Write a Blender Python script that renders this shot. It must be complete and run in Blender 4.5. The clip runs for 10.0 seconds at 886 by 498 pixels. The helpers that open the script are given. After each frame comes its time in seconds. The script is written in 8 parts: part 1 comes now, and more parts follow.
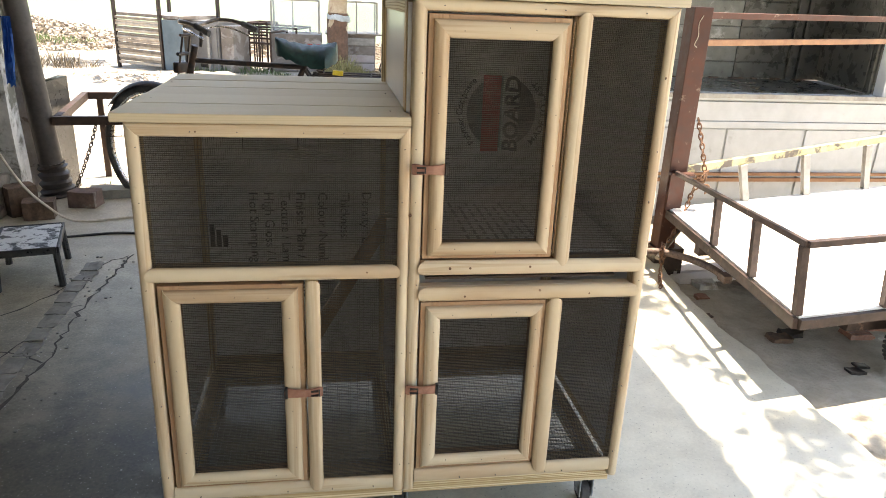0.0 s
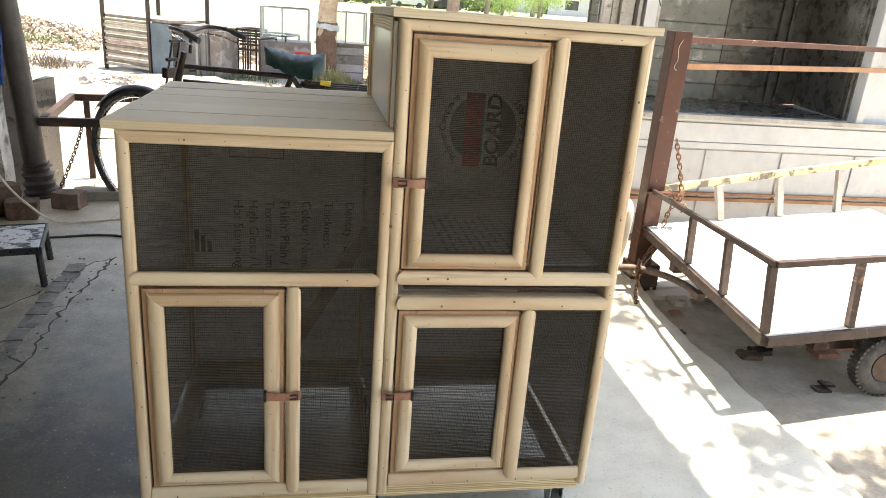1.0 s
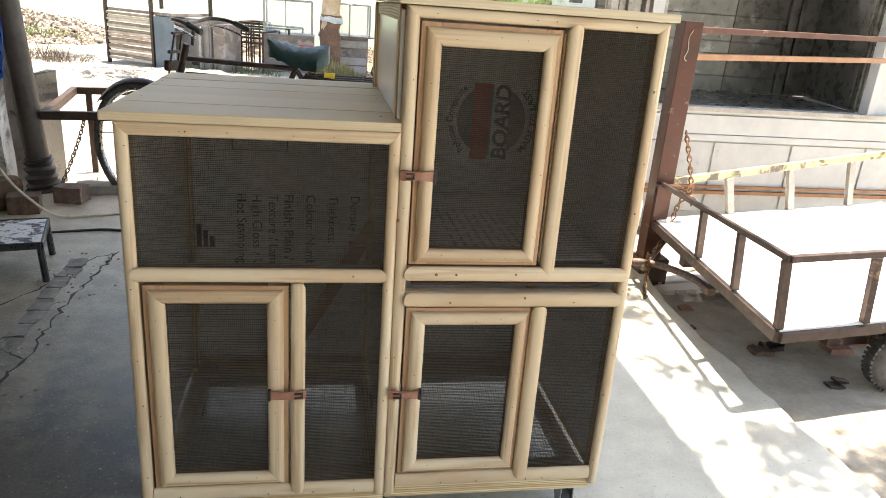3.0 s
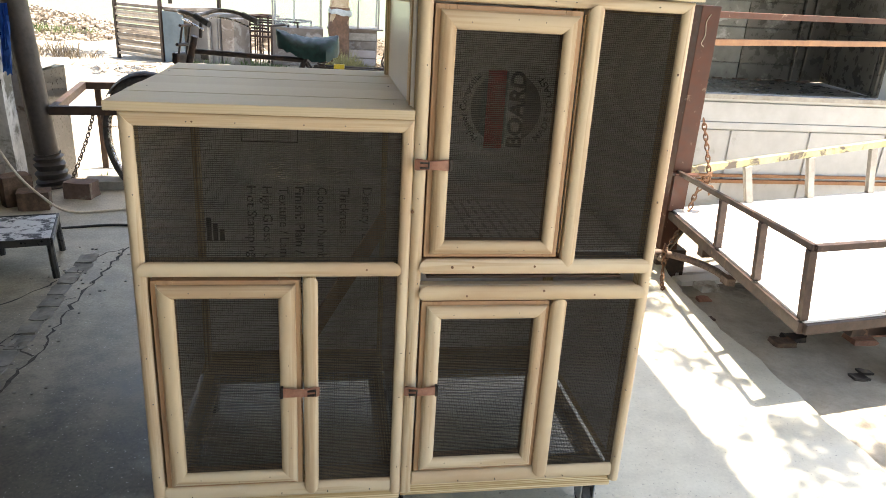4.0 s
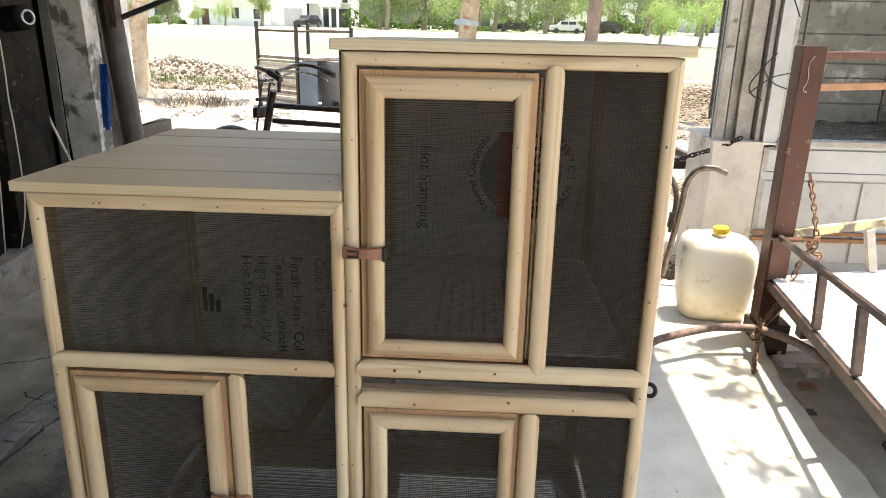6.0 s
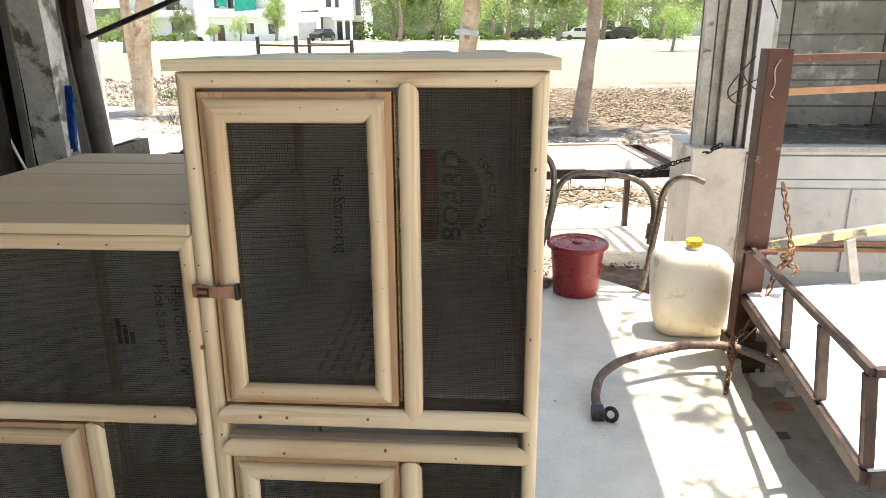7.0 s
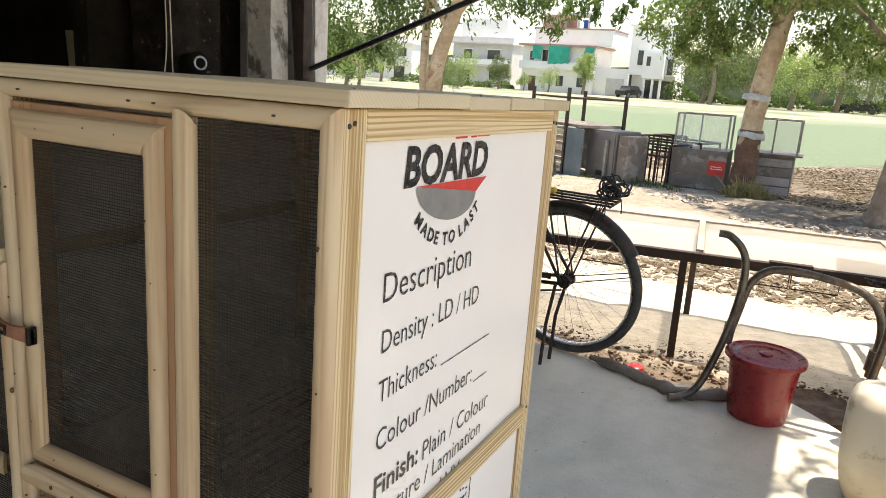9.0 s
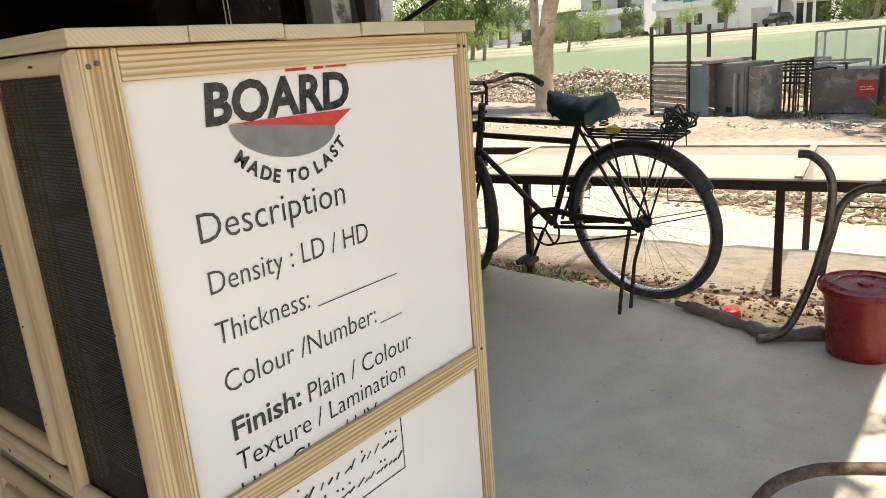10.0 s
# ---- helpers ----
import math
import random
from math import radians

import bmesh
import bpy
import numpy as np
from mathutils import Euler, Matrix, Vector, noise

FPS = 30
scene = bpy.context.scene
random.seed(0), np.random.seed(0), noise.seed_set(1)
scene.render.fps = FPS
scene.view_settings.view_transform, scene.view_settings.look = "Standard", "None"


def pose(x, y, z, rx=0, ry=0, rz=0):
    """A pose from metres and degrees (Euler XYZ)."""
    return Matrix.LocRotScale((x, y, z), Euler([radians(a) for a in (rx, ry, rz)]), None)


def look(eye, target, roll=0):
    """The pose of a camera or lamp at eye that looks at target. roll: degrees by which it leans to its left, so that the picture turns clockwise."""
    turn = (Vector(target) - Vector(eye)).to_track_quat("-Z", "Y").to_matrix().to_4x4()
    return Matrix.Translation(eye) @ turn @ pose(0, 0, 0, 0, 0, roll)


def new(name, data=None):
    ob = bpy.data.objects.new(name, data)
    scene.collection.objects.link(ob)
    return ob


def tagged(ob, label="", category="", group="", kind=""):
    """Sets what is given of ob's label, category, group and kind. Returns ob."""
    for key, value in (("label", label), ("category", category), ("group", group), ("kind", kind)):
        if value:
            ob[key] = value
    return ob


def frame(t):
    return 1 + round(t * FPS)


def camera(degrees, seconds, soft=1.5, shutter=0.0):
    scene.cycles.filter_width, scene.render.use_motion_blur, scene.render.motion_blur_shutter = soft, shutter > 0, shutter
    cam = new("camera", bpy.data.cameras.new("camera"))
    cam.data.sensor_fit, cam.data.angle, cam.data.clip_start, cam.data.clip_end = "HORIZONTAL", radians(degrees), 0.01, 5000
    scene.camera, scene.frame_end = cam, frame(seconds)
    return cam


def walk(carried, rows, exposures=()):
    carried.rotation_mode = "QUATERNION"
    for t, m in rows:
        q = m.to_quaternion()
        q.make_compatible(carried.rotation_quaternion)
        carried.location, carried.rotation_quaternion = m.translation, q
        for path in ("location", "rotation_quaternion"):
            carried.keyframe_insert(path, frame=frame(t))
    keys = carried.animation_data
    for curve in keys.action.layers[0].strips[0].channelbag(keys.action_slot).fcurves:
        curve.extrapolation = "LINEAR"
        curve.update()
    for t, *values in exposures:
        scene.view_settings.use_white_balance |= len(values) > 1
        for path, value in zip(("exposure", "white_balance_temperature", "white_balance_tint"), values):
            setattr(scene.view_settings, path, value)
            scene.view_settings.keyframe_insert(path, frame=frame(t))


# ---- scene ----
cam = camera(63.8, 10.0, soft=0.5)
PATH = [
    (0, (-0.182, -1.595, 1.436), (0.127, 0.252, 0.735), 2.6),
    (0.5, (-0.167, -1.599, 1.412), (0.149, 0.239, 0.689), 4.6),
    (1, (-0.18, -1.651, 1.458), (0.175, 0.2, 0.788), 4.6),
    (1.5, (-0.181, -1.659, 1.458), (0.169, 0.188, 0.775), 4.5),
    (2, (-0.172, -1.642, 1.456), (0.19, 0.204, 0.774), 4.4),
    (2.5, (-0.177, -1.623, 1.454), (0.178, 0.225, 0.774), 4.7),
    (4, (-0.185, -1.548, 1.42), (0.13, 0.296, 0.712), 3.6),
    (4.5, (-0.155, -1.52, 1.421), (0.167, 0.326, 0.723), 3.4),
    (5, (-0.068, -1.463, 1.432), (0.135, 0.405, 0.747), 0.1),
    (5.2, (-0.032, -1.412, 1.437), (0.143, 0.474, 0.793), -0.3),
    (6.3, (0.373, -1.276, 1.475), (0.234, 0.619, 0.853), 1.2),
    (6.5, (0.446, -1.257, 1.478), (0.321, 0.627, 0.818), 0.4),
    (7, (0.521, -1.155, 1.473), (0.383, 0.748, 0.875), -0.4),
    (7.5, (0.593, -1.04, 1.47), (0.342, 0.846, 0.855), -1.7),
    (8, (0.791, -1.002, 1.451), (0.258, 0.849, 0.912), 3.0),
    (8.5, (0.972, -0.907, 1.442), (0.236, 0.854, 0.845), 1.9),
    (9, (1.061, -0.624, 1.447), (0.176, 1.104, 0.967), 3.5),
    (9.5, (1.195, -0.476, 1.422), (-0.018, 1.047, 0.964), 2.7),
    (10, (1.403, -0.37, 1.377), (0.182, 1.112, 0.82), -5.2),
]
EXPOSURES = [
    (0, 2.1, 7600, 14), (5, 2.04, 7600, 14), (6.5, 1.81, 7350, 14), (8, 1.82, 7300, 14),
    (8.5, 1.43, 7450, 14), (9, 1.02, 7700, 14), (9.5, 0.98, 7850, 14), (10, 0.83, 8000, 14),
]
walk(cam, [(t, look(eye, target, roll)) for t, eye, target, roll in PATH], EXPOSURES)

# ---- world, sun, exposure ----
SUN = Vector((0.067, 0.03, 0.316)).normalized()
world = bpy.data.worlds.new("sky")
scene.world = world
world.use_nodes = True
wn = world.node_tree.nodes
sky = wn.new("ShaderNodeTexSky")
sky.sky_type = "NISHITA"
sky.sun_disc = False
sky.sun_elevation = math.asin(SUN.z)
sky.sun_rotation = math.atan2(SUN.x, SUN.y)
sky.dust_density = 1.0
sky.air_density = 1.2
wn["Background"].inputs[1].default_value = 0.15
world.node_tree.links.new(sky.outputs[0], wn["Background"].inputs[0])
sun_data = bpy.data.lights.new("sun", "SUN")
sun_data.energy, sun_data.angle, sun_data.color = 5.0, radians(0.6), (1.0, 0.96, 0.88)
sun_lamp = new("sun", sun_data)
sun_lamp.matrix_world = look(SUN * 30, (0, 0, 0))


# ---- materials ----
def material(name, rough=0.6, metal=0.0):
    m = bpy.data.materials.new(name)
    m.use_nodes = True
    b = m.node_tree.nodes["Principled BSDF"]
    b.inputs["Roughness"].default_value, b.inputs["Metallic"].default_value = rough, metal
    return m, m.node_tree.nodes, m.node_tree.links, b


def ramp(nodes, links, source, stops):
    r = nodes.new("ShaderNodeValToRGB")
    while len(r.color_ramp.elements) < len(stops):
        r.color_ramp.elements.new(0.5)
    for e, (p, c) in zip(r.color_ramp.elements, stops):
        e.position, e.color = p, (*c, 1) if len(c) == 3 else c
    links.new(source, r.inputs[0])
    return r.outputs[0]


def grey(v):
    return (v, v, v)


def coords(nodes, links, scale=(1, 1, 1), space="Object"):
    c = nodes.new("ShaderNodeTexCoord")
    m = nodes.new("ShaderNodeMapping")
    m.inputs["Scale"].default_value = scale
    links.new(c.outputs[space], m.inputs[0])
    return m.outputs[0]


def noise_tex(nodes, links, vec, scale, detail=6.0, rough=0.6, distort=0.0):
    n = nodes.new("ShaderNodeTexNoise")
    n.inputs["Scale"].default_value, n.inputs["Detail"].default_value = scale, detail
    n.inputs["Roughness"].default_value, n.inputs["Distortion"].default_value = rough, distort
    links.new(vec, n.inputs["Vector"])
    return n.outputs["Fac"]


def mix(nodes, links, fac, a, b, mode="MIX"):
    x = nodes.new("ShaderNodeMix")
    x.data_type, x.blend_type = "RGBA", mode
    for sock, v in ((x.inputs[0], fac), (x.inputs[6], a), (x.inputs[7], b)):
        if isinstance(v, bpy.types.NodeSocket):
            links.new(v, sock)
        else:
            sock.default_value = v if isinstance(v, float) else (*v, 1)
    return x.outputs[2]


def maths(nodes, links, op, a, b=0.0, c=0.0):
    x = nodes.new("ShaderNodeMath")
    x.operation = op
    for sock, v in zip(x.inputs, (a, b, c)):
        if isinstance(v, bpy.types.NodeSocket):
            links.new(v, sock)
        else:
            sock.default_value = v
    return x.outputs[0]


def bump(nodes, links, bsdf, height, strength=0.3, distance=0.01):
    x = nodes.new("ShaderNodeBump")
    x.inputs["Strength"].default_value, x.inputs["Distance"].default_value = strength, distance
    links.new(height, x.inputs["Height"])
    links.new(x.outputs[0], bsdf.inputs["Normal"])


def mottled(name, dark, light, scale=8.0, rough=0.6, metal=0.0, grain=60.0, relief=0.15, distance=0.004, stain=None, stain_scale=2.0, stain_at=0.6):
    """A surface with broad and fine variation, and stains of another colour."""
    m, n, l, b = material(name, rough, metal)
    v = coords(n, l)
    broad = noise_tex(n, l, v, scale, 5)
    fine = noise_tex(n, l, v, grain, 4)
    both = maths(n, l, "ADD", maths(n, l, "MULTIPLY", broad, 0.65), maths(n, l, "MULTIPLY", fine, 0.35))
    col = ramp(n, l, both, [(0.36, dark), (0.64, light)])
    if stain:
        s = noise_tex(n, l, v, stain_scale, 7, 0.65, 0.4)
        col = mix(n, l, ramp(n, l, s, [(stain_at, grey(0)), (stain_at + 0.08, grey(1))]), col, stain)
    l.new(col, b.inputs["Base Color"])
    bump(n, l, b, both, relief, distance)
    r = ramp(n, l, fine, [(0.3, grey(max(rough - 0.12, 0.03))), (0.7, grey(min(rough + 0.12, 1)))])
    l.new(r, b.inputs["Roughness"])
    return m


def wood(name, axis, pale, dark, warm, rings=1.0, knee=0.42, sawn=0.0):
    """Pine with grain along an axis (0, 1, 2), tinted from piece to piece."""
    m, n, l, b = material(name, 0.55)
    c = n.new("ShaderNodeTexCoord")
    info = n.new("ShaderNodeObjectInfo")
    shift = n.new("ShaderNodeVectorMath")
    shift.operation = "ADD"
    l.new(c.outputs["Object"], shift.inputs[0])
    spread = n.new("ShaderNodeCombineXYZ")
    far = maths(n, l, "MULTIPLY", info.outputs["Random"], 7.0)
    for k in range(3):
        l.new(far, spread.inputs[k])
    l.new(spread.outputs[0], shift.inputs[1])
    def stretched(across, along):
        mp = n.new("ShaderNodeMapping")
        scale = [across] * 3
        scale[axis] = along
        mp.inputs["Scale"].default_value = scale
        l.new(shift.outputs[0], mp.inputs[0])
        return mp.outputs[0]
    bands = noise_tex(n, l, stretched(34.0 * rings, 0.7), 1.0, 3, 0.5, 0.35)
    lines = maths(n, l, "MULTIPLY_ADD", maths(n, l, "SINE", maths(n, l, "MULTIPLY", bands, 26.0)), 0.5, 0.5)
    fib = noise_tex(n, l, stretched(190.0, 4.0), 1.0, 5, 0.7)
    broad = noise_tex(n, l, stretched(9.0, 2.2), 1.0, 4)
    grain = maths(n, l, "ADD", maths(n, l, "MULTIPLY", lines, 0.5), maths(n, l, "MULTIPLY", fib, 0.5))
    col = ramp(n, l, grain, [(0.16, dark), (knee, pale), (0.9, pale)])
    col = mix(n, l, ramp(n, l, broad, [(0.46, grey(0)), (0.68, grey(0.3 if sawn else 0.85))]), col, warm)
    if sawn:
        # growth rings cut through by the saw: thin brown lines, wavy along the board
        wave = noise_tex(n, l, stretched(7.0, 0.9), 1.0, 2, 0.5, 0.2)
        parts = n.new("ShaderNodeSeparateXYZ")
        l.new(c.outputs["Object"], parts.inputs[0])
        u, v = [k for k in range(3) if k != axis]
        slope = maths(n, l, "MULTIPLY_ADD", info.outputs["Random"], 0.7, 0.5)
        across = maths(n, l, "ADD", maths(n, l, "MULTIPLY", parts.outputs[u], slope), maths(n, l, "MULTIPLY", parts.outputs[v], 0.85))
        phase = maths(n, l, "ADD", maths(n, l, "MULTIPLY", across, 1050.0), maths(n, l, "MULTIPLY", wave, 34.0))
        late = maths(n, l, "MULTIPLY_ADD", maths(n, l, "SINE", phase), 0.5, 0.5)
        strong = noise_tex(n, l, stretched(26.0, 1.4), 1.0, 2)
        late = maths(n, l, "MULTIPLY", ramp(n, l, late, [(0.5, grey(0)), (0.88, grey(1)), (1.0, grey(1))]), ramp(n, l, strong, [(0.3, grey(0.15)), (0.6, grey(sawn))]))
        col = mix(n, l, late, col, dark)
    tint = ramp(n, l, info.outputs["Random"], [(0.0, (0.82, 0.76, 0.69)), (0.3, (1, 0.99, 0.96)), (0.65, (0.96, 0.93, 0.88)), (1.0, (0.86, 0.79, 0.7))])
    col = mix(n, l, 1.0, col, tint, "MULTIPLY")
    scuff = noise_tex(n, l, shift.outputs[0], 38.0, 4, 0.7)
    col = mix(n, l, ramp(n, l, scuff, [(0.66, grey(0)), (0.76, grey(0.45))]), col, dark)
    l.new(col, b.inputs["Base Color"])
    bump(n, l, b, grain, 0.16, 0.002)
    return m


PALE, DARKG, WARM = (0.74, 0.63, 0.43), (0.4, 0.26, 0.11), (0.58, 0.4, 0.245)
TRIM = (0.65, 0.545, 0.395), (0.46, 0.325, 0.205), (0.54, 0.392, 0.26)
M_TRIM = [wood("smooth_pine_x", 0, *TRIM, 0.6), wood("smooth_pine_y", 1, *TRIM, 0.6), wood("smooth_pine_z", 2, *TRIM, 0.6)]
M_PINE = [wood("pine_x", 0, PALE, DARKG, WARM, 1.5, 0.5, 0.95), wood("pine_y", 1, PALE, DARKG, WARM, 1.5, 0.5, 0.95), wood("pine_z", 2, PALE, DARKG, WARM, 1.5, 0.5, 0.95)]
M_ROOFWOOD = wood("roof_pine", 0, (0.61, 0.535, 0.4), (0.43, 0.35, 0.24), (0.54, 0.45, 0.315), 0.4, 0.2, sawn=0.35)
EDGE = (0.48, 0.31, 0.185), (0.32, 0.18, 0.095), (0.36, 0.205, 0.12)
M_EDGE, M_EDGEX = wood("rough_pine_edge", 2, *EDGE, 0.7), wood("rough_pine_edge_x", 0, *EDGE, 0.7)
M_DARKWOOD = wood("dark_brown_board", 0, (0.15, 0.1, 0.075), (0.09, 0.055, 0.04), (0.12, 0.075, 0.055), 0.7)
M_KNOT = mottled("knot", (0.10, 0.045, 0.02), (0.2, 0.1, 0.05), 60, 0.6)
M_NAIL = mottled("nail_head", (0.05, 0.045, 0.04), (0.16, 0.15, 0.14), 200, 0.4, 0.8)
M_BOARD, n_, l_, b_ = material("white_composite_board", 0.24)
l_.new(ramp(n_, l_, noise_tex(n_, l_, coords(n_, l_), 2.5, 4), [(0.35, (0.835, 0.818, 0.815)), (0.65, (0.865, 0.85, 0.848))]), b_.inputs["Base Color"])
M_INK = mottled("black_print", (0.02, 0.02, 0.022), (0.045, 0.045, 0.047), 40, 0.27)
M_REDINK = mottled("red_print", (0.55, 0.03, 0.03), (0.68, 0.06, 0.05), 40, 0.4)
M_GREYINK = mottled("grey_print", (0.17, 0.17, 0.175), (0.25, 0.25, 0.255), 25, 0.45)
M_LEATHER = mottled("brown_leather", (0.22, 0.095, 0.06), (0.37, 0.18, 0.12), 50, 0.5)
M_DARKMETAL = mottled("dark_metal", (0.02, 0.018, 0.017), (0.07, 0.06, 0.055), 30, 0.45, 0.7)
M_WIRE = mottled("galvanised_wire", (0.35, 0.36, 0.37), (0.55, 0.56, 0.57), 30, 0.4, 0.8)
M_CHROME = mottled("worn_chrome", (0.4, 0.39, 0.37), (0.7, 0.69, 0.67), 25, 0.25, 1.0, stain=(0.2, 0.09, 0.04), stain_scale=30)
M_TYRE = mottled("tyre_rubber", (0.035, 0.034, 0.033), (0.09, 0.085, 0.08), 30, 0.75, relief=0.3)
M_BIKE = mottled("worn_black_paint", (0.012, 0.009, 0.008), (0.045, 0.03, 0.024), 25, 0.5, 0.2, stain=(0.055, 0.028, 0.018), stain_scale=14, stain_at=0.54)
M_GREENVINYL = mottled("green_seat_cover", (0.003, 0.016, 0.015), (0.009, 0.043, 0.037), 30, 0.5, relief=0.3)
M_RUSTSTEEL = mottled("rusty_dark_steel", (0.02, 0.013, 0.01), (0.065, 0.036, 0.026), 14, 0.6, 0.3, stain=(0.1, 0.05, 0.03), stain_scale=6)
M_BROWNPAINT = mottled("red_brown_primer", (0.046, 0.0125, 0.005), (0.09, 0.026, 0.011), 5, 0.62, 0.0, grain=25, relief=0.3, stain=(0.26, 0.19, 0.14), stain_scale=16, stain_at=0.62)
M_RUSTPIPE = mottled("rusted_pipe", (0.085, 0.055, 0.043), (0.22, 0.155, 0.125), 30, 0.7, 0.2, grain=120, relief=0.3)
M_BENTTUBE = mottled("weathered_steel_tube", (0.075, 0.062, 0.05), (0.21, 0.18, 0.155), 20, 0.4, 0.7, stain=(0.2, 0.1, 0.05), stain_scale=10)
M_CHAIN = mottled("rusty_chain", (0.12, 0.06, 0.035), (0.29, 0.165, 0.1), 60, 0.7, 0.4)
M_REDPLASTIC = mottled("red_plastic", (0.2, 0.01, 0.013), (0.29, 0.02, 0.023), 7, 0.32, grain=40, relief=0.05)
M_CANPLASTIC, n_, l_, b_ = material("milky_plastic", 0.45)
v_ = coords(n_, l_)
dirt_ = noise_tex(n_, l_, v_, 9.0, 7, 0.7)
grad_ = n_.new("ShaderNodeSeparateXYZ")
l_.new(v_, grad_.inputs[0])
low_ = ramp(n_, l_, maths(n_, l_, "ADD", maths(n_, l_, "MULTIPLY", grad_.outputs[2], -2.4), maths(n_, l_, "MULTIPLY", dirt_, 0.9)), [(0.0, grey(0)), (0.55, grey(1))])
col_ = mix(n_, l_, low_, (0.76, 0.7, 0.58), (0.56, 0.47, 0.31))
col_ = mix(n_, l_, ramp(n_, l_, dirt_, [(0.58, grey(0)), (0.7, grey(0.7))]), col_, (0.27, 0.2, 0.09))
l_.new(col_, b_.inputs["Base Color"])
b_.inputs["Subsurface Weight"].default_value = 0.15
b_.inputs["Subsurface Radius"].default_value = (0.03, 0.025, 0.015)
M_YELLOW = mottled("yellow_cap_plastic", (0.5, 0.33, 0.01), (0.7, 0.5, 0.03), 30, 0.4)
M_CARTSTEEL = mottled("brown_cart_angle_iron", (0.03, 0.019, 0.015), (0.08, 0.05, 0.04), 18, 0.5, 0.3, stain=(0.24, 0.15, 0.1), stain_scale=12)
M_GALV = mottled("dull_grey_steel", (0.22, 0.21, 0.2), (0.36, 0.35, 0.33), 14, 0.5, 0.5)
M_DECK = mottled("sun_bleached_white_sheet", (0.66, 0.64, 0.61), (0.78, 0.77, 0.74), 3, 0.45, grain=20, stain=(0.5, 0.45, 0.4), stain_scale=4, stain_at=0.66)
M_YELLOWBAR = mottled("peeling_yellow_paint", (0.4, 0.36, 0.15), (0.55, 0.5, 0.28), 12, 0.6, stain=(0.1, 0.08, 0.065), stain_scale=9, stain_at=0.5)
M_COPPERBAR = mottled("orange_brown_bar", (0.19, 0.085, 0.04), (0.33, 0.17, 0.085), 10, 0.5, 0.2)
M_SHEETWHITE = mottled("white_painted_sheet", (0.4, 0.41, 0.41), (0.52, 0.53, 0.53), 2, 0.4, 0.0, grain=14, stain=(0.33, 0.325, 0.31), stain_scale=3.5, stain_at=0.62)
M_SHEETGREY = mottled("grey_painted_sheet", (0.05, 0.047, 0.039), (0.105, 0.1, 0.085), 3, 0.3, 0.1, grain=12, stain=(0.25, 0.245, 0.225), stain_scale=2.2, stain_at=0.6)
M_SHEETPALE = mottled("pale_grey_sheet", (0.1, 0.1, 0.085), (0.2, 0.2, 0.175), 3, 0.35, 0.1, grain=12, stain=(0.34, 0.34, 0.315), stain_scale=5, stain_at=0.56)
M_FADEDWOOD = mottled("weathered_grey_paint", (0.26, 0.24, 0.21), (0.46, 0.44, 0.4), 9, 0.75, grain=50, relief=0.4, stain=(0.13, 0.1, 0.08), stain_scale=12, stain_at=0.6)
M_CHEST = mottled("grubby_cream_sheet", (0.42, 0.39, 0.34), (0.58, 0.55, 0.5), 4, 0.5, 0.1, grain=25, stain=(0.3, 0.25, 0.2), stain_scale=5, stain_at=0.58)
M_PILLAR = mottled("whitewashed_plaster", (0.38, 0.36, 0.33), (0.62, 0.6, 0.56), 6, 0.85, grain=35, relief=0.5, distance=0.01, stain=(0.13, 0.12, 0.095), stain_scale=4, stain_at=0.52)
M_PIPECOL = mottled("dark_grubby_pipe", (0.03, 0.024, 0.021), (0.075, 0.062, 0.056), 8, 0.5, 0.2, stain=(0.2, 0.16, 0.145), stain_scale=6, stain_at=0.68)
M_DARKWALL = mottled("near_black_wall", (0.005, 0.0042, 0.0034), (0.021, 0.0168, 0.013), 4, 0.95, grain=25, relief=0.5, distance=0.02, stain=(0.04, 0.03, 0.022), stain_scale=11, stain_at=0.62)
M_OLIVE = mottled("dull_olive_sheet", (0.3, 0.28, 0.18), (0.42, 0.39, 0.26), 4, 0.7, grain=20)
M_BLUE = mottled("blue_cloth", (0.01, 0.07, 0.28), (0.02, 0.14, 0.45), 20, 0.7)
M_BRICK = mottled("old_brick", (0.085, 0.055, 0.045), (0.18, 0.12, 0.1), 14, 0.9, grain=70, relief=0.6, stain=(0.22, 0.19, 0.16), stain_scale=9, stain_at=0.55)
M_RUBBLEWALL = mottled("plastered_rubble", (0.16, 0.13, 0.11), (0.3, 0.26, 0.22), 9, 0.9, grain=45, relief=0.7, distance=0.02, stain=(0.1, 0.08, 0.07), stain_scale=7)
M_STOOLTOP = mottled("chipped_white_paint", (0.03, 0.03, 0.032), (0.05, 0.05, 0.052), 20, 0.5, stain=(0.62, 0.62, 0.6), stain_scale=16, stain_at=0.42)
M_BLACKPAINT = mottled("black_gloss_paint", (0.012, 0.012, 0.013), (0.035, 0.034, 0.034), 20, 0.35)
M_ROPE = mottled("cream_cable", (0.42, 0.37, 0.28), (0.58, 0.52, 0.42), 30, 0.6)
M_CABLE = mottled("black_cable", (0.012, 0.012, 0.012), (0.03, 0.03, 0.03), 30, 0.5)
M_TIN = mottled("dull_tin", (0.1, 0.095, 0.09), (0.25, 0.24, 0.23), 20, 0.4, 0.7)
M_ROOFTIN = mottled("corrugated_roof_sheet", (0.3, 0.29, 0.28), (0.45, 0.44, 0.42), 3, 0.55, 0.3)
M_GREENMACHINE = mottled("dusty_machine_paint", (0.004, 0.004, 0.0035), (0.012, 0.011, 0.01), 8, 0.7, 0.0)
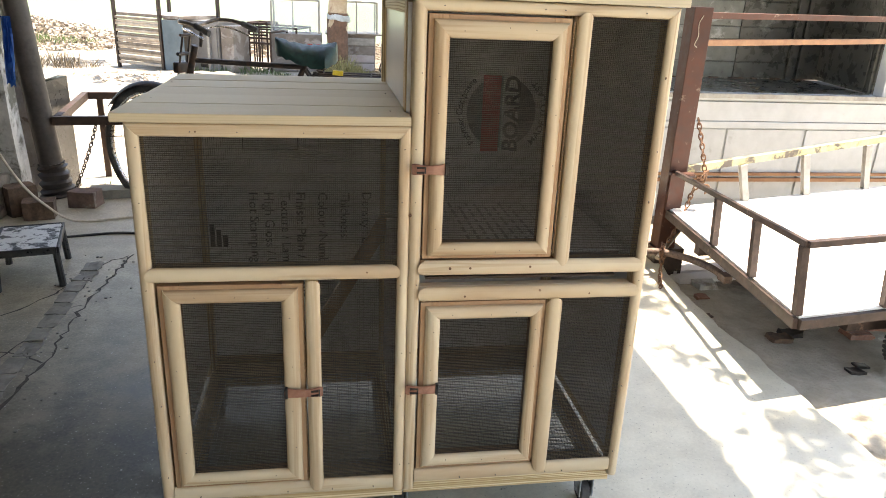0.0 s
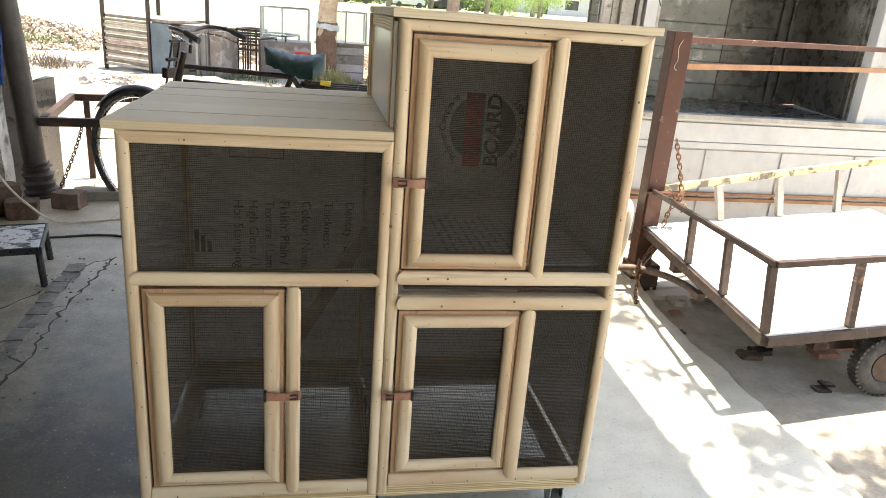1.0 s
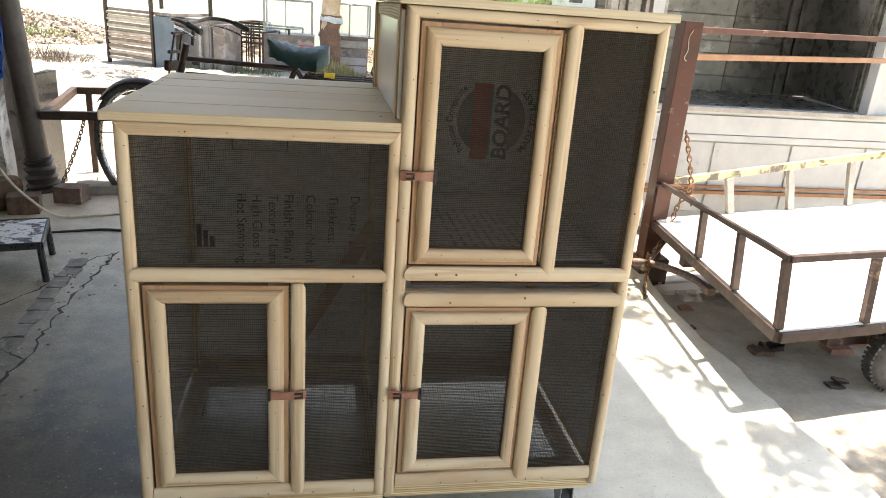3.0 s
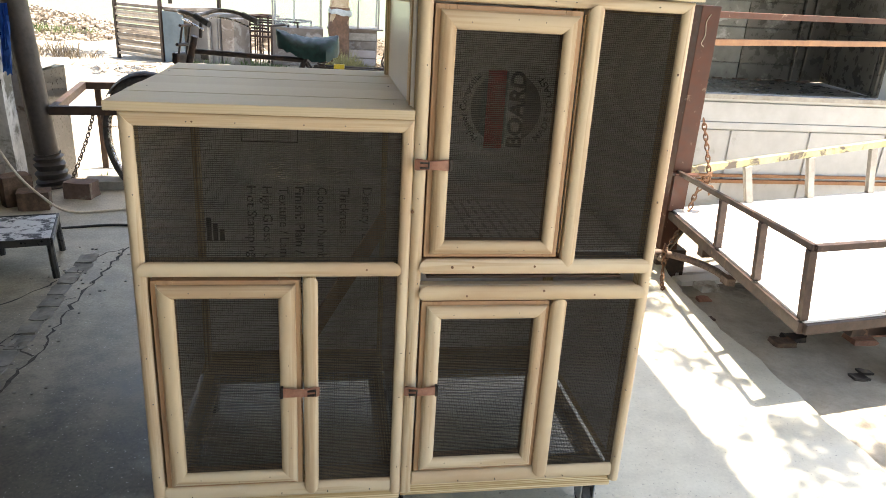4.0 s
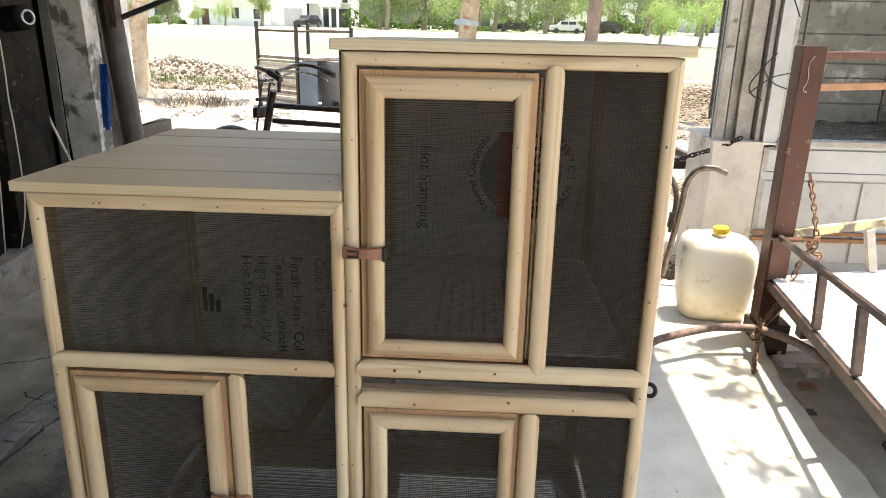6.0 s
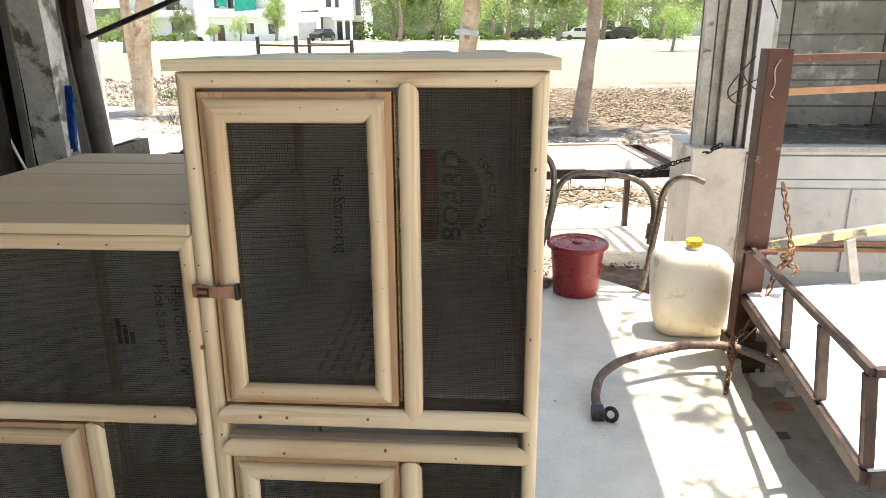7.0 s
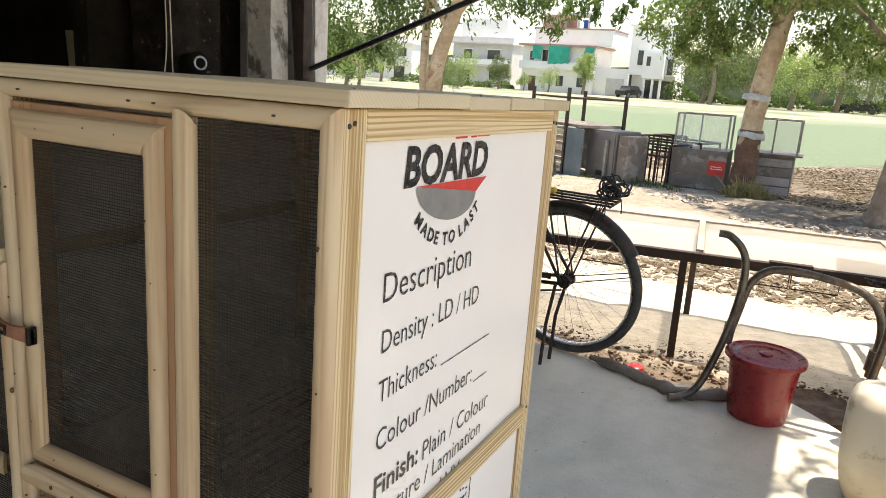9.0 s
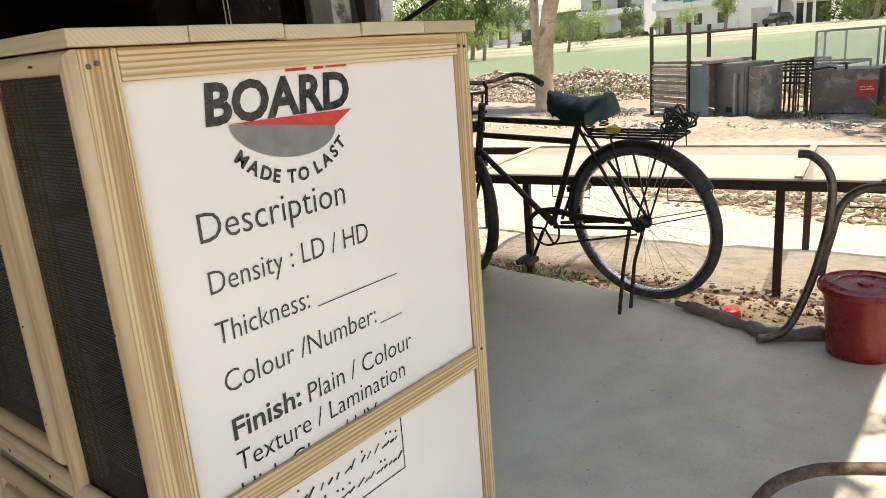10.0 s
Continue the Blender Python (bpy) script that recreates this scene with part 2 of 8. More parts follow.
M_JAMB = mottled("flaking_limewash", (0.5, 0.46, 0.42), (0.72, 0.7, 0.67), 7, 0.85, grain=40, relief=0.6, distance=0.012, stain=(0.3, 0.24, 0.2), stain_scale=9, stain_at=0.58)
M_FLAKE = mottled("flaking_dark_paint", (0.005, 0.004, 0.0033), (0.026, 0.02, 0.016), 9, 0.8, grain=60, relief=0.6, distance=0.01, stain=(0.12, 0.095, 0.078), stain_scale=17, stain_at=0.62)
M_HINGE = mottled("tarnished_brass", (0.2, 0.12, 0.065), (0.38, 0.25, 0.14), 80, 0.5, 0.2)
# colours near black and gloss nearly off, to darken the workshop interior
for m_ in (M_FLAKE, M_DARKWALL, M_GREENMACHINE):
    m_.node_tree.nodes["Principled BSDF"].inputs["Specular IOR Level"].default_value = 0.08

# fine insect screen: a dusty veil between the threads, and the threads themselves
M_SCREEN, n_, l_, b_ = material("dark_insect_screen", 0.75)
b_.inputs["Specular IOR Level"].default_value = 0.1
v_ = coords(n_, l_)
veil_ = noise_tex(n_, l_, v_, 5.0, 5, 0.65)
fine_ = noise_tex(n_, l_, v_, 420.0, 2, 0.6)
cover_ = maths(n_, l_, "ADD", maths(n_, l_, "MULTIPLY", veil_, 0.3), maths(n_, l_, "MULTIPLY_ADD", fine_, 0.4, 0.13))
clear_ = n_.new("ShaderNodeBsdfTransparent")
mixs_ = n_.new("ShaderNodeMixShader")
l_.new(cover_, mixs_.inputs[0])
l_.new(clear_.outputs[0], mixs_.inputs[1])
l_.new(b_.outputs[0], mixs_.inputs[2])
l_.new(mixs_.outputs[0], n_["Material Output"].inputs["Surface"])
l_.new(ramp(n_, l_, fine_, [(0.35, (0.008, 0.0065, 0.005)), (0.7, (0.05, 0.041, 0.032))]), b_.inputs["Base Color"])
M_THREAD = mottled("dark_screen_thread", (0.029, 0.0242, 0.0195), (0.1, 0.084, 0.067), 6, 0.6, grain=300, relief=0.0)
M_THREAD.node_tree.nodes["Principled BSDF"].inputs["Specular IOR Level"].default_value = 0.2

# concrete slab with hairline cracks, a broken strip and grime
M_CONCRETE, n_, l_, b_ = material("worn_concrete", 0.5)
v_ = coords(n_, l_)
broad_ = noise_tex(n_, l_, v_, 0.9, 6, 0.62)
mid_ = noise_tex(n_, l_, v_, 7.0, 6, 0.65)
fine_ = noise_tex(n_, l_, v_, 90.0, 4)
tone_ = maths(n_, l_, "ADD", maths(n_, l_, "MULTIPLY", broad_, 0.5), maths(n_, l_, "ADD", maths(n_, l_, "MULTIPLY", mid_, 0.33), maths(n_, l_, "MULTIPLY", fine_, 0.17)))
col_ = ramp(n_, l_, tone_, [(0.36, (0.45, 0.428, 0.35)), (0.5, (0.61, 0.585, 0.485)), (0.64, (0.73, 0.705, 0.6))])
sep_ = n_.new("ShaderNodeSeparateXYZ")
l_.new(v_, sep_.inputs[0])
# grimy mottle with shade painted in: darker towards the workshop and the near side
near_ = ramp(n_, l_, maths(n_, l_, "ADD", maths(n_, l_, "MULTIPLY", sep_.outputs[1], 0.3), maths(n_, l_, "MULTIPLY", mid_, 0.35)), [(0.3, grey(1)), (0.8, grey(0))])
floor_shade_ = maths(n_, l_, "ADD", maths(n_, l_, "MULTIPLY", sep_.outputs[0], -0.5), maths(n_, l_, "MULTIPLY", maths(n_, l_, "ADD", mid_, broad_), 0.45))
col_ = mix(n_, l_, ramp(n_, l_, floor_shade_, [(0.42, grey(0)), (0.86, grey(0.95))]), col_, mix(n_, l_, ramp(n_, l_, maths(n_, l_, "ADD", maths(n_, l_, "MULTIPLY", mid_, 0.5), maths(n_, l_, "MULTIPLY", fine_, 0.5)), [(0.4, grey(0)), (0.58, grey(1))]), mix(n_, l_, near_, (0.255, 0.23, 0.172), (0.024, 0.0215, 0.0155)), mix(n_, l_, near_, (0.44, 0.4, 0.31), (0.082, 0.074, 0.053))))
spots_ = noise_tex(n_, l_, v_, 26.0, 3, 0.5)
col_ = mix(n_, l_, ramp(n_, l_, spots_, [(0.71, grey(0)), (0.75, grey(0.7))]), col_, (0.07, 0.065, 0.06))
spots2_ = noise_tex(n_, l_, coords(n_, l_, (1.7, 1.7, 1.7)), 30.0, 3, 0.5)
col_ = mix(n_, l_, ramp(n_, l_, spots2_, [(0.73, grey(0)), (0.77, grey(0.6))]), col_, (0.6, 0.59, 0.57))
speck_ = noise_tex(n_, l_, coords(n_, l_, (1.3, 1.3, 1.3)), 75.0, 3, 0.55)
col_ = mix(n_, l_, ramp(n_, l_, speck_, [(0.64, grey(0)), (0.7, grey(0.55))]), col_, (0.12, 0.115, 0.1))
col_ = mix(n_, l_, ramp(n_, l_, speck_, [(0.29, grey(0.5)), (0.35, grey(0))]), col_, (0.72, 0.7, 0.66))
l_.new(col_, b_.inputs["Base Color"])
l_.new(ramp(n_, l_, maths(n_, l_, "ADD", maths(n_, l_, "MULTIPLY", mid_, 0.6), maths(n_, l_, "MULTIPLY", fine_, 0.4)), [(0.35, grey(0.36)), (0.65, grey(0.62))]), b_.inputs["Roughness"])
bump(n_, l_, b_, maths(n_, l_, "ADD", mid_, maths(n_, l_, "MULTIPLY", fine_, 0.5)), 0.2, 0.004)
M_CRACK = mottled("crack_dirt", (0.025, 0.022, 0.02), (0.08, 0.07, 0.06), 40, 0.95)
M_PATCH = mottled("broken_screed", (0.14, 0.134, 0.118), (0.25, 0.24, 0.212), 9, 0.9, grain=60, relief=0.6)

# ground outside: trodden sand, straw litter, then a grazed field
M_GROUND, n_, l_, b_ = material("sandy_ground_and_grass", 0.95)
geo_ = n_.new("ShaderNodeNewGeometry")
sep_ = n_.new("ShaderNodeSeparateXYZ")
l_.new(geo_.outputs["Position"], sep_.inputs[0])
P_ = geo_.outputs["Position"]
big_ = noise_tex(n_, l_, P_, 0.12, 5)
mid_ = noise_tex(n_, l_, P_, 0.9, 6, 0.65)
fine_ = noise_tex(n_, l_, P_, 9.0, 6, 0.7)
sand_ = ramp(n_, l_, fine_, [(0.3, (0.36, 0.315, 0.25)), (0.7, (0.54, 0.485, 0.395))])
straw_ = ramp(n_, l_, fine_, [(0.3, (0.04, 0.03, 0.022)), (0.5, (0.1, 0.076, 0.055)), (0.72, (0.2, 0.162, 0.115))])
grass_ = ramp(n_, l_, fine_, [(0.25, (0.082, 0.12, 0.066)), (0.75, (0.165, 0.222, 0.142))])
pale_ = ramp(n_, l_, fine_, [(0.3, (0.34, 0.315, 0.235)), (0.7, (0.47, 0.44, 0.345))])
yy_ = maths(n_, l_, "ADD", sep_.outputs[1], maths(n_, l_, "MULTIPLY", maths(n_, l_, "ADD", mid_, -0.5), 2.2))
def step_(value, a, b):
    r = n_.new("ShaderNodeMapRange")
    r.inputs["From Min"].default_value, r.inputs["From Max"].default_value = a, b
    l_.new(value, r.inputs["Value"])
    return r.outputs[0]
litter_ = ramp(n_, l_, mid_, [(0.57, grey(0)), (0.68, grey(0.9))])
edge_ = ramp(n_, l_, fine_, [(0.3, (0.06, 0.044, 0.03)), (0.7, (0.19, 0.15, 0.11))])
sand_ = mix(n_, l_, step_(maths(n_, l_, "ADD", sep_.outputs[1], maths(n_, l_, "ADD", maths(n_, l_, "MULTIPLY", sep_.outputs[0], 0.13), maths(n_, l_, "MULTIPLY", maths(n_, l_, "ADD", mid_, -0.5), 1.2))), 3.4, 3.62), mix(n_, l_, step_(sep_.outputs[1], 2.8, 2.9), sand_, edge_), sand_)
near_ = mix(n_, l_, maths(n_, l_, "MULTIPLY", litter_, maths(n_, l_, "SUBTRACT", 1.0, step_(yy_, 5.0, 6.0))), sand_, straw_)
c_ = mix(n_, l_, step_(yy_, 9.3, 10.2), near_, mix(n_, l_, maths(n_, l_, "MULTIPLY", ramp(n_, l_, mid_, [(0.34, grey(0.55)), (0.5, grey(1))]), maths(n_, l_, "MULTIPLY_ADD", step_(sep_.outputs[0], -1.0, 1.5), 0.5, 0.5)), sand_, straw_))
far_ = maths(n_, l_, "ADD", sep_.outputs[1], maths(n_, l_, "MULTIPLY", maths(n_, l_, "ADD", big_, -0.5), 14.0))
far_ = maths(n_, l_, "SUBTRACT", far_, maths(n_, l_, "MULTIPLY", step_(sep_.outputs[0], 0.0, 2.5), 5.0))
c_ = mix(n_, l_, step_(far_, 16.5, 18.5), c_, grass_)
bare_ = maths(n_, l_, "MULTIPLY", step_(far_, 46.0, 66.0), ramp(n_, l_, big_, [(0.36, grey(0.05)), (0.6, grey(0.75))]))
c_ = mix(n_, l_, bare_, c_, pale_)
l_.new(c_, b_.inputs["Base Color"])
bump(n_, l_, b_, maths(n_, l_, "ADD", mid_, fine_), 0.7, 0.06)
M_RUBBLE = mottled("rubble_and_soil", (0.23, 0.185, 0.145), (0.54, 0.475, 0.395), 6, 0.95, grain=20, relief=0.4)
M_EARTH = mottled("damp_brown_earth", (0.05, 0.03, 0.02), (0.17, 0.11, 0.075), 14, 0.95, grain=50, relief=0.7, distance=0.012)
M_STRAW = mottled("dry_straw", (0.085, 0.063, 0.04), (0.21, 0.168, 0.112), 12, 0.9)
M_HEDGE = mottled("distant_foliage", (0.07, 0.09, 0.05), (0.17, 0.2, 0.12), 0.6, 0.9, grain=4, relief=0.8, distance=0.3)
M_DRYGRASS = mottled("cut_fodder_grass", (0.19, 0.17, 0.06), (0.38, 0.33, 0.16), 20, 0.85)

def leaf_mat(name, dark, light):
    m, n, l, b = material(name, 0.55)
    g = n.new("ShaderNodeNewGeometry")
    col = ramp(n, l, g.outputs["Random Per Island"], [(0.0, dark), (1.0, light)])
    l.new(col, b.inputs["Base Color"])
    t = n.new("ShaderNodeBsdfTranslucent")
    l.new(mix(n, l, 1.0, col, (1.0, 1.25, 0.5), "MULTIPLY"), t.inputs[0])
    s = n.new("ShaderNodeMixShader")
    s.inputs[0].default_value = 0.4
    l.new(b.outputs[0], s.inputs[1])
    l.new(t.outputs[0], s.inputs[2])
    l.new(s.outputs[0], n["Material Output"].inputs["Surface"])
    return m
M_LEAF = leaf_mat("gum_leaves", (0.05, 0.085, 0.025), (0.14, 0.2, 0.07))
M_LEAFLIGHT = leaf_mat("bright_leaves", (0.095, 0.145, 0.042), (0.23, 0.29, 0.1))
M_LEAFDULL = leaf_mat("dusty_leaves", (0.05, 0.075, 0.035), (0.14, 0.175, 0.095))
# leaf colours of the far trees, lightened to paint in the distant haze
M_LEAFFAR = leaf_mat("hazy_far_leaves", (0.08, 0.11, 0.05), (0.21, 0.25, 0.14))
M_LEAFFARPALE = leaf_mat("pale_far_leaves", (0.2, 0.26, 0.1), (0.36, 0.42, 0.2))
M_BARKPALE = mottled("pale_gum_bark", (0.34, 0.235, 0.14), (0.58, 0.48, 0.35), 3, 0.85, grain=14, relief=0.4, distance=0.02, stain=(0.28, 0.15, 0.09), stain_scale=3, stain_at=0.56)
M_BARK = mottled("grey_bark", (0.16, 0.115, 0.085), (0.32, 0.25, 0.19), 5, 0.9, grain=22, relief=0.7, distance=0.02)
M_BARKRED = mottled("stripped_red_bark", (0.07, 0.038, 0.024), (0.2, 0.115, 0.075), 5, 0.9, grain=22, relief=0.7, distance=0.02)
M_HOUSE = mottled("white_house_paint", (0.8, 0.785, 0.77), (0.87, 0.86, 0.845), 0.4, 0.7, grain=3)
M_HOUSEGREY = mottled("grey_render", (0.5, 0.49, 0.48), (0.62, 0.61, 0.6), 0.5, 0.8, grain=3)
M_HOUSEBRICK = mottled("pinkish_brick", (0.36, 0.22, 0.18), (0.48, 0.32, 0.27), 0.7, 0.8, grain=4)
M_WINDOW = mottled("dark_window", (0.03, 0.035, 0.04), (0.07, 0.075, 0.08), 1, 0.15)
M_GREENNET = mottled("green_shade_cloth", (0.0, 0.28, 0.2), (0.01, 0.4, 0.3), 1, 0.7, grain=4)
M_OPAL, n_, l_, b_ = material("opal_plastic_sheet", 0.35)
b_.inputs["Base Color"].default_value = (0.84, 0.84, 0.82, 1)
dust_ = noise_tex(n_, l_, coords(n_, l_), 5.0, 6)
l_.new(ramp(n_, l_, dust_, [(0.4, (0.84, 0.84, 0.82)), (0.7, (0.74, 0.72, 0.68))]), b_.inputs["Base Color"])
back_ = n_.new("ShaderNodeBsdfTranslucent")
back_.inputs[0].default_value = (0.92, 0.91, 0.88, 1)
mixs_ = n_.new("ShaderNodeMixShader")
mixs_.inputs[0].default_value = 0.75
l_.new(b_.outputs[0], mixs_.inputs[1])
l_.new(back_.outputs[0], mixs_.inputs[2])
through_ = n_.new("ShaderNodeBsdfTransparent")
veil_ = n_.new("ShaderNodeMixShader")
veil_.inputs[0].default_value = 0.5
l_.new(through_.outputs[0], veil_.inputs[1])
l_.new(mixs_.outputs[0], veil_.inputs[2])
l_.new(veil_.outputs[0], n_["Material Output"].inputs["Surface"])
M_GLASS, n_, l_, b_ = material("dusty_kiosk_glass", 0.15)
clear_ = n_.new("ShaderNodeBsdfTransparent")
mixs_ = n_.new("ShaderNodeMixShader")
mixs_.inputs[0].default_value = 0.22
l_.new(clear_.outputs[0], mixs_.inputs[1])
l_.new(b_.outputs[0], mixs_.inputs[2])
l_.new(mixs_.outputs[0], n_["Material Output"].inputs["Surface"])
b_.inputs["Base Color"].default_value = (0.7, 0.74, 0.72, 1)
M_CORRUG = mottled("faded_slat_sheet", (0.28, 0.22, 0.17), (0.48, 0.41, 0.33), 3, 0.7, grain=12)
M_SLAT = mottled("grimy_slat_sheet", (0.12, 0.095, 0.075), (0.25, 0.21, 0.165), 3, 0.75, grain=12)
M_BLUEDRUM = mottled("blue_grey_sheet", (0.05, 0.08, 0.1), (0.11, 0.15, 0.18), 2, 0.5, grain=9)
M_GREYCAB = mottled("grey_cabinet_sheet", (0.13, 0.125, 0.12), (0.22, 0.21, 0.2), 2, 0.5, 0.2, grain=9)
M_KIOSKTIN = mottled("grimy_kiosk_tin", (0.13, 0.105, 0.088), (0.22, 0.185, 0.16), 2, 0.6, 0.1, grain=8, stain=(0.29, 0.265, 0.245), stain_scale=3.5, stain_at=0.54)
M_PINKTIN = mottled("faded_red_tin", (0.33, 0.26, 0.25), (0.44, 0.385, 0.375), 2, 0.5, 0.1, grain=9)
M_REDSIGN = mottled("red_sign_paint", (0.45, 0.03, 0.025), (0.6, 0.05, 0.04), 6, 0.5)
M_WHITEPAINT = mottled("white_sign_paint", (0.65, 0.62, 0.6), (0.75, 0.72, 0.7), 6, 0.5)
M_CARDARK = mottled("dark_car_paint", (0.02, 0.022, 0.025), (0.04, 0.042, 0.045), 2, 0.2, 0.3)
M_CARWHITE = mottled("white_car_paint", (0.6, 0.6, 0.6), (0.7, 0.7, 0.7), 2, 0.25)
M_GREYRAG = mottled("grey_plastic_rag", (0.3, 0.33, 0.34), (0.5, 0.54, 0.55), 12, 0.5)


# ---- building helpers ----
def link_mesh(name, bm, mats, parent=None, label="", smooth=False):
    me = bpy.data.meshes.new(name)
    bm.to_mesh(me)
    bm.free()
    for m in mats if isinstance(mats, (list, tuple)) else [mats]:
        me.materials.append(m)
    if smooth:
        me.polygons.foreach_set("use_smooth", [True] * len(me.polygons))
        me.set_sharp_from_angle(angle=radians(42))
    ob = new(name, me)
    if parent:
        ob.parent = parent
    if label:
        ob["label"] = label
    return ob


def part(name, bm, mat, parent, label="", smooth=False):
    """One mesh object under a thing or under a part."""
    return link_mesh(name, bm, mat, parent, label, smooth)


def thing(name, label, category, at=(0, 0, 0), turn=0.0, group=""):
    ob = new(name)
    ob.matrix_world = pose(*at, 0, 0, turn)
    ob.empty_display_size = 0.05
    return tagged(ob, label, category, group)


def box(bm, x0, x1, y0, y1, z0, z1, bevel=0.0, m=None):
    r = bmesh.ops.create_cube(bm, size=1)
    vs = r["verts"]
    for v in vs:
        v.co = Vector(((x0 + x1) / 2 + v.co.x * (x1 - x0), (y0 + y1) / 2 + v.co.y * (y1 - y0), (z0 + z1) / 2 + v.co.z * (z1 - z0)))
        if m:
            v.co = m @ v.co
    if bevel:
        es = list({e for v in vs for e in v.link_edges})
        bmesh.ops.bevel(bm, geom=es, offset=bevel, segments=2, affect="EDGES", profile=0.5)
    return bm


def boxed(*a, bevel=0.0, m=None):
    return box(bmesh.new(), *a, bevel=bevel, m=m)


def frames_along(pts):
    """Turned-along axes for a tube through points."""
    pts = [Vector(p) for p in pts]
    out, last = [], None
    for i, p in enumerate(pts):
        d = (pts[min(i + 1, len(pts) - 1)] - pts[max(i - 1, 0)]).normalized()
        if last is None:
            a = d.orthogonal().normalized()
        else:
            a = (last - d * last.dot(d)).normalized()
        last = a
        out.append((p, a, d.cross(a)))
    return out


def tube(bm, pts, r, seg=10, caps=True):
    """A round tube through points; r is one radius or one for each point."""
    rs = r if isinstance(r, (list, tuple)) else [r] * len(pts)
    rings = []
    for (p, a, b), q in zip(frames_along(pts), rs):
        rings.append([bm.verts.new(p + (a * math.cos(t) + b * math.sin(t)) * q) for t in (2 * math.pi * k / seg for k in range(seg))])
    for u, v in zip(rings, rings[1:]):
        for k in range(seg):
            bm.faces.new((u[k], u[(k + 1) % seg], v[(k + 1) % seg], v[k]))
    if caps:
        bm.faces.new(rings[0][::-1])
        bm.faces.new(rings[-1])
    return bm


def curve_points(pts, steps=6):
    """A smooth line through points."""
    pts = [Vector(p) for p in pts]
    ext = [pts[0] * 2 - pts[1]] + pts + [pts[-1] * 2 - pts[-2]]
    out = []
    for i in range(1, len(ext) - 2):
        a, b, c, d = ext[i - 1 : i + 3]
        for k in range(steps):
            t = k / steps
            out.append(0.5 * (2 * b + (c - a) * t + (2 * a - 5 * b + 4 * c - d) * t * t + (3 * b - a - 3 * c + d) * t**3))
    return out + [pts[-1]]


def ring(bm, centre, axis, radius, r, seg=40, side=8, squash=1.0):
    """A torus."""
    axis = Vector(axis).normalized()
    u = axis.orthogonal().normalized()
    w = axis.cross(u)
    rows = []
    for i in range(seg):
        t = 2 * math.pi * i / seg
        out = u * math.cos(t) + w * math.sin(t)
        rows.append([bm.verts.new(Vector(centre) + out * (radius + r * math.cos(s)) + axis * r * squash * math.sin(s)) for s in (2 * math.pi * k / side for k in range(side))])
    for i in range(seg):
        for k in range(side):
            bm.faces.new((rows[i][k], rows[(i + 1) % seg][k], rows[(i + 1) % seg][(k + 1) % side], rows[i][(k + 1) % side]))
    return bm


def lathe(bm, profile, seg=32, centre=(0, 0, 0)):
    """A turned body from (radius, height) pairs."""
    c = Vector(centre)
    rings = []
    for r, z in profile:
        rings.append([bm.verts.new(c + Vector((r * math.cos(2 * math.pi * k / seg), r * math.sin(2 * math.pi * k / seg), z))) for k in range(seg)])
    for a, b in zip(rings, rings[1:]):
        for k in range(seg):
            bm.faces.new((a[k], a[(k + 1) % seg], b[(k + 1) % seg], b[k]))
    bm.faces.new(rings[0][::-1])
    bm.faces.new(rings[-1])
    return bm


def moulding(p0, p1, width, depth, out=(0, -1, 0), mitre=(0, 0), rounded=(False, False), n=9):
    """Half-round strip from p0 to p1. mitre: slope of each end across the strip; rounded: bullnose ends."""
    bm = bmesh.new()
    p0, p1, out = Vector(p0), Vector(p1), Vector(out)
    d = (p1 - p0).normalized()
    a = d.cross(out).normalized()
    ends = []
    for p, sign, mt, rd in ((p0, 1, mitre[0], rounded[0]), (p1, -1, mitre[1], rounded[1])):
        row = []
        for k in range(n + 1):
            s = -math.cos(math.pi * k / n)
            across = s * width / 2
            high = depth * (0.25 + 0.75 * math.sqrt(max(0.0, 1 - s * s)))
            back = mt * across
            if rd:
                back = sign * width / 2 * (1 - math.sqrt(max(0.0, 1 - s * s)))
            row.append(bm.verts.new(p + a * across + out * high + d * back))
        first = bm.verts.new(p + a * (-width / 2) + d * (mt * -width / 2 + (sign * width / 2 if rd else 0)))
        last_v = bm.verts.new(p + a * (width / 2) + d * (mt * width / 2 + (sign * width / 2 if rd else 0)))
        ends.append([first] + row + [last_v])
    u, v = ends
    for k in range(len(u) - 1):
        bm.faces.new((u[k], u[k + 1], v[k + 1], v[k]))
    bm.faces.new((u[0], v[0], v[-1], u[-1]))
    bm.faces.new(u[::-1])
    bm.faces.new(v)
    bmesh.ops.recalc_face_normals(bm, faces=bm.faces)
    return bm


def text_bm(body, size=1.0, bold=0.0, shear=0.0):
    """Lettering as a flat mesh in x and y."""
    cu = bpy.data.curves.new("letters", "FONT")
    cu.body, cu.size, cu.offset, cu.shear = body, size, bold, shear
    cu.resolution_u = 3
    ob = new("letters", cu)
    dg = bpy.context.evaluated_depsgraph_get()
    me = bpy.data.meshes.new_from_object(ob.evaluated_get(dg))
    bm = bmesh.new()
    bm.from_mesh(me)
    bpy.data.objects.remove(ob)
    bpy.data.meshes.remove(me)
    return bm


def letters(name, body, parent, mat, origin, u, v, width, height, bold=0.0, shear=0.0, label=""):
    """Lettering from origin (lower left) along u, up along v, of a given width and capital height."""
    bm = text_bm(body, 1.0, bold, shear)
    xs = [w.co.x for w in bm.verts]
    cap = 0.69
    k, x0 = width / (max(xs) - min(xs)), min(xs)
    u, v, o = Vector(u), Vector(v), Vector(origin)
    for w in bm.verts:
        w.co = o + u * ((w.co.x - x0) * k) + v * (w.co.y * height / cap)
    return part(name, bm, mat, parent, label)


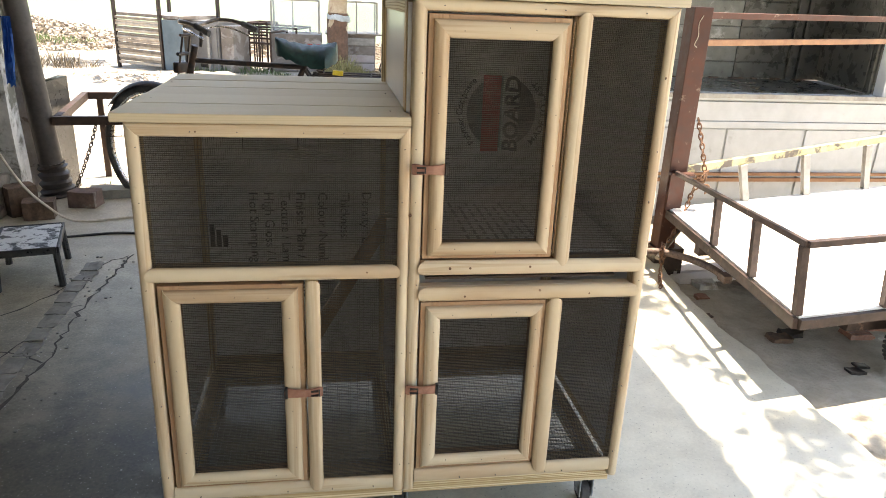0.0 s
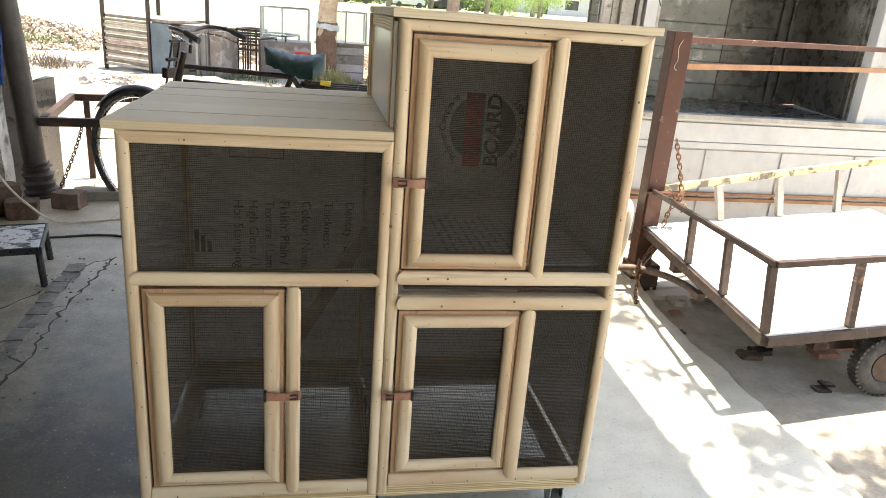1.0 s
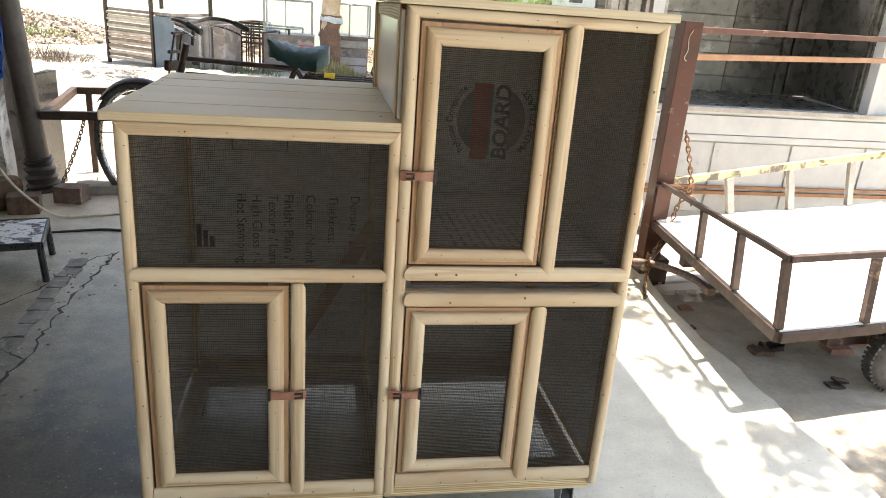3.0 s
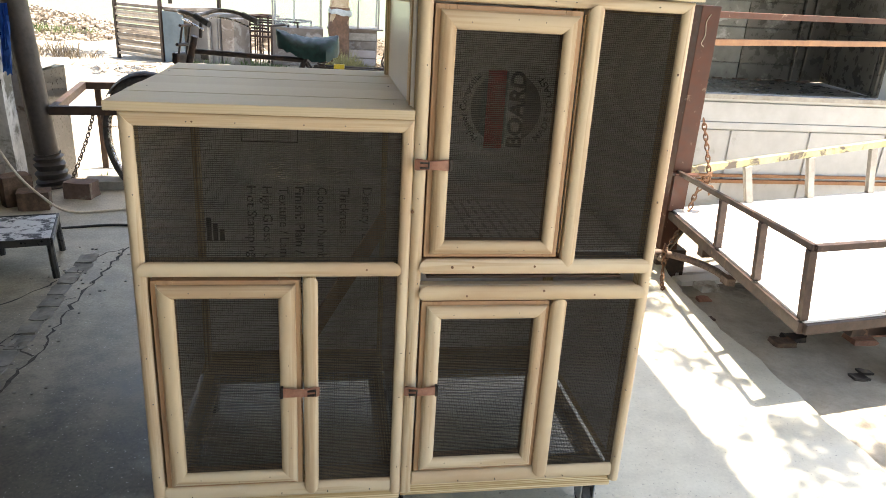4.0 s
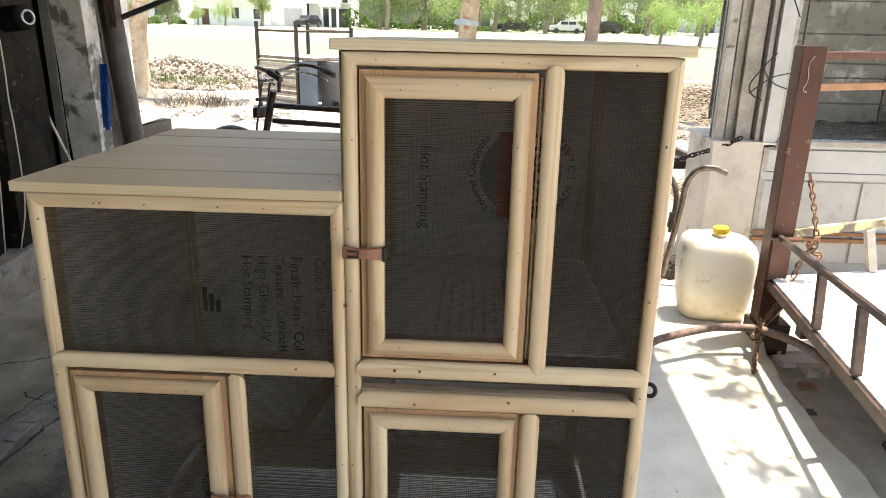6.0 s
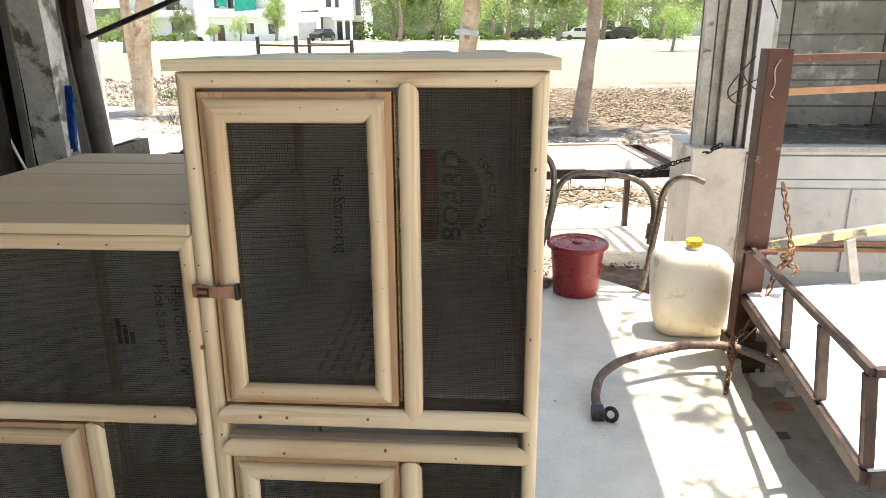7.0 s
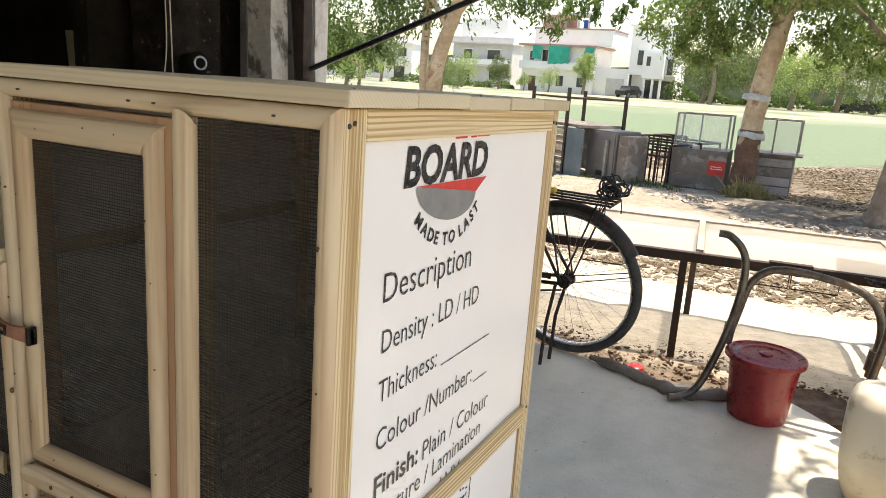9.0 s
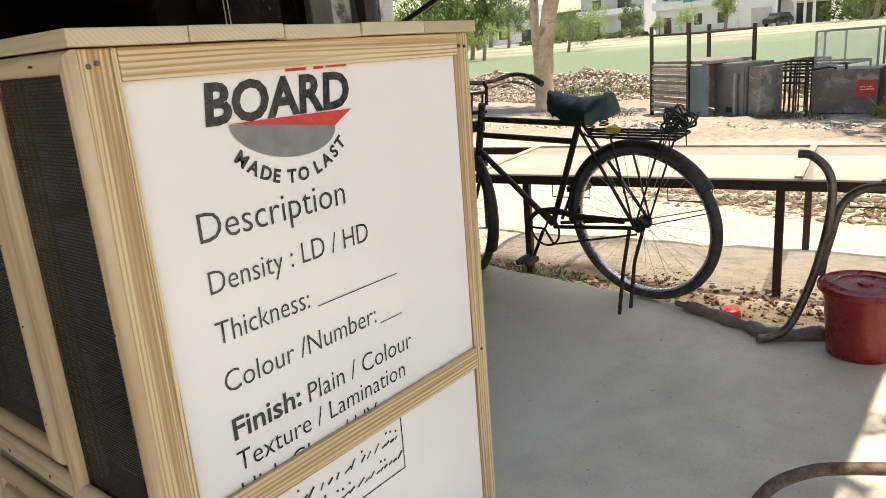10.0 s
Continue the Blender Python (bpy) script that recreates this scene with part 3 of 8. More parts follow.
def quads(name, centres, us, vs, mat, parent=None, label=""):
    """Many small flat leaves (diamonds) in one mesh."""
    c, u, v = (np.asarray(q, float) for q in (centres, us, vs))
    k = len(c)
    co = np.stack([c - u, c - v * 0.5, c + u, c + v * 0.5], 1).reshape(-1, 3)
    me = bpy.data.meshes.new(name)
    me.vertices.add(4 * k)
    me.vertices.foreach_set("co", co.ravel())
    me.loops.add(4 * k)
    me.loops.foreach_set("vertex_index", np.arange(4 * k))
    me.polygons.add(k)
    me.polygons.foreach_set("loop_start", np.arange(0, 4 * k, 4))
    me.update(calc_edges=True)
    me.materials.append(mat)
    ob = new(name, me)
    if parent:
        ob.parent = parent
    if label:
        ob["label"] = label
    return ob


# ---- structure ----

def rough_block(x0, x1, y0, y1, z0, z1, cuts, amount, freq, seed):
    bm = boxed(x0, x1, y0, y1, z0, z1)
    bmesh.ops.subdivide_edges(bm, edges=bm.edges[:], cuts=cuts, use_grid_fill=True)
    for v in bm.verts:
        q = v.co * freq + Vector((seed, seed, seed))
        v.co += Vector((noise.noise(q), noise.noise(q + Vector((9, 0, 0))), noise.noise(q + Vector((0, 9, 0))))) * amount
    return bm


# floor slab with a broken outer edge
def build_floor():
    edge = [(-9.0, 3.9), (-3.0, 3.55), (-2.4, 3.46), (-1.9, 3.34), (-1.5, 3.24), (-1.04, 3.1), (-0.68, 3.06), (-0.3, 3.02), (0.17, 2.96), (0.4, 2.93), (0.55, 2.88), (0.74, 2.92), (0.95, 2.98), (1.15, 3.0), (1.3, 2.86), (1.42, 2.72), (1.6, 2.78), (1.74, 2.72)]
    east = [(1.76, 2.4), (1.75, 2.05), (1.66, 1.9), (1.61, 1.72), (1.605, 1.5), (1.59, 1.2), (1.6, 0.9), (1.6, 0.5), (1.62, -0.2), (1.6, -1.5), (1.63, -4.0), (1.6, -9.0)]
    pts = []
    for (xa, ya), (xb, yb) in zip(edge, edge[1:]):
        steps = max(1, int(abs(xb - xa) / 0.06))
        for k in range(steps):
            t = k / steps
            x, y = xa + (xb - xa) * t, ya + (yb - ya) * t
            pts.append((x, y + 0.018 * noise.noise(Vector((x * 9, 3.1, 0))) + 0.008 * noise.noise(Vector((x * 40, 1.1, 0)))))
    pts.append(edge[-1])
    corner = len(pts)
    for (xa, ya), (xb, yb) in zip([edge[-1]] + east, east):
        steps = max(1, int(abs(yb - ya) / 0.05)) if ya > -1.6 else 4
        for k in range(1, steps + 1):
            t = k / steps
            x, y = xa + (xb - xa) * t, ya + (yb - ya) * t
            pts.append((x + 0.022 * noise.noise(Vector((y * 5, 7.3, 0))) + 0.012 * noise.noise(Vector((y * 21, 2.2, 0))), y))
    bm = bmesh.new()
    top = [bm.verts.new((x, y, 0)) for x, y in pts]
    out = [(0.0, 1.0) if k < corner else (1.0, 0.0) for k in range(len(pts))]
    mid = [bm.verts.new((x + 0.012 * u, y + 0.012 * v, -0.012)) for (x, y), (u, v) in zip(pts, out)]
    low = [bm.verts.new((x + 0.03 * u, y + 0.03 * v, -0.28)) for (x, y), (u, v) in zip(pts, out)]
    b = bm.verts.new((-9.0, -9.0, 0))
    bm.faces.new([*top, b])
    for u, v in ((top, mid), (mid, low)):
        for k in range(len(u) - 1):
            bm.faces.new((u[k], v[k], v[k + 1], u[k + 1]))
    bmesh.ops.recalc_face_normals(bm, faces=bm.faces)
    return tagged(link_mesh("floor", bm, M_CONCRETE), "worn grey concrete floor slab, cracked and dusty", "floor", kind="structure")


floor = build_floor()
if floor.data.polygons[0].normal.z < 0:
    floor.data.flip_normals()


def crack(pts, width, mat, seed, jag=0.03, lift=0.0015):
    """A thin irregular line lying in the floor."""
    r = random.Random(seed)
    fine = []
    for (xa, ya), (xb, yb) in zip(pts, pts[1:]):
        d = math.hypot(xb - xa, yb - ya)
        steps = max(2, int(d / 0.035))
        for k in range(steps):
            t = k / steps
            fine.append((xa + (xb - xa) * t + r.uniform(-jag, jag) * 0.5, ya + (yb - ya) * t + r.uniform(-jag, jag) * 0.5))
    bm = bmesh.new()
    left, right = [], []
    for i, (x, y) in enumerate(fine):
        nx, ny = fine[min(i + 1, len(fine) - 1)][0] - fine[max(i - 1, 0)][0], fine[min(i + 1, len(fine) - 1)][1] - fine[max(i - 1, 0)][1]
        q = math.hypot(nx, ny) or 1
        w = width * r.uniform(0.3, 1.3) / 2
        left.append(bm.verts.new((x - ny / q * w, y + nx / q * w, lift)))
        right.append(bm.verts.new((x + ny / q * w, y - nx / q * w, lift)))
    for k in range(len(left) - 1):
        bm.faces.new((left[k], left[k + 1], right[k + 1], right[k]))
    return bm


for k, (line, w) in enumerate([
    ([(-1.24, 2.16), (-1.29, 1.53), (-1.28, 1.02), (-1.32, 0.74), (-1.3, 0.2)], 0.014),
    ([(-1.24, 2.14), (-1.32, 2.09), (-1.45, 1.67), (-1.6, 1.44), (-1.9, 1.3)], 0.009),
    ([(-1.36, 2.02), (-1.37, 1.5), (-1.44, 1.12), (-1.5, 0.8)], 0.008),
    ([(-1.29, 1.53), (-1.36, 1.5), (-1.46, 1.62)], 0.006),
    ([(-1.28, 1.02), (-1.38, 1.08), (-1.55, 1.15)], 0.008),
]):
    part("crack", crack(line, w, M_CRACK, k), M_CRACK, floor)
# the broken strip beside the crack: low worn stones set in the floor
r_ = random.Random(8)
for k in range(12):
    y = 0.62 + k * 0.125
    x = -1.375 - r_.uniform(0, 0.015)
    bm = rough_block(x - r_.uniform(0.035, 0.05), x + r_.uniform(0.03, 0.045), y - 0.058, y + 0.056, -0.02, 0.003 + r_.uniform(0, 0.003), 3, 0.009, 22, k * 2.3)
    part("screed_stone", bm, M_PATCH, floor)
for k in range(60):
    x, y, q = -1.33 + r_.gauss(0, 0.09), r_.uniform(0.2, 2.2), r_.uniform(0.003, 0.006)
    part("grit", rough_block(x - q, x + q, y - q, y + q, 0.0, q * 0.9, 1, q * 0.4, 60, k), M_PATCH, floor)

# the earth yard beside the slab lies a little lower
EAST_Z = -0.075


# ground: one sheet to the horizon, uneven near by
def build_ground():
    def axis(near0, near1, step, far):
        out = list(np.arange(near0, near1, step))
        s, v = step, near1
        while v < far:
            out.append(v)
            s *= 1.28
            v += s
        s, v, neg = step, near0 - step, []
        while v > -far:
            neg.append(v)
            s *= 1.28
            v -= s
        return neg[::-1] + out
    xs, ys = axis(-12.0, 9.0, 0.16, 3000.0), axis(-1.5, 20.0, 0.16, 3000.0)
    verts = []
    for y in ys:
        for x in xs:
            p = Vector((x, y, 0))
            fall = min(1.0, max(0.0, (y - 2.8) / 6.0))
            z = -0.1 - 0.2 * fall
            rough = max(0.0, 1.0 - abs(y - 12.0) / 6.0) if 3.2 < y < 19 else 0.0
            z += 0.09 * rough * noise.noise(p * 0.8) + 0.05 * rough * noise.noise(p * 2.7)
            if 3.0 < y < 20:
                z += 0.022 * noise.noise(p * 3.3) + 0.012 * noise.noise(p * 8.0)
            # low earth bank along the far side of the track
            bank = math.exp(-(((y - 11.3) / 0.55) ** 2)) * (0.5 + 0.5 * noise.noise(Vector((x * 0.7, 5, 0))))
            z += 0.16 * bank
            if y < 2.95:
                z = -0.3
                if x > 1.45:
                    z = EAST_Z + 0.014 * noise.noise(p * 2.1) + 0.008 * noise.noise(p * 6.0)
            if abs(x) > 200 or abs(y) > 200:
                z = -0.3
            verts.append((x, y, z))
    w = len(xs)
    faces = [(j * w + i, j * w + i + 1, (j + 1) * w + i + 1, (j + 1) * w + i) for j in range(len(ys) - 1) for i in range(w - 1)]
    me = bpy.data.meshes.new("ground")
    me.from_pydata(verts, [], faces)
    me.materials.append(M_GROUND)
    me.polygons.foreach_set("use_smooth", [True] * len(faces))
    return tagged(new("ground", me), "bright sandy track, straw-littered earth and a grazed green field", "ground", kind="structure")


ground = build_ground()

# out of view; outer edges follow the shade line on the slab
# shed roof over the slab, with purlins
bm = bmesh.new()
nx = 130
x0, x1 = -6.0, 1.75
rows = []
for y, z in ((-6.2, 3.25), (3.42, 2.95)):
    rows.append([bm.verts.new((x0 + (x1 - x0) * k / nx, y - (0.13 * (x0 + (x1 - x0) * k / nx - 0.5) if y > 0 else 0), z + 0.012 * math.sin(k * 1.9))) for k in range(nx + 1)])
for k in range(nx):
    bm.faces.new((rows[0][k], rows[0][k + 1], rows[1][k + 1], rows[1][k]))
g = bmesh.ops.extrude_face_region(bm, geom=bm.faces[:])
bmesh.ops.translate(bm, verts=[e for e in g["geom"] if isinstance(e, bmesh.types.BMVert)], vec=(0, 0, 0.02))
for y in (-6.1, -3.9, -1.7, 0.6, 3.1):
    z = 3.25 - 0.3 * (y + 6.2) / 9.4
    box(bm, x0, x1 - 0.02, y - 0.04, y + 0.04, z - 0.12, z - 0.025)
tagged(link_mesh("ceiling", bm, M_ROOFTIN), "corrugated sheet roof of the open shed on steel purlins", "roof", kind="structure")

# near-black workshop behind the piers, closed at its back and sides to stay dark
tagged(link_mesh("wall_west", boxed(-6.1, -6.0, -3.12, 3.7, 0, 3.3), M_DARKWALL), "near-black workshop wall", "wall", kind="structure")
tagged(link_mesh("wall_northwest", boxed(-6.0, -2.4, 3.2, 3.32, -0.2, 3.05), M_DARKWALL), "near-black workshop end wall", "wall", kind="structure")
tagged(link_mesh("wall_inner", boxed(-2.62, -2.5, 2.0, 3.2, 0.0, 3.05), M_DARKWALL), "dark workshop side wall behind the pier", "wall", kind="structure")
# added behind the view; its height and pale colour tune the fill light
tagged(link_mesh("wall_south", boxed(-3.27, 1.73, -6.2, -6.08, 0, 3.2), M_JAMB), "pale wall added out of view behind the camera", "wall", kind="structure")
tagged(link_mesh("wall_southwest", boxed(-6.0, -3.28, -3.12, -3.0, 0, 3.15), M_DARKWALL), "near-black workshop rear wall", "wall", kind="structure")
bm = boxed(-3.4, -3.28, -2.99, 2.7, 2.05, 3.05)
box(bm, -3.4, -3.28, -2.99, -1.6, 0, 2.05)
tagged(link_mesh("wall_workshop_front", bm, M_DARKWALL), "near-black lintel wall over the open workshop front", "wall", kind="structure")


def pier():
    bm = rough_block(-2.25, -2.055, 2.98, 3.14, 0.0, 3.0, 10, 0.012, 5, 3)
    for v in bm.verts:
        v.co.x -= 0.02 * v.co.z
    return bm


# whitewashed pier with its plinth, round pipe column, angle iron
tagged(link_mesh("pier_west", pier(), M_PILLAR, smooth=True), "flaking whitewashed pier at the shed's edge", "pillar", kind="structure")
tagged(link_mesh("plinth_west", rough_block(-3.1, -2.12, 1.75, 3.0, 0.0, 0.24, 7, 0.03, 4, 6), M_RUBBLEWALL, smooth=True), "crumbling plastered plinth along the workshop", "plinth", kind="structure")
bm = bmesh.new()
tube(bm, [(-1.975, 3.3, 0.0), (-2.19, 3.3, 2.97)], 0.072, 28)
wrap = bmesh.new()
tube(wrap, curve_points([(-1.97, 3.3, 0.0), (-1.975, 3.3, 0.06), (-1.98, 3.3, 0.15), (-1.988, 3.3, 0.22)], 5), [0.105 + 0.012 * math.sin(k * 2.1) - 0.0016 * k for k in range(16)], 24)
for v in wrap.verts:
    v.co += Vector((noise.noise(v.co * 11), noise.noise(v.co * 11 + Vector((5, 0, 0))), 0.4 * noise.noise(v.co * 11 + Vector((0, 5, 0))))) * 0.02
column = tagged(link_mesh("column_west", bm, M_PIPECOL, smooth=True), "dark grubby round steel pipe column, bandaged at its foot", "column", kind="structure")
part("bandage", wrap, M_PIPECOL, column, "grubby cloth wrapped round the foot", smooth=True)

# whitewashed jamb behind the column, steel edge on the pier
tagged(link_mesh("jamb_west", rough_block(-2.45, -2.085, 3.42, 3.56, -0.2, 2.95, 9, 0.012, 6, 8), M_JAMB, smooth=True), "bright flaking whitewashed wall end behind the column", "wall", kind="structure")
tagged(link_mesh("trim_pier", boxed(-2.335, -2.28, 2.97, 2.985, 0.0, 2.95), M_GALV), "grey steel edging strip along the pier", "trim", kind="structure")


# ---- the hutch ----
def build_hutch():
    H = thing("rabbit_hutch", "large pale pine animal hutch with dark mesh doors, on castors", "animal hutch")
    # the old floor falls a little, and the hutch leans back with it
    LEAN_BACK = 1.2
    H.matrix_world = pose(0, -0.023, 0, -LEAN_BACK, 0, 0)
    D = 0.715
    yb = 0.004
    W = 0.034

    def strip(p0, p1, width=W, depth=0.014, mat=None, **k):
        ax = max(range(3), key=lambda i: abs(p1[i] - p0[i]))
        return part("moulding", moulding(p0, p1, width, depth, **k), mat or M_TRIM[ax], H, smooth=True)

    def stile(name, *a, mat=None, bevel=0.002):
        dims = (a[1] - a[0], a[3] - a[2], a[5] - a[4])
        return part(name, boxed(*a, bevel=bevel), mat or M_PINE[dims.index(max(dims))], H)

    # carcass posts and rails behind the half-round strips
    stile("post", -0.617, -0.59, yb, 0.045, 0.15, 1.13)
    stile("post", -0.026, 0.0, yb, 0.045, 0.15, 1.13)
    stile("post", 0.0005, 0.027, yb, 0.045, 0.15, 1.404)
    stile("post", 0.582, 0.6, yb, 0.042, 0.15, 1.404)
    stile("post", -0.617, -0.58, D - 0.04, D, 0.13, 1.13)
    stile("post", 0.562, 0.606, D - 0.034, D, 0.13, 1.404)
    stile("post", -0.02, 0.02, D - 0.04, D - 0.005, 0.13, 1.404)
    stile("rail", -0.585, -0.026, yb, 0.04, 1.1, 1.13)
    stile("rail", -0.585, -0.026, yb, 0.04, 0.766, 0.794, mat=M_TRIM[0])
    stile("rail", -0.585, -0.026, yb, 0.04, 0.15, 0.18)
    stile("rail", 0.027, 0.574, yb, 0.04, 1.378, 1.404)
    stile("rail", 0.027, 0.574, yb, 0.03, 0.772, 0.803, mat=M_EDGEX)
    stile("rail", 0.027, 0.574, yb, 0.03, 0.705, 0.735, mat=M_TRIM[0])
    stile("rail", 0.027, 0.574, yb, 0.04, 0.16, 0.192)
    stile("rail", -0.246, -0.214, yb, 0.03, 0.18, 0.766)
    stile("rail", 0.368, 0.398, yb, 0.03, 0.8, 1.378)
    stile("rail", 0.358, 0.395, yb, 0.03, 0.192, 0.705)
    # half-round strips, mitred at the outer corners
    strip((-0.6035, 0.004, 0.14), (-0.6035, 0.004, 1.1145), 0.029, mitre=(0, -0.031 / 0.029))
    strip((-0.0135, 0.004, 0.146), (-0.0135, 0.004, 1.1145), 0.027, mitre=(0, 0.031 / 0.027))
    strip((0.0145, 0.004, 0.146), (0.0145, 0.004, 1.3915), 0.0285, mitre=(0, -0.025 / 0.0285))
    strip((0.5945, 0.004, 0.15), (0.5945, 0.004, 1.3915), 0.027, mitre=(0, 0.025 / 0.027))
    strip((-0.6035, 0.0035, 1.1145), (-0.0135, 0.0035, 1.1145), 0.031, 0.012, mitre=(0.029 / 0.031, -0.027 / 0.031))
    strip((0.0145, 0.0035, 1.3915), (0.5945, 0.0035, 1.3915), 0.025, 0.012, mitre=(0.0285 / 0.025, -0.027 / 0.025))
    strip((-0.603, -0.004, 0.78), (-0.02, -0.004, 0.78), 0.034, 0.016, rounded=(True, True))
    strip((-0.5885, 0.0035, 0.17), (-0.0275, 0.0035, 0.17), 0.04, 0.012)
    strip((0.022, -0.004, 0.787), (0.594, -0.004, 0.787), 0.037, 0.015, rounded=(True, True))
    strip((0.024, -0.004, 0.7185), (0.592, -0.004, 0.7185), 0.037, 0.016, rounded=(True, True))
    strip((0.0295, 0.0035, 0.184), (0.5805, 0.0035, 0.184), 0.041, 0.012)
    strip((-0.2285, -0.003, 0.167), (-0.2285, -0.003, 0.764), 0.035, 0.016, rounded=(True, True))
    strip((0.383, -0.003, 0.783), (0.383, -0.003, 1.387), 0.034, 0.016, rounded=(True, True))
    strip((0.376, -0.003, 0.182), (0.376, -0.003, 0.704), 0.04, 0.016, rounded=(True, True))
    # lower kick board, a little set back
    stile("base_board", -0.6, 0.0, 0.012, 0.03, 0.112, 0.148)
    stile("base_board", 0.003, 0.592, 0.012, 0.03, 0.12, 0.158)
    stile("base_board", 0.57, 0.59, 0.03, D, 0.12, 0.158)
    stile("base_board", -0.6, -0.58, 0.03, D, 0.112, 0.148)
    stile("base_board", -0.58, 0.57, D - 0.03, D - 0.01, 0.12, 0.2)

    # screens of crossed threads, held under the strips
    def screen(x0, x1, z0, z1, y, parent):
        verts, faces, which = [(x0, y, z0), (x1, y, z0), (x1, y, z1), (x0, y, z1)], [(0, 1, 2, 3)], [0]
        r = random.Random(int(x0 * 1000 + z0 * 77))
        for along, a0, a1, b0, b1, pitch, half, high in ((2, x0, x1, z0, z1, 0.0046, 0.00035, 0.0006), (0, z0, z1, x0, x1, 0.0044, 0.0007, 0.0014)):
            a = a0 + pitch * 0.6
            while a < a1 - pitch * 0.4:
                c = a + r.uniform(-0.0003, 0.0003)
                skew = r.uniform(-0.0006, 0.0006)
                k = len(verts)
                for e, off in ((b0, -skew), (b1, skew)):
                    for d, h in ((-half, -0.0001), (0.0, -high), (half, -0.0001)):
                        verts.append((c + d + off, y + h, e) if along == 2 else (e, y + h, c + d + off))
                faces += [(k, k + 1, k + 4, k + 3), (k + 1, k + 2, k + 5, k + 4)]
                which += [1, 1]
                a += pitch
        me = bpy.data.meshes.new("mesh_screen")
        me.from_pydata(verts, [], faces)
        me.materials.append(M_SCREEN)
        me.materials.append(M_THREAD)
        me.polygons.foreach_set("material_index", which)
        ob = new("mesh_screen", me)
        ob.parent = parent
        ob["label"] = "dark fine insect mesh"
        return ob
    screen(-0.593, -0.022, 0.79, 1.106, 0.0035, H)
    screen(-0.216, -0.022, 0.182, 0.77, 0.0035, H)
    screen(0.394, 0.586, 0.797, 1.384, 0.0035, H)
    screen(0.39, 0.586, 0.198, 0.707, 0.0035, H)

    # doors
    def door(x0, x1, z0, z1, ox0, ox1, oz0, oz1, hinge):
        x0, x1, z0, z1 = x0 + 0.003, x1 - 0.001, z0 + 0.003, z1 - 0.003
        bm = bmesh.new()
        y0, y1 = -0.002, 0.026
        for a in ((x0, ox0 - 0.002, y0, y1, z0, z1), (ox1 + 0.002, x1, y0, y1, z0, z1)):
            box(bm, *a, bevel=0.0015)
        d = part("door", bm, M_EDGE, H, "framed mesh door with mitred half-round trim")
        for a in ((ox0 - 0.0018, ox1 + 0.0018, y0, y1, z0, oz0 - 0.002), (ox0 - 0.0018, ox1 + 0.0018, y0, y1, oz1 + 0.002, z1)):
            part("door_rail", boxed(*a, bevel=0.0015), M_EDGEX, d)
        wl, wr, wb, wt = ox0 - x0 - 0.012, x1 - ox1 - 0.012, oz0 - z0 - 0.01, z1 - oz1 - 0.01
        wl, wr, wb, wt = (min(max(q, 0.028), 0.042) for q in (wl, wr, wb, wt))
        yf = y0 - 0.001
        # strips run along the opening, each cut at 45 degrees
        for p0, p1, w, ax, mt in (
            ((ox0 - wl / 2, yf, oz0 - wb / 2), (ox0 - wl / 2, yf, oz1 + wt / 2), wl, 2, (1, -1)),
            ((ox1 + wr / 2, yf, oz0 - wb / 2), (ox1 + wr / 2, yf, oz1 + wt / 2), wr, 2, (-1, 1)),
            ((ox0 - wl / 2, yf, oz0 - wb / 2), (ox1 + wr / 2, yf, oz0 - wb / 2), wb, 0, (-1, 1)),
            ((ox0 - wl / 2, yf, oz1 + wt / 2), (ox1 + wr / 2, yf, oz1 + wt / 2), wt, 0, (1, -1)),
        ):
            d_ = (Vector(p1) - Vector(p0)).normalized()
            a_ = d_.cross(Vector((0, -1, 0)))
            mid = Vector(((ox0 + ox1) / 2, yf, (oz0 + oz1) / 2))
            inner = 1 if (mid - Vector(p0)).dot(a_) > 0 else -1
            part("trim_strip", moulding(p0, p1, w, 0.015, mitre=(inner, -inner)), M_TRIM[ax], d, smooth=True)
        screen(ox0 - 0.004, ox1 + 0.004, oz0 - 0.004, oz1 + 0.004, y0 - 0.0005, d)
        # long piano hinge at the side
        bm = bmesh.new()
        k = z0 + 0.01
        while k < z1 - 0.01:
            tube(bm, [(hinge, -0.001, k), (hinge, -0.001, k + 0.011)], 0.0024, 6)
            k += 0.0122
        tagged(part("hinge", bm, M_HINGE, d, "tarnished piano hinge", smooth=True), kind="stuff")
        # pin heads round the trim
        bm = bmesh.new()
        r = random.Random(int(z0 * 1000))
        for k in range(4):
            zz = oz0 + (oz1 - oz0) * (k + 0.5 + r.uniform(-0.2, 0.2)) / 4
            for xx in (ox0 - wl * 0.5, ox1 + wr * 0.5):
                xo = xx + r.uniform(-0.006, 0.006)
                tube(bm, [(xo, yf - 0.012, zz), (xo, yf - 0.0155, zz)], 0.0013, 6)
        for k in range(3):
            xx = ox0 + (ox1 - ox0) * (k + 0.5 + r.uniform(-0.2, 0.2)) / 3
            for zz in (oz0 - wb * 0.5, oz1 + wt * 0.5):
                zo = zz + r.uniform(-0.006, 0.006)
                tube(bm, [(xx, yf - 0.012, zo), (xx, yf - 0.0155, zo)], 0.0013, 6)
        tagged(part("pin_heads", bm, M_NAIL, d), kind="stuff")
        return d

    door(-0.586, -0.2495, 0.188, 0.754, -0.533, -0.3025, 0.234, 0.7085, -0.2515)
    door(0.0295, 0.356, 0.806, 1.376, 0.079, 0.3135, 0.851, 1.323, 0.3605)
    door(0.031, 0.354, 0.205, 0.697, 0.083, 0.316, 0.25, 0.65, 0.3555)

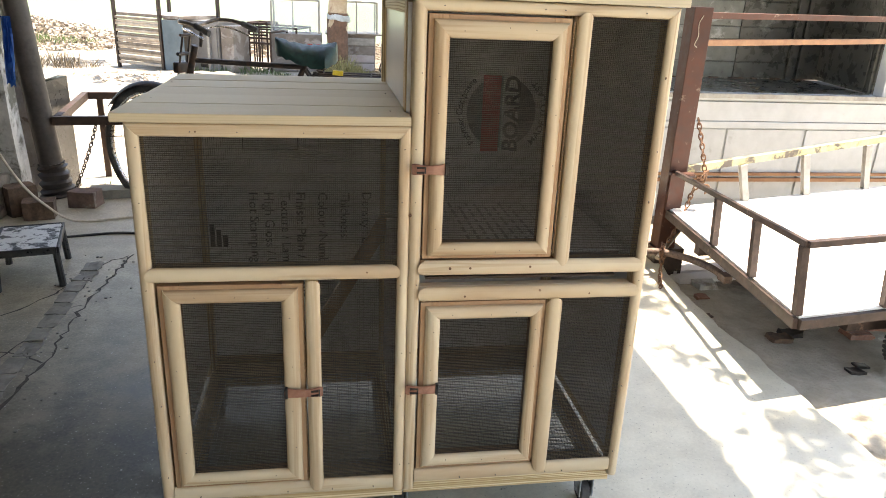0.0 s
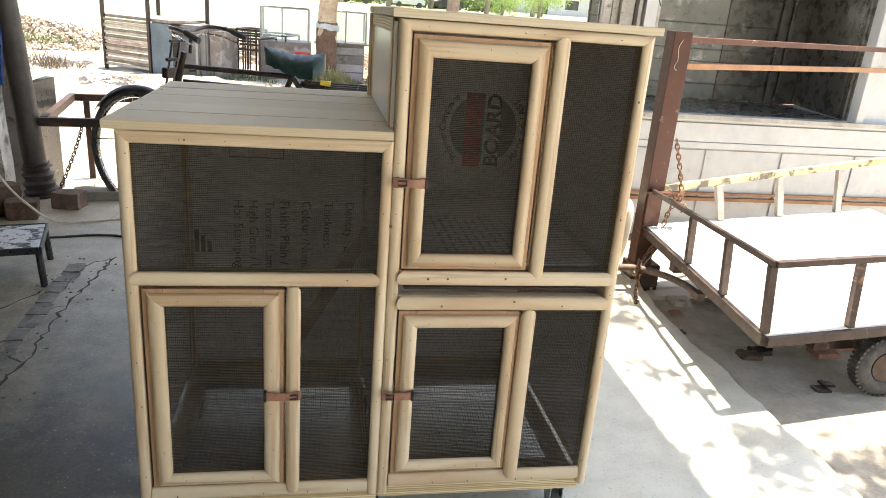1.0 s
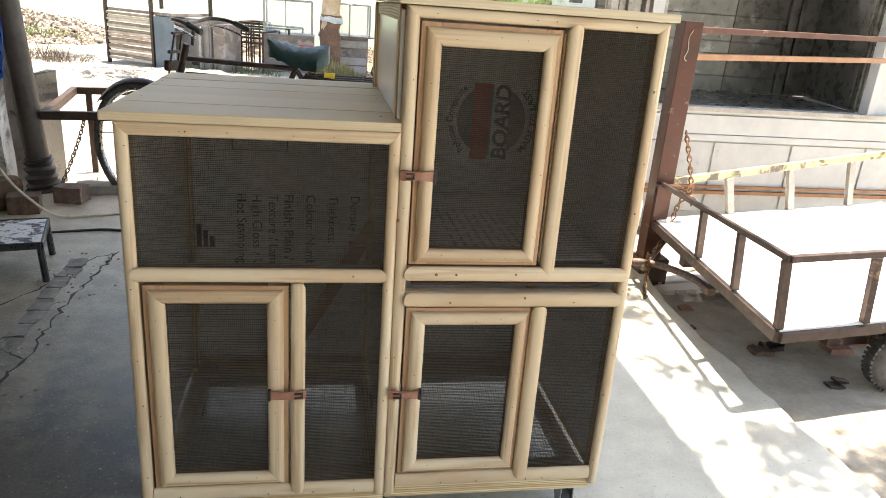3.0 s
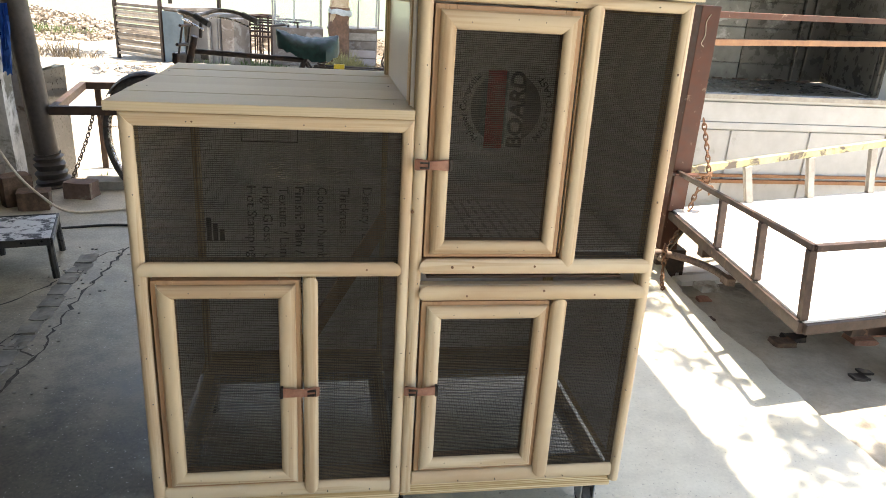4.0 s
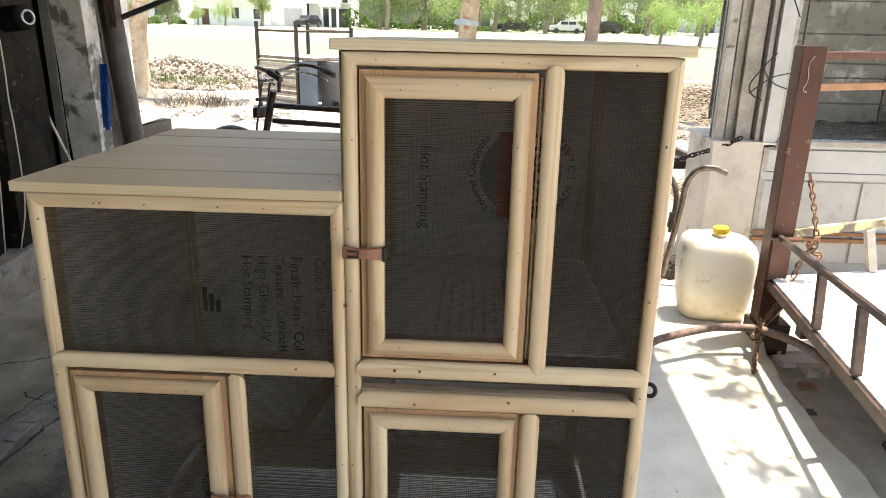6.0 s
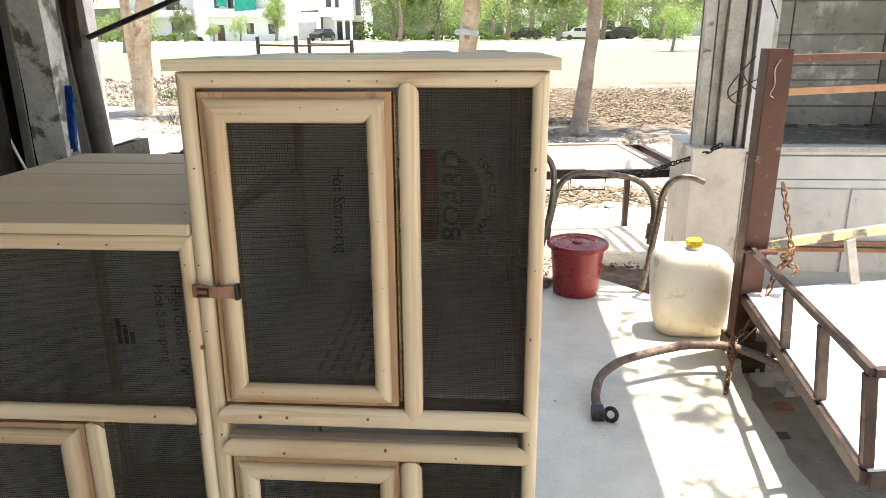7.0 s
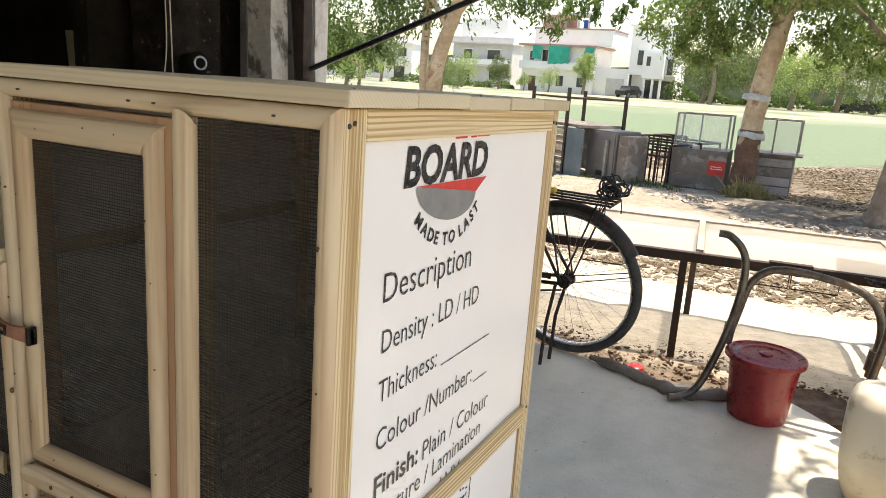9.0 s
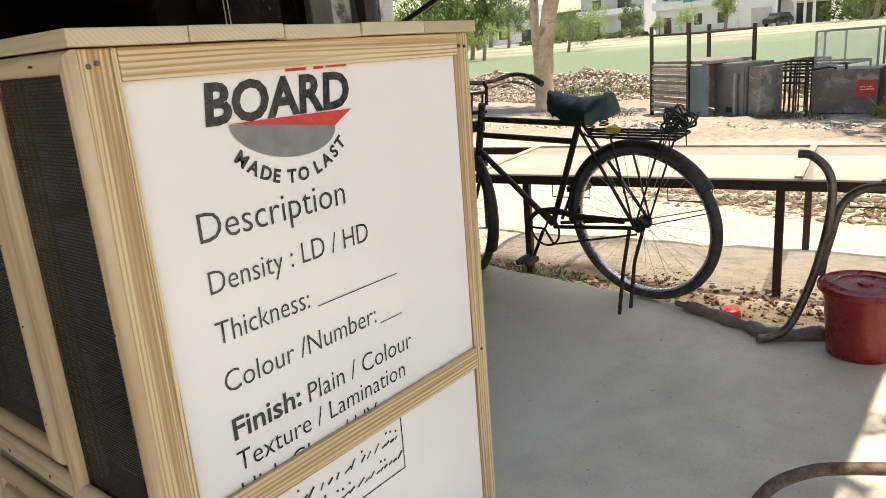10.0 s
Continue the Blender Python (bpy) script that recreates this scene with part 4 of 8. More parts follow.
    # leather strap latches
    def latch(x0, x1, z, buckle):
        s = part("latch_strap", strap(x0, x1, z), M_LEATHER, H, "brown leather strap latch", smooth=True)
        bm = bmesh.new()
        xb = x0 + 0.02 if buckle < 0 else x1 - 0.02
        box(bm, xb - 0.009, xb + 0.009, -0.034, -0.026, z - 0.0075, z - 0.004, bevel=0.001)
        box(bm, xb - 0.009, xb + 0.009, -0.034, -0.026, z + 0.004, z + 0.0075, bevel=0.001)
        box(bm, xb + 0.0095, xb + 0.0125, -0.034, -0.024, z - 0.008, z + 0.008, bevel=0.001)
        part("buckle", bm, M_DARKMETAL, s, "dark metal turn buckle")
        bm = bmesh.new()
        xe = x1 - 0.004 if buckle < 0 else x0 + 0.004
        box(bm, xe - 0.003, xe + 0.004, -0.03, -0.016, z - 0.014, z + 0.014, bevel=0.001)
        part("keeper", bm, M_DARKMETAL, s)

    def strap(x0, x1, z):
        bm = bmesh.new()
        n = 14
        rows = []
        for k in range(n + 1):
            t = k / n
            h = 0.0105 + 0.004 * abs(2 * t - 1) ** 1.5
            if t in (0.0, 1.0):
                h *= 0.8
            y = -0.021 - 0.006 * math.sin(math.pi * t)
            rows.append([bm.verts.new((x0 + (x1 - x0) * t, y + dy, z + dz)) for dy, dz in ((0, -h), (0, h), (-0.004, h * 0.9), (-0.004, -h * 0.9))])
        for a, b in zip(rows, rows[1:]):
            for k in range(4):
                bm.faces.new((a[k], a[(k + 1) % 4], b[(k + 1) % 4], b[k]))
        bm.faces.new(rows[0][::-1])
        bm.faces.new(rows[-1])
        bmesh.ops.recalc_face_normals(bm, faces=bm.faces)
        return bm

    latch(0.0, 0.084, 1.034, -1)
    latch(-0.302, -0.208, 0.468, 1)
    latch(-0.002, 0.082, 0.462, -1)

    # board roofs
    def roof(x0, x1, z, t, back, seed):
        r = random.Random(seed)
        R = part("roof", boxed(x0 + 0.03, x1 - 0.03, 0.046, D - 0.045, z - 0.012, z - 0.0005), M_PINE[0], H, "planked pine roof")
        y = -0.0125
        w = (back + 0.0125) / 5
        for k in range(5):
            dz = r.uniform(-0.001, 0.001)
            part("plank", boxed(x0 + r.uniform(0, 0.003), x1 - r.uniform(0, 0.003), y + 0.0008, y + w - 0.0008, z + dz, z + t + dz, bevel=0.0022), M_ROOFWOOD, R)
            y += w
        bm = bmesh.new()
        for k in range(5):
            yy = -0.0125 + w * (k + 0.5)
            for xx in ((x0 + 0.03,) if k % 2 else (x1 - 0.035,)):
                xn, yn = xx + r.uniform(-0.01, 0.01), yy + r.uniform(-0.02, 0.02)
                tube(bm, [(xn, yn, z + t - 0.002), (xn, yn, z + t + 0.0008)], 0.0016, 7)
        tagged(part("nail_heads", bm, M_NAIL, R), kind="stuff")
        return R
    roof(-0.645, -0.0005, 1.1305, 0.0205, 0.775, 3)
    roof(-0.0205, 0.628, 1.4055, 0.019, 0.715, 5)

    # white composite panels: right side, left side, upper left side, back
    SX = 0.598
    side = part("side_panel", boxed(SX - 0.006, SX, 0.03, D - 0.036, 0.2, 1.37), M_BOARD, H, "white printed composite board")
    stile("side_post", SX + 0.0005, 0.608, 0.0425, 0.0495, 0.16, 1.404)
    stile("side_post", 0.6003, 0.608, 0.004, 0.042, 0.15, 1.404)
    stile("side_rail", SX + 0.0005, 0.608, 0.05, D - 0.0345, 1.3665, 1.404)
    stile("side_rail", SX + 0.0005, 0.608, 0.05, D - 0.0345, 0.757, 0.8)
    stile("side_rail", SX + 0.0005, 0.608, 0.05, D - 0.0345, 0.16, 0.205)
    part("side_panel", boxed(-0.606, -0.6, 0.045, D - 0.04, 0.18, 1.12), M_BOARD, H, "white composite board")
    part("side_panel", boxed(-0.008, -0.002, 0.045, D - 0.035, 1.152, 1.39), M_BOARD, H, "white composite board above the lower roof")
    stile("side_rail", -0.0125, -0.0085, 0.045, 0.085, 1.153, 1.404)
    stile("side_rail", -0.0125, -0.0085, 0.0855, D - 0.04, 1.37, 1.404)
    part("back_panel", boxed(-0.58, -0.02, D - 0.012, D - 0.006, 0.2, 1.12), M_BOARD, H, "white composite board")
    part("back_panel", boxed(0.02, 0.562, D - 0.012, D - 0.006, 0.2, 1.4), M_BOARD, H, "white composite board")
    # partitions and shelves
    part("partition", boxed(-0.004, 0.004, 0.05, D - 0.04, 0.19, 1.12), M_BOARD, H, "white composite board partition")
    shelf = part("shelf", boxed(0.01, 0.57, 0.045, D - 0.02, 0.805, 0.812), M_BOARD, H, "white composite board shelf")
    # tray and back board coloured dark brown to darken the drawer slot
    part("drawer_tray", boxed(0.05, 0.55, 0.046, D - 0.06, 0.736, 0.742), M_DARKWOOD, H, "dark brown pull-out tray")
    back = part("drawer_back", boxed(0.03, 0.56, 0.062, 0.068, 0.7435, 0.802), M_DARKWOOD, H, "dark printed board behind the tray")
    bm = bmesh.new()
    for k in range(7):
        box(bm, 0.125 + k * 0.018, 0.137 + k * 0.018, 0.0605, 0.0617, 0.752 + 0.003 * (k % 3), 0.785 - 0.003 * (k % 2))
    box(bm, 0.255, 0.258, 0.0605, 0.0617, 0.75, 0.79)
    box(bm, 0.31, 0.33, 0.0605, 0.0617, 0.765, 0.775)
    tagged(part("print_bars", bm, M_INK, back), kind="stuff")
    # slanted brace across the back
    rm = Matrix.Translation((-0.148, 0.655, 0.455)) @ Euler((0, radians(-60), 0)).to_matrix().to_4x4()
    part("brace", boxed(-0.3, 0.3, -0.012, 0.012, -0.024, 0.024, bevel=0.002, m=rm), M_EDGE, H, "slanted wooden brace inside")
    # inner floor frame and welded wire floor
    for x0, x1 in ((-0.58, -0.01), (0.01, 0.57)):
        stile("floor_frame", x0, x1, 0.04, 0.085, 0.155, 0.18)
        stile("floor_frame", x0, x1, 0.56, D - 0.035, 0.155, 0.18)
        stile("floor_frame", x0, x0 + 0.045, 0.086, 0.559, 0.155, 0.18)
        stile("floor_frame", x1 - 0.045, x1, 0.086, 0.559, 0.155, 0.18)
        bm = bmesh.new()
        step = 0.0165
        k = x0 + 0.03
        while k < x1 - 0.03:
            box(bm, k - 0.0009, k + 0.0009, 0.07, 0.575, 0.1805, 0.1822)
            k += step
        k = 0.072
        while k < 0.575:
            box(bm, x0 + 0.03, x1 - 0.03, k - 0.0009, k + 0.0009, 0.1824, 0.184)
            k += step
        part("wire_floor", bm, M_WIRE, H, "welded wire mesh floor")

    # castors
    for x, y in ((0.55, 0.07), (-0.57, 0.07), (0.55, 0.61), (-0.57, 0.61), (0.0, 0.07), (0.0, 0.61)):
        bm = boxed(x - 0.03, x + 0.03, y - 0.03, y + 0.03, 0.102, 0.11, bevel=0.001)
        for s in (-1, 1):
            box(bm, x + s * 0.019 - 0.0015, x + s * 0.019 + 0.0015, y - 0.02, y + 0.026, 0.03, 0.101)
        tube(bm, [(x - 0.024, y + 0.014, 0.036), (x + 0.024, y + 0.014, 0.036)], 0.005, 8)
        up = y * math.sin(radians(LEAN_BACK))
        bmesh.ops.translate(bm, verts=[v for v in bm.verts if v.co.z < 0.09], vec=(0, 0, up))
        c = part("castor", bm, M_WIRE, H, "steel swivel castor")
        bm = bmesh.new()
        tube(bm, [(x - 0.014, y + 0.014, 0.036 + up), (x - 0.011, y + 0.014, 0.036 + up), (x + 0.011, y + 0.014, 0.036 + up), (x + 0.014, y + 0.014, 0.036 + up)], [0.031, 0.036, 0.036, 0.031], 20)
        part("wheel", bm, M_TYRE, c, "dark rubber wheel", smooth=True)
    bm = boxed(-0.6, 0.58, 0.04, 0.1, 0.1102, 0.1195)
    box(bm, -0.6, 0.58, 0.645, 0.67, 0.1102, 0.1195)
    part("castor_rail", bm, M_PINE[0], H)

    # knots and screws
    bm = bmesh.new()
    for x, y, z, q in ((0.001, -0.0105, 0.921, 0.004), (0.10, -0.0195, 0.789, 0.0035), (0.15, -0.0195, 0.789, 0.003), (0.3, -0.019, 0.7905, 0.003), (-0.47, -0.0085, 1.112, 0.0022), (0.14, -0.0195, 0.715, 0.003), (0.33, -0.0195, 0.727, 0.003), (0.46, -0.0195, 0.716, 0.0025), (-0.1, -0.0195, 0.783, 0.0025), (0.5895, -0.0105, 1.25, 0.002), (0.59, -0.0105, 0.95, 0.002)):
        tube(bm, [(x, y + 0.002, z), (x, y - 0.0006, z)], q, 9)
    tagged(part("knots", bm, M_KNOT, H), kind="stuff")
    bm = bmesh.new()
    for y, z in ((0.014, 1.385), (0.024, 1.388), (D - 0.03, 1.382), (D - 0.014, 1.381), (D - 0.02, 0.792), (0.02, 0.79)):
        tube(bm, [(0.607, y, z), (0.6092, y, z)], 0.0032, 9)
    tagged(part("screws", bm, M_NAIL, H), kind="stuff")
    r = random.Random(21)
    bm = bmesh.new()
    for k in range(7):
        z = 0.25 + k * 0.17 + r.uniform(-0.03, 0.03)
        for x in (-0.601, -0.013, 0.0145, 0.5895):
            if z < (1.1 if x < 0.0 else 1.38):
                xx = x + r.uniform(-0.006, 0.006)
                tube(bm, [(xx, -0.006, z), (xx, -0.0115, z)], 0.0015, 6)
    for x0, x1, z in ((-0.55, -0.05, 1.112), (0.06, 0.55, 1.39), (-0.55, -0.05, 0.165), (0.06, 0.55, 0.177), (-0.57, -0.05, 0.78)):
        for k in range(4):
            xx = x0 + (x1 - x0) * (k + r.random()) / 4
            tube(bm, [(xx, -0.006, z), (xx, -0.0125, z)], 0.0014, 6)
    tagged(part("pin_heads", bm, M_NAIL, H), kind="stuff")

    # ---- print on the white boards ----
    U, V = (0, 1, 0), (0, 0, 1)
    X = SX + 0.001
    def say(body, y, z, width, h, bold=0.0, shear=0.0):
        letters("lettering", body, side, M_INK, (X, y, z), U, V, width, h, bold, shear, "black printed lettering")
    say("BOARD", 0.1525, 1.305, 0.258, 0.05, 0.035, 0.12)
    bm = bmesh.new()
    bm.faces.new([bm.verts.new(q) for q in ((X + 0.0008, 0.187, 1.3025), (X + 0.0008, 0.41, 1.3), (X + 0.0008, 0.3735, 1.2792))])
    part("red_wedge", bm, M_REDINK, side, "red printed wedge")
    bm = bmesh.new()
    bm.faces.new([bm.verts.new((X + 0.0004, 0.28 + 0.0935 * math.cos(t), 1.2905 - 0.0112 * math.cos(t) + 0.045 * math.sin(t))) for t in (math.pi + math.pi * k / 24 for k in range(25))])
    part("grey_bowl", bm, M_GREYINK, side, "grey printed half disc")
    bm = bmesh.new()
    for z0, y0, y1 in ((1.3625, 0.292, 0.33), (1.3628, 0.344, 0.363), (1.3635, 0.368, 0.41)):
        box(bm, X - 0.0003, X + 0.0003, y0, y1, z0, z0 + 0.004)
    tagged(part("red_bars", bm, M_REDINK, side), kind="stuff")
    # arched line under the mark
    out = bmesh.new()
    R, cy, cz, gap = 0.1405, 0.2905, 1.349, 0.0047
    glyphs, length = [], 0.0
    for ch in "MADE TO LAST":
        if ch == " ":
            length += 0.0095
            continue
        c = text_bm(ch, 0.0262, 0.0009)
        xs = [w.co.x for w in c.verts]
        glyphs.append((c, min(xs), max(xs), length))
        length += max(xs) - min(xs) + gap
    for c, xa, xb, start in glyphs:
        ang = (start + (xb - xa) / 2 - length / 2) / R
        base = Vector((X, cy + R * math.sin(ang), cz - R * math.cos(ang)))
        for w in c.verts:
            a, b = w.co.x - (xa + xb) / 2, w.co.y
            w.co = base + Vector((0, a * math.cos(ang) - b * math.sin(ang), a * math.sin(ang) + b * math.cos(ang)))
        me = bpy.data.meshes.new("letter")
        c.to_mesh(me)
        c.free()
        out.from_mesh(me)
        bpy.data.meshes.remove(me)
    part("lettering", out, M_INK, side, "arched black printed lettering")
    say("Description", 0.1175, 1.157, 0.26, 0.04, -0.006)
    say("Density : LD / HD", 0.12, 1.087, 0.299, 0.032, -0.006)
    say("Thickness:", 0.1175, 1.0165, 0.164, 0.032, -0.006)
    say("Colour /Number:", 0.1185, 0.945, 0.299, 0.032, -0.006)
    say("Finish:", 0.119, 0.873, 0.122, 0.032, 0.016)
    say("Plain / Colour", 0.2565, 0.8695, 0.242, 0.032, -0.006)
    say("Texture / Lamination", 0.1175, 0.8235, 0.357, 0.031, -0.006)
    say("High Gloss / UV", 0.1175, 0.777, 0.28, 0.03, -0.006)
    bm = boxed(X - 0.0003, X + 0.0003, 0.297, 0.478, 1.013, 1.0145)
    part("ruled_line", bm, M_INK, side)
    part("ruled_line", boxed(X - 0.0003, X + 0.0003, 0.427, 0.481, 0.94, 0.9415), M_INK, side)
    # boxed scribble on the lower board, left as strokes
    bm = bmesh.new()
    for y0, y1, z0, z1 in ((0.12, 0.452, 0.65, 0.652), (0.45, 0.452, 0.652, 0.752)):
        box(bm, X - 0.0003, X + 0.0003, y0, y1, z0, z1)
    r = random.Random(2)
    for z in (0.715, 0.675):
        y = 0.14
        while y < 0.44:
            w = r.uniform(0.008, 0.02)
            h = r.uniform(0.006, 0.018)
            sl = Matrix.Translation((X, y, z)) @ Euler((radians(r.uniform(10, 60)), 0, 0)).to_matrix().to_4x4()
            box(bm, -0.0003, 0.0003, 0, w, 0, r.uniform(0.002, 0.0045), m=sl)
            if r.random() < 0.5:
                box(bm, X - 0.0003, X + 0.0003, y, y + 0.004, z + h + 0.006, z + h + 0.01)
            y += w * r.uniform(0.8, 1.5)
    tagged(part("script_strokes", bm, M_INK, side), kind="stuff")
    # the mark again, upside down, on the lower board
    letters("lettering", "BOARD", side, M_INK, (X, 0.43, 0.47), (0, -1, 0), (0, 0, -1), 0.252, 0.062, 0.03, 0.12, "black printed lettering")
    bm = bmesh.new()
    bm.faces.new([bm.verts.new((X + 0.0006, 0.3 + 0.083 * math.cos(t), 0.49 + 0.05 * math.sin(t))) for t in (math.pi * k / 24 for k in range(25))])
    part("grey_bowl", bm, M_GREYINK, side, "grey printed half disc")

    # print on the rear board of the low unit, reading downwards
    YL = D - 0.0128
    left_back = part("inner_board", boxed(-0.579, -0.021, D - 0.0125, D - 0.0122, 0.21, 1.115), M_BOARD, H, "white printed composite board")
    for x, body, w, bold in ((-0.079, "Density : LD / HD", 0.3, 0), (-0.151, "Thickness:", 0.164, 0), (-0.224, "Colour /Number:", 0.29, 0), (-0.295, "Finish: Plain / Colour", 0.37, 0.012), (-0.345, "Texture / Lamination", 0.352, 0), (-0.397, "High Gloss / UV", 0.28, 0), (-0.446, "Hot Stamping", 0.24, 0)):
        letters("lettering", body, left_back, M_INK, (x, YL, 0.785), (0, 0, -1), (1, 0, 0), w, 0.03, bold)
    bm = bmesh.new()
    for x0, x1, z0, z1 in ((-0.455, -0.285, 0.928, 0.931), (-0.457, -0.4545, 0.928, 0.98), (-0.2855, -0.283, 0.928, 0.98)):
        box(bm, x0, x1, YL - 0.0003, YL, z0, z1)
    part("print_outline", bm, M_INK, left_back)
    for k in range(3):
        part("print_bar", boxed(-0.575 + k * 0.02, -0.56 + k * 0.02, YL - 0.0003, YL, 0.6, 0.68 - k * 0.02), M_INK, left_back)
    # print on the back boards
    YB = D - 0.0128
    back = part("inner_board", boxed(0.022, 0.56, D - 0.0125, D - 0.0122, 0.815, 1.39), M_BOARD, H, "white printed composite board")
    letters("lettering", "BOARD", back, M_INK, (0.434, YB - 0.0006, 0.929), (0, 0, 1), (-1, 0, 0), 0.247, 0.048, 0.03, 0.1)
    bm = bmesh.new()
    bm.faces.new([bm.verts.new((0.376 + 0.116 * math.cos(t), YB, 1.058 + 0.116 * math.sin(t))) for t in (math.pi / 2 + math.pi * k / 24 for k in range(25))])
    part("dark_disc", bm, M_GREYINK, back)
    bm = bmesh.new()
    bm.faces.new([bm.verts.new((0.376 + 0.116 * math.cos(t), YB - 0.0002, 1.058 + 0.116 * math.sin(t))) for t in (-math.pi / 2 + 0.52 + (math.pi - 1.04) * k / 24 for k in range(25))])
    part("dark_disc", bm, M_GREYINK, back)
    part("red_block", boxed(0.311, 0.37, YB - 0.0006, YB - 0.0003, 0.928, 1.177), M_REDINK, back)
    # two arched lines round the disc
    for body, R, a0, a1, h, flip in (("Polymer Composite", 0.13, 228, 131, 0.021, 1), ("MADE TO LAST", 0.154, -44, 44, 0.021, -1)):
        bm = text_bm(body, 1.0, 0.012)
        xs = [w.co.x for w in bm.verts]
        lo, hi = min(xs), max(xs)
        for w in bm.verts:
            t = radians(a0 + (a1 - a0) * (w.co.x - lo) / (hi - lo))
            q = R + flip * w.co.y * h / 0.69
            w.co = Vector((0.376 + q * math.cos(t), YB, 1.058 + q * math.sin(t)))
        part("lettering", bm, M_INK, back)
    letters("lettering", "Hot Stamping", back, M_INK, (0.09, YB, 1.13), (0, 0, -1), (1, 0, 0), 0.24, 0.032)
    bm = bmesh.new()
    r = random.Random(5)
    for k in range(8):
        y = 0.13
        while y < 0.45:
            w = r.uniform(0.015, 0.05)
            box(bm, 0.17 + k * 0.026, 0.178 + k * 0.026, y, y + w, 0.8122, 0.8126)
            y += w + r.uniform(0.006, 0.03)
    box(bm, 0.14, 0.4, 0.478, 0.482, 0.8122, 0.8126)
    box(bm, 0.397, 0.4, 0.1, 0.477, 0.8122, 0.8126)
    tagged(part("print_bars", bm, M_GREYINK, shelf), kind="stuff")
    return H


hutch = build_hutch()


# ---- things round the hutch ----
def build_bicycle():
    B = thing("bicycle", "old black roadster bicycle with a green seat cover, on its stand", "bicycle", (-0.006, 2.952, 0.0), 173.1)
    B.matrix_world = pose(-0.006, 2.985, 0.0, -7, 0, 173.1)
    B.scale = (1.1, 1.1, 1.1)
    RH, FH = Vector((0, 0, 0.38)), Vector((1.18, 0, 0.315))
    BB, ST, HT, HB = Vector((0.51, 0, 0.315)), Vector((0.28, 0, 0.86)), Vector((0.875, 0, 0.905)), Vector((0.945, 0, 0.69))

    def wheel(c, turn):
        bm = ring(bmesh.new(), c, (0, 1, 0), 0.357, 0.022, 64, 10)
        w = part("wheel", bm, M_TYRE, B, "spoked wheel with a worn black tyre", smooth=True)
        bm = bmesh.new()
        ring(bm, c, (0, 1, 0), 0.332, 0.009, 64, 6, 1.6)
        part("rim", bm, M_CHROME, w, "dulled steel rim", smooth=True)
        bm = bmesh.new()
        for k in range(32):
            t = 2 * math.pi * k / 32
            s = 1 if k % 2 else -1
            o = t + (0.5 if k % 4 < 2 else -0.5)
            tube(bm, [c + Vector((0.02 * math.cos(o), s * 0.028, 0.02 * math.sin(o))), c + Vector((0.327 * math.cos(t), 0, 0.327 * math.sin(t)))], 0.0011, 4, False)
        tagged(part("spokes", bm, M_CHROME, w), kind="stuff")
        bm = tube(bmesh.new(), [c + Vector((0, -0.045, 0)), c + Vector((0, 0.045, 0))], 0.02, 12)
        tube(bm, [c + Vector((0, -0.034, 0)), c + Vector((0, -0.028, 0))], 0.034, 14)
        tube(bm, [c + Vector((0, 0.028, 0)), c + Vector((0, 0.034, 0))], 0.034, 14)
        part("hub", bm, M_BIKE, w, smooth=True)
        # mudguard
        bm = bmesh.new()
        rows = []
        a0, a1 = turn
        for k in range(37):
            t = radians(a0 + (a1 - a0) * k / 36)
            rows.append([bm.verts.new(c + Vector((q * math.cos(t), y, q * math.sin(t)))) for q, y in ((0.374, -0.034), (0.388, -0.026), (0.395, -0.012), (0.397, 0), (0.395, 0.012), (0.388, 0.026), (0.374, 0.034))])
        for a, b in zip(rows, rows[1:]):
            for k in range(6):
                bm.faces.new((a[k], a[k + 1], b[k + 1], b[k]))
        m = part("mudguard", bm, M_BIKE, B, "black dented mudguard", smooth=True)
        return w, m

    wheel(RH, (-6, 150))
    front_wheel, front_guard = wheel(FH, (35, 205))
    # frame
    for name, pts, r in (
        ("seat_tube", [BB, ST], 0.0155), ("top_tube", [ST + Vector((0.008, 0, -0.02)), HT + Vector((0.0, 0, -0.05))], 0.0145),
        ("top_tube", [Vector((0.33, 0, 0.755)), HT + Vector((0.014, 0, -0.135))], 0.0145), ("down_tube", [BB, HB], 0.0155),
        ("head_tube", [HT + Vector((-0.005, 0, 0.03)), HB + Vector((0.005, 0, -0.03))], 0.019),
    ):
        part(name, tube(bmesh.new(), pts, r, 12), M_BIKE, B, smooth=True)
    for s in (-1, 1):
        part("chain_stay", tube(bmesh.new(), [BB + Vector((-0.03, s * 0.03, 0)), RH + Vector((0, s * 0.06, 0))], 0.0095, 10), M_BIKE, B, smooth=True)
        part("seat_stay", tube(bmesh.new(), [ST + Vector((0, s * 0.02, -0.03)), RH + Vector((0, s * 0.06, 0))], 0.008, 10), M_BIKE, B, smooth=True)
        part("fork_blade", tube(bmesh.new(), curve_points([HB + Vector((0.0, s * 0.04, -0.02)), Vector((1.05, s * 0.05, 0.51)), Vector((1.12, s * 0.05, 0.39)), FH + Vector((0, s * 0.05, 0))], 5), 0.0105, 10), M_BIKE, B, smooth=True)
    # chain guard, crank and pedals
    bm = bmesh.new()
    pl = [(0.06, 0.415), (0.3, 0.41), (0.46, 0.43), (0.56, 0.412), (0.62, 0.36), (0.635, 0.3), (0.618, 0.3), (0.6, 0.35), (0.55, 0.388), (0.46, 0.402), (0.3, 0.38), (0.06, 0.39)]
    f1 = [bm.verts.new((x, 0.045, z)) for x, z in pl]
    f2 = [bm.verts.new((x, 0.056, z)) for x, z in pl]
    bm.faces.new(f1[::-1])
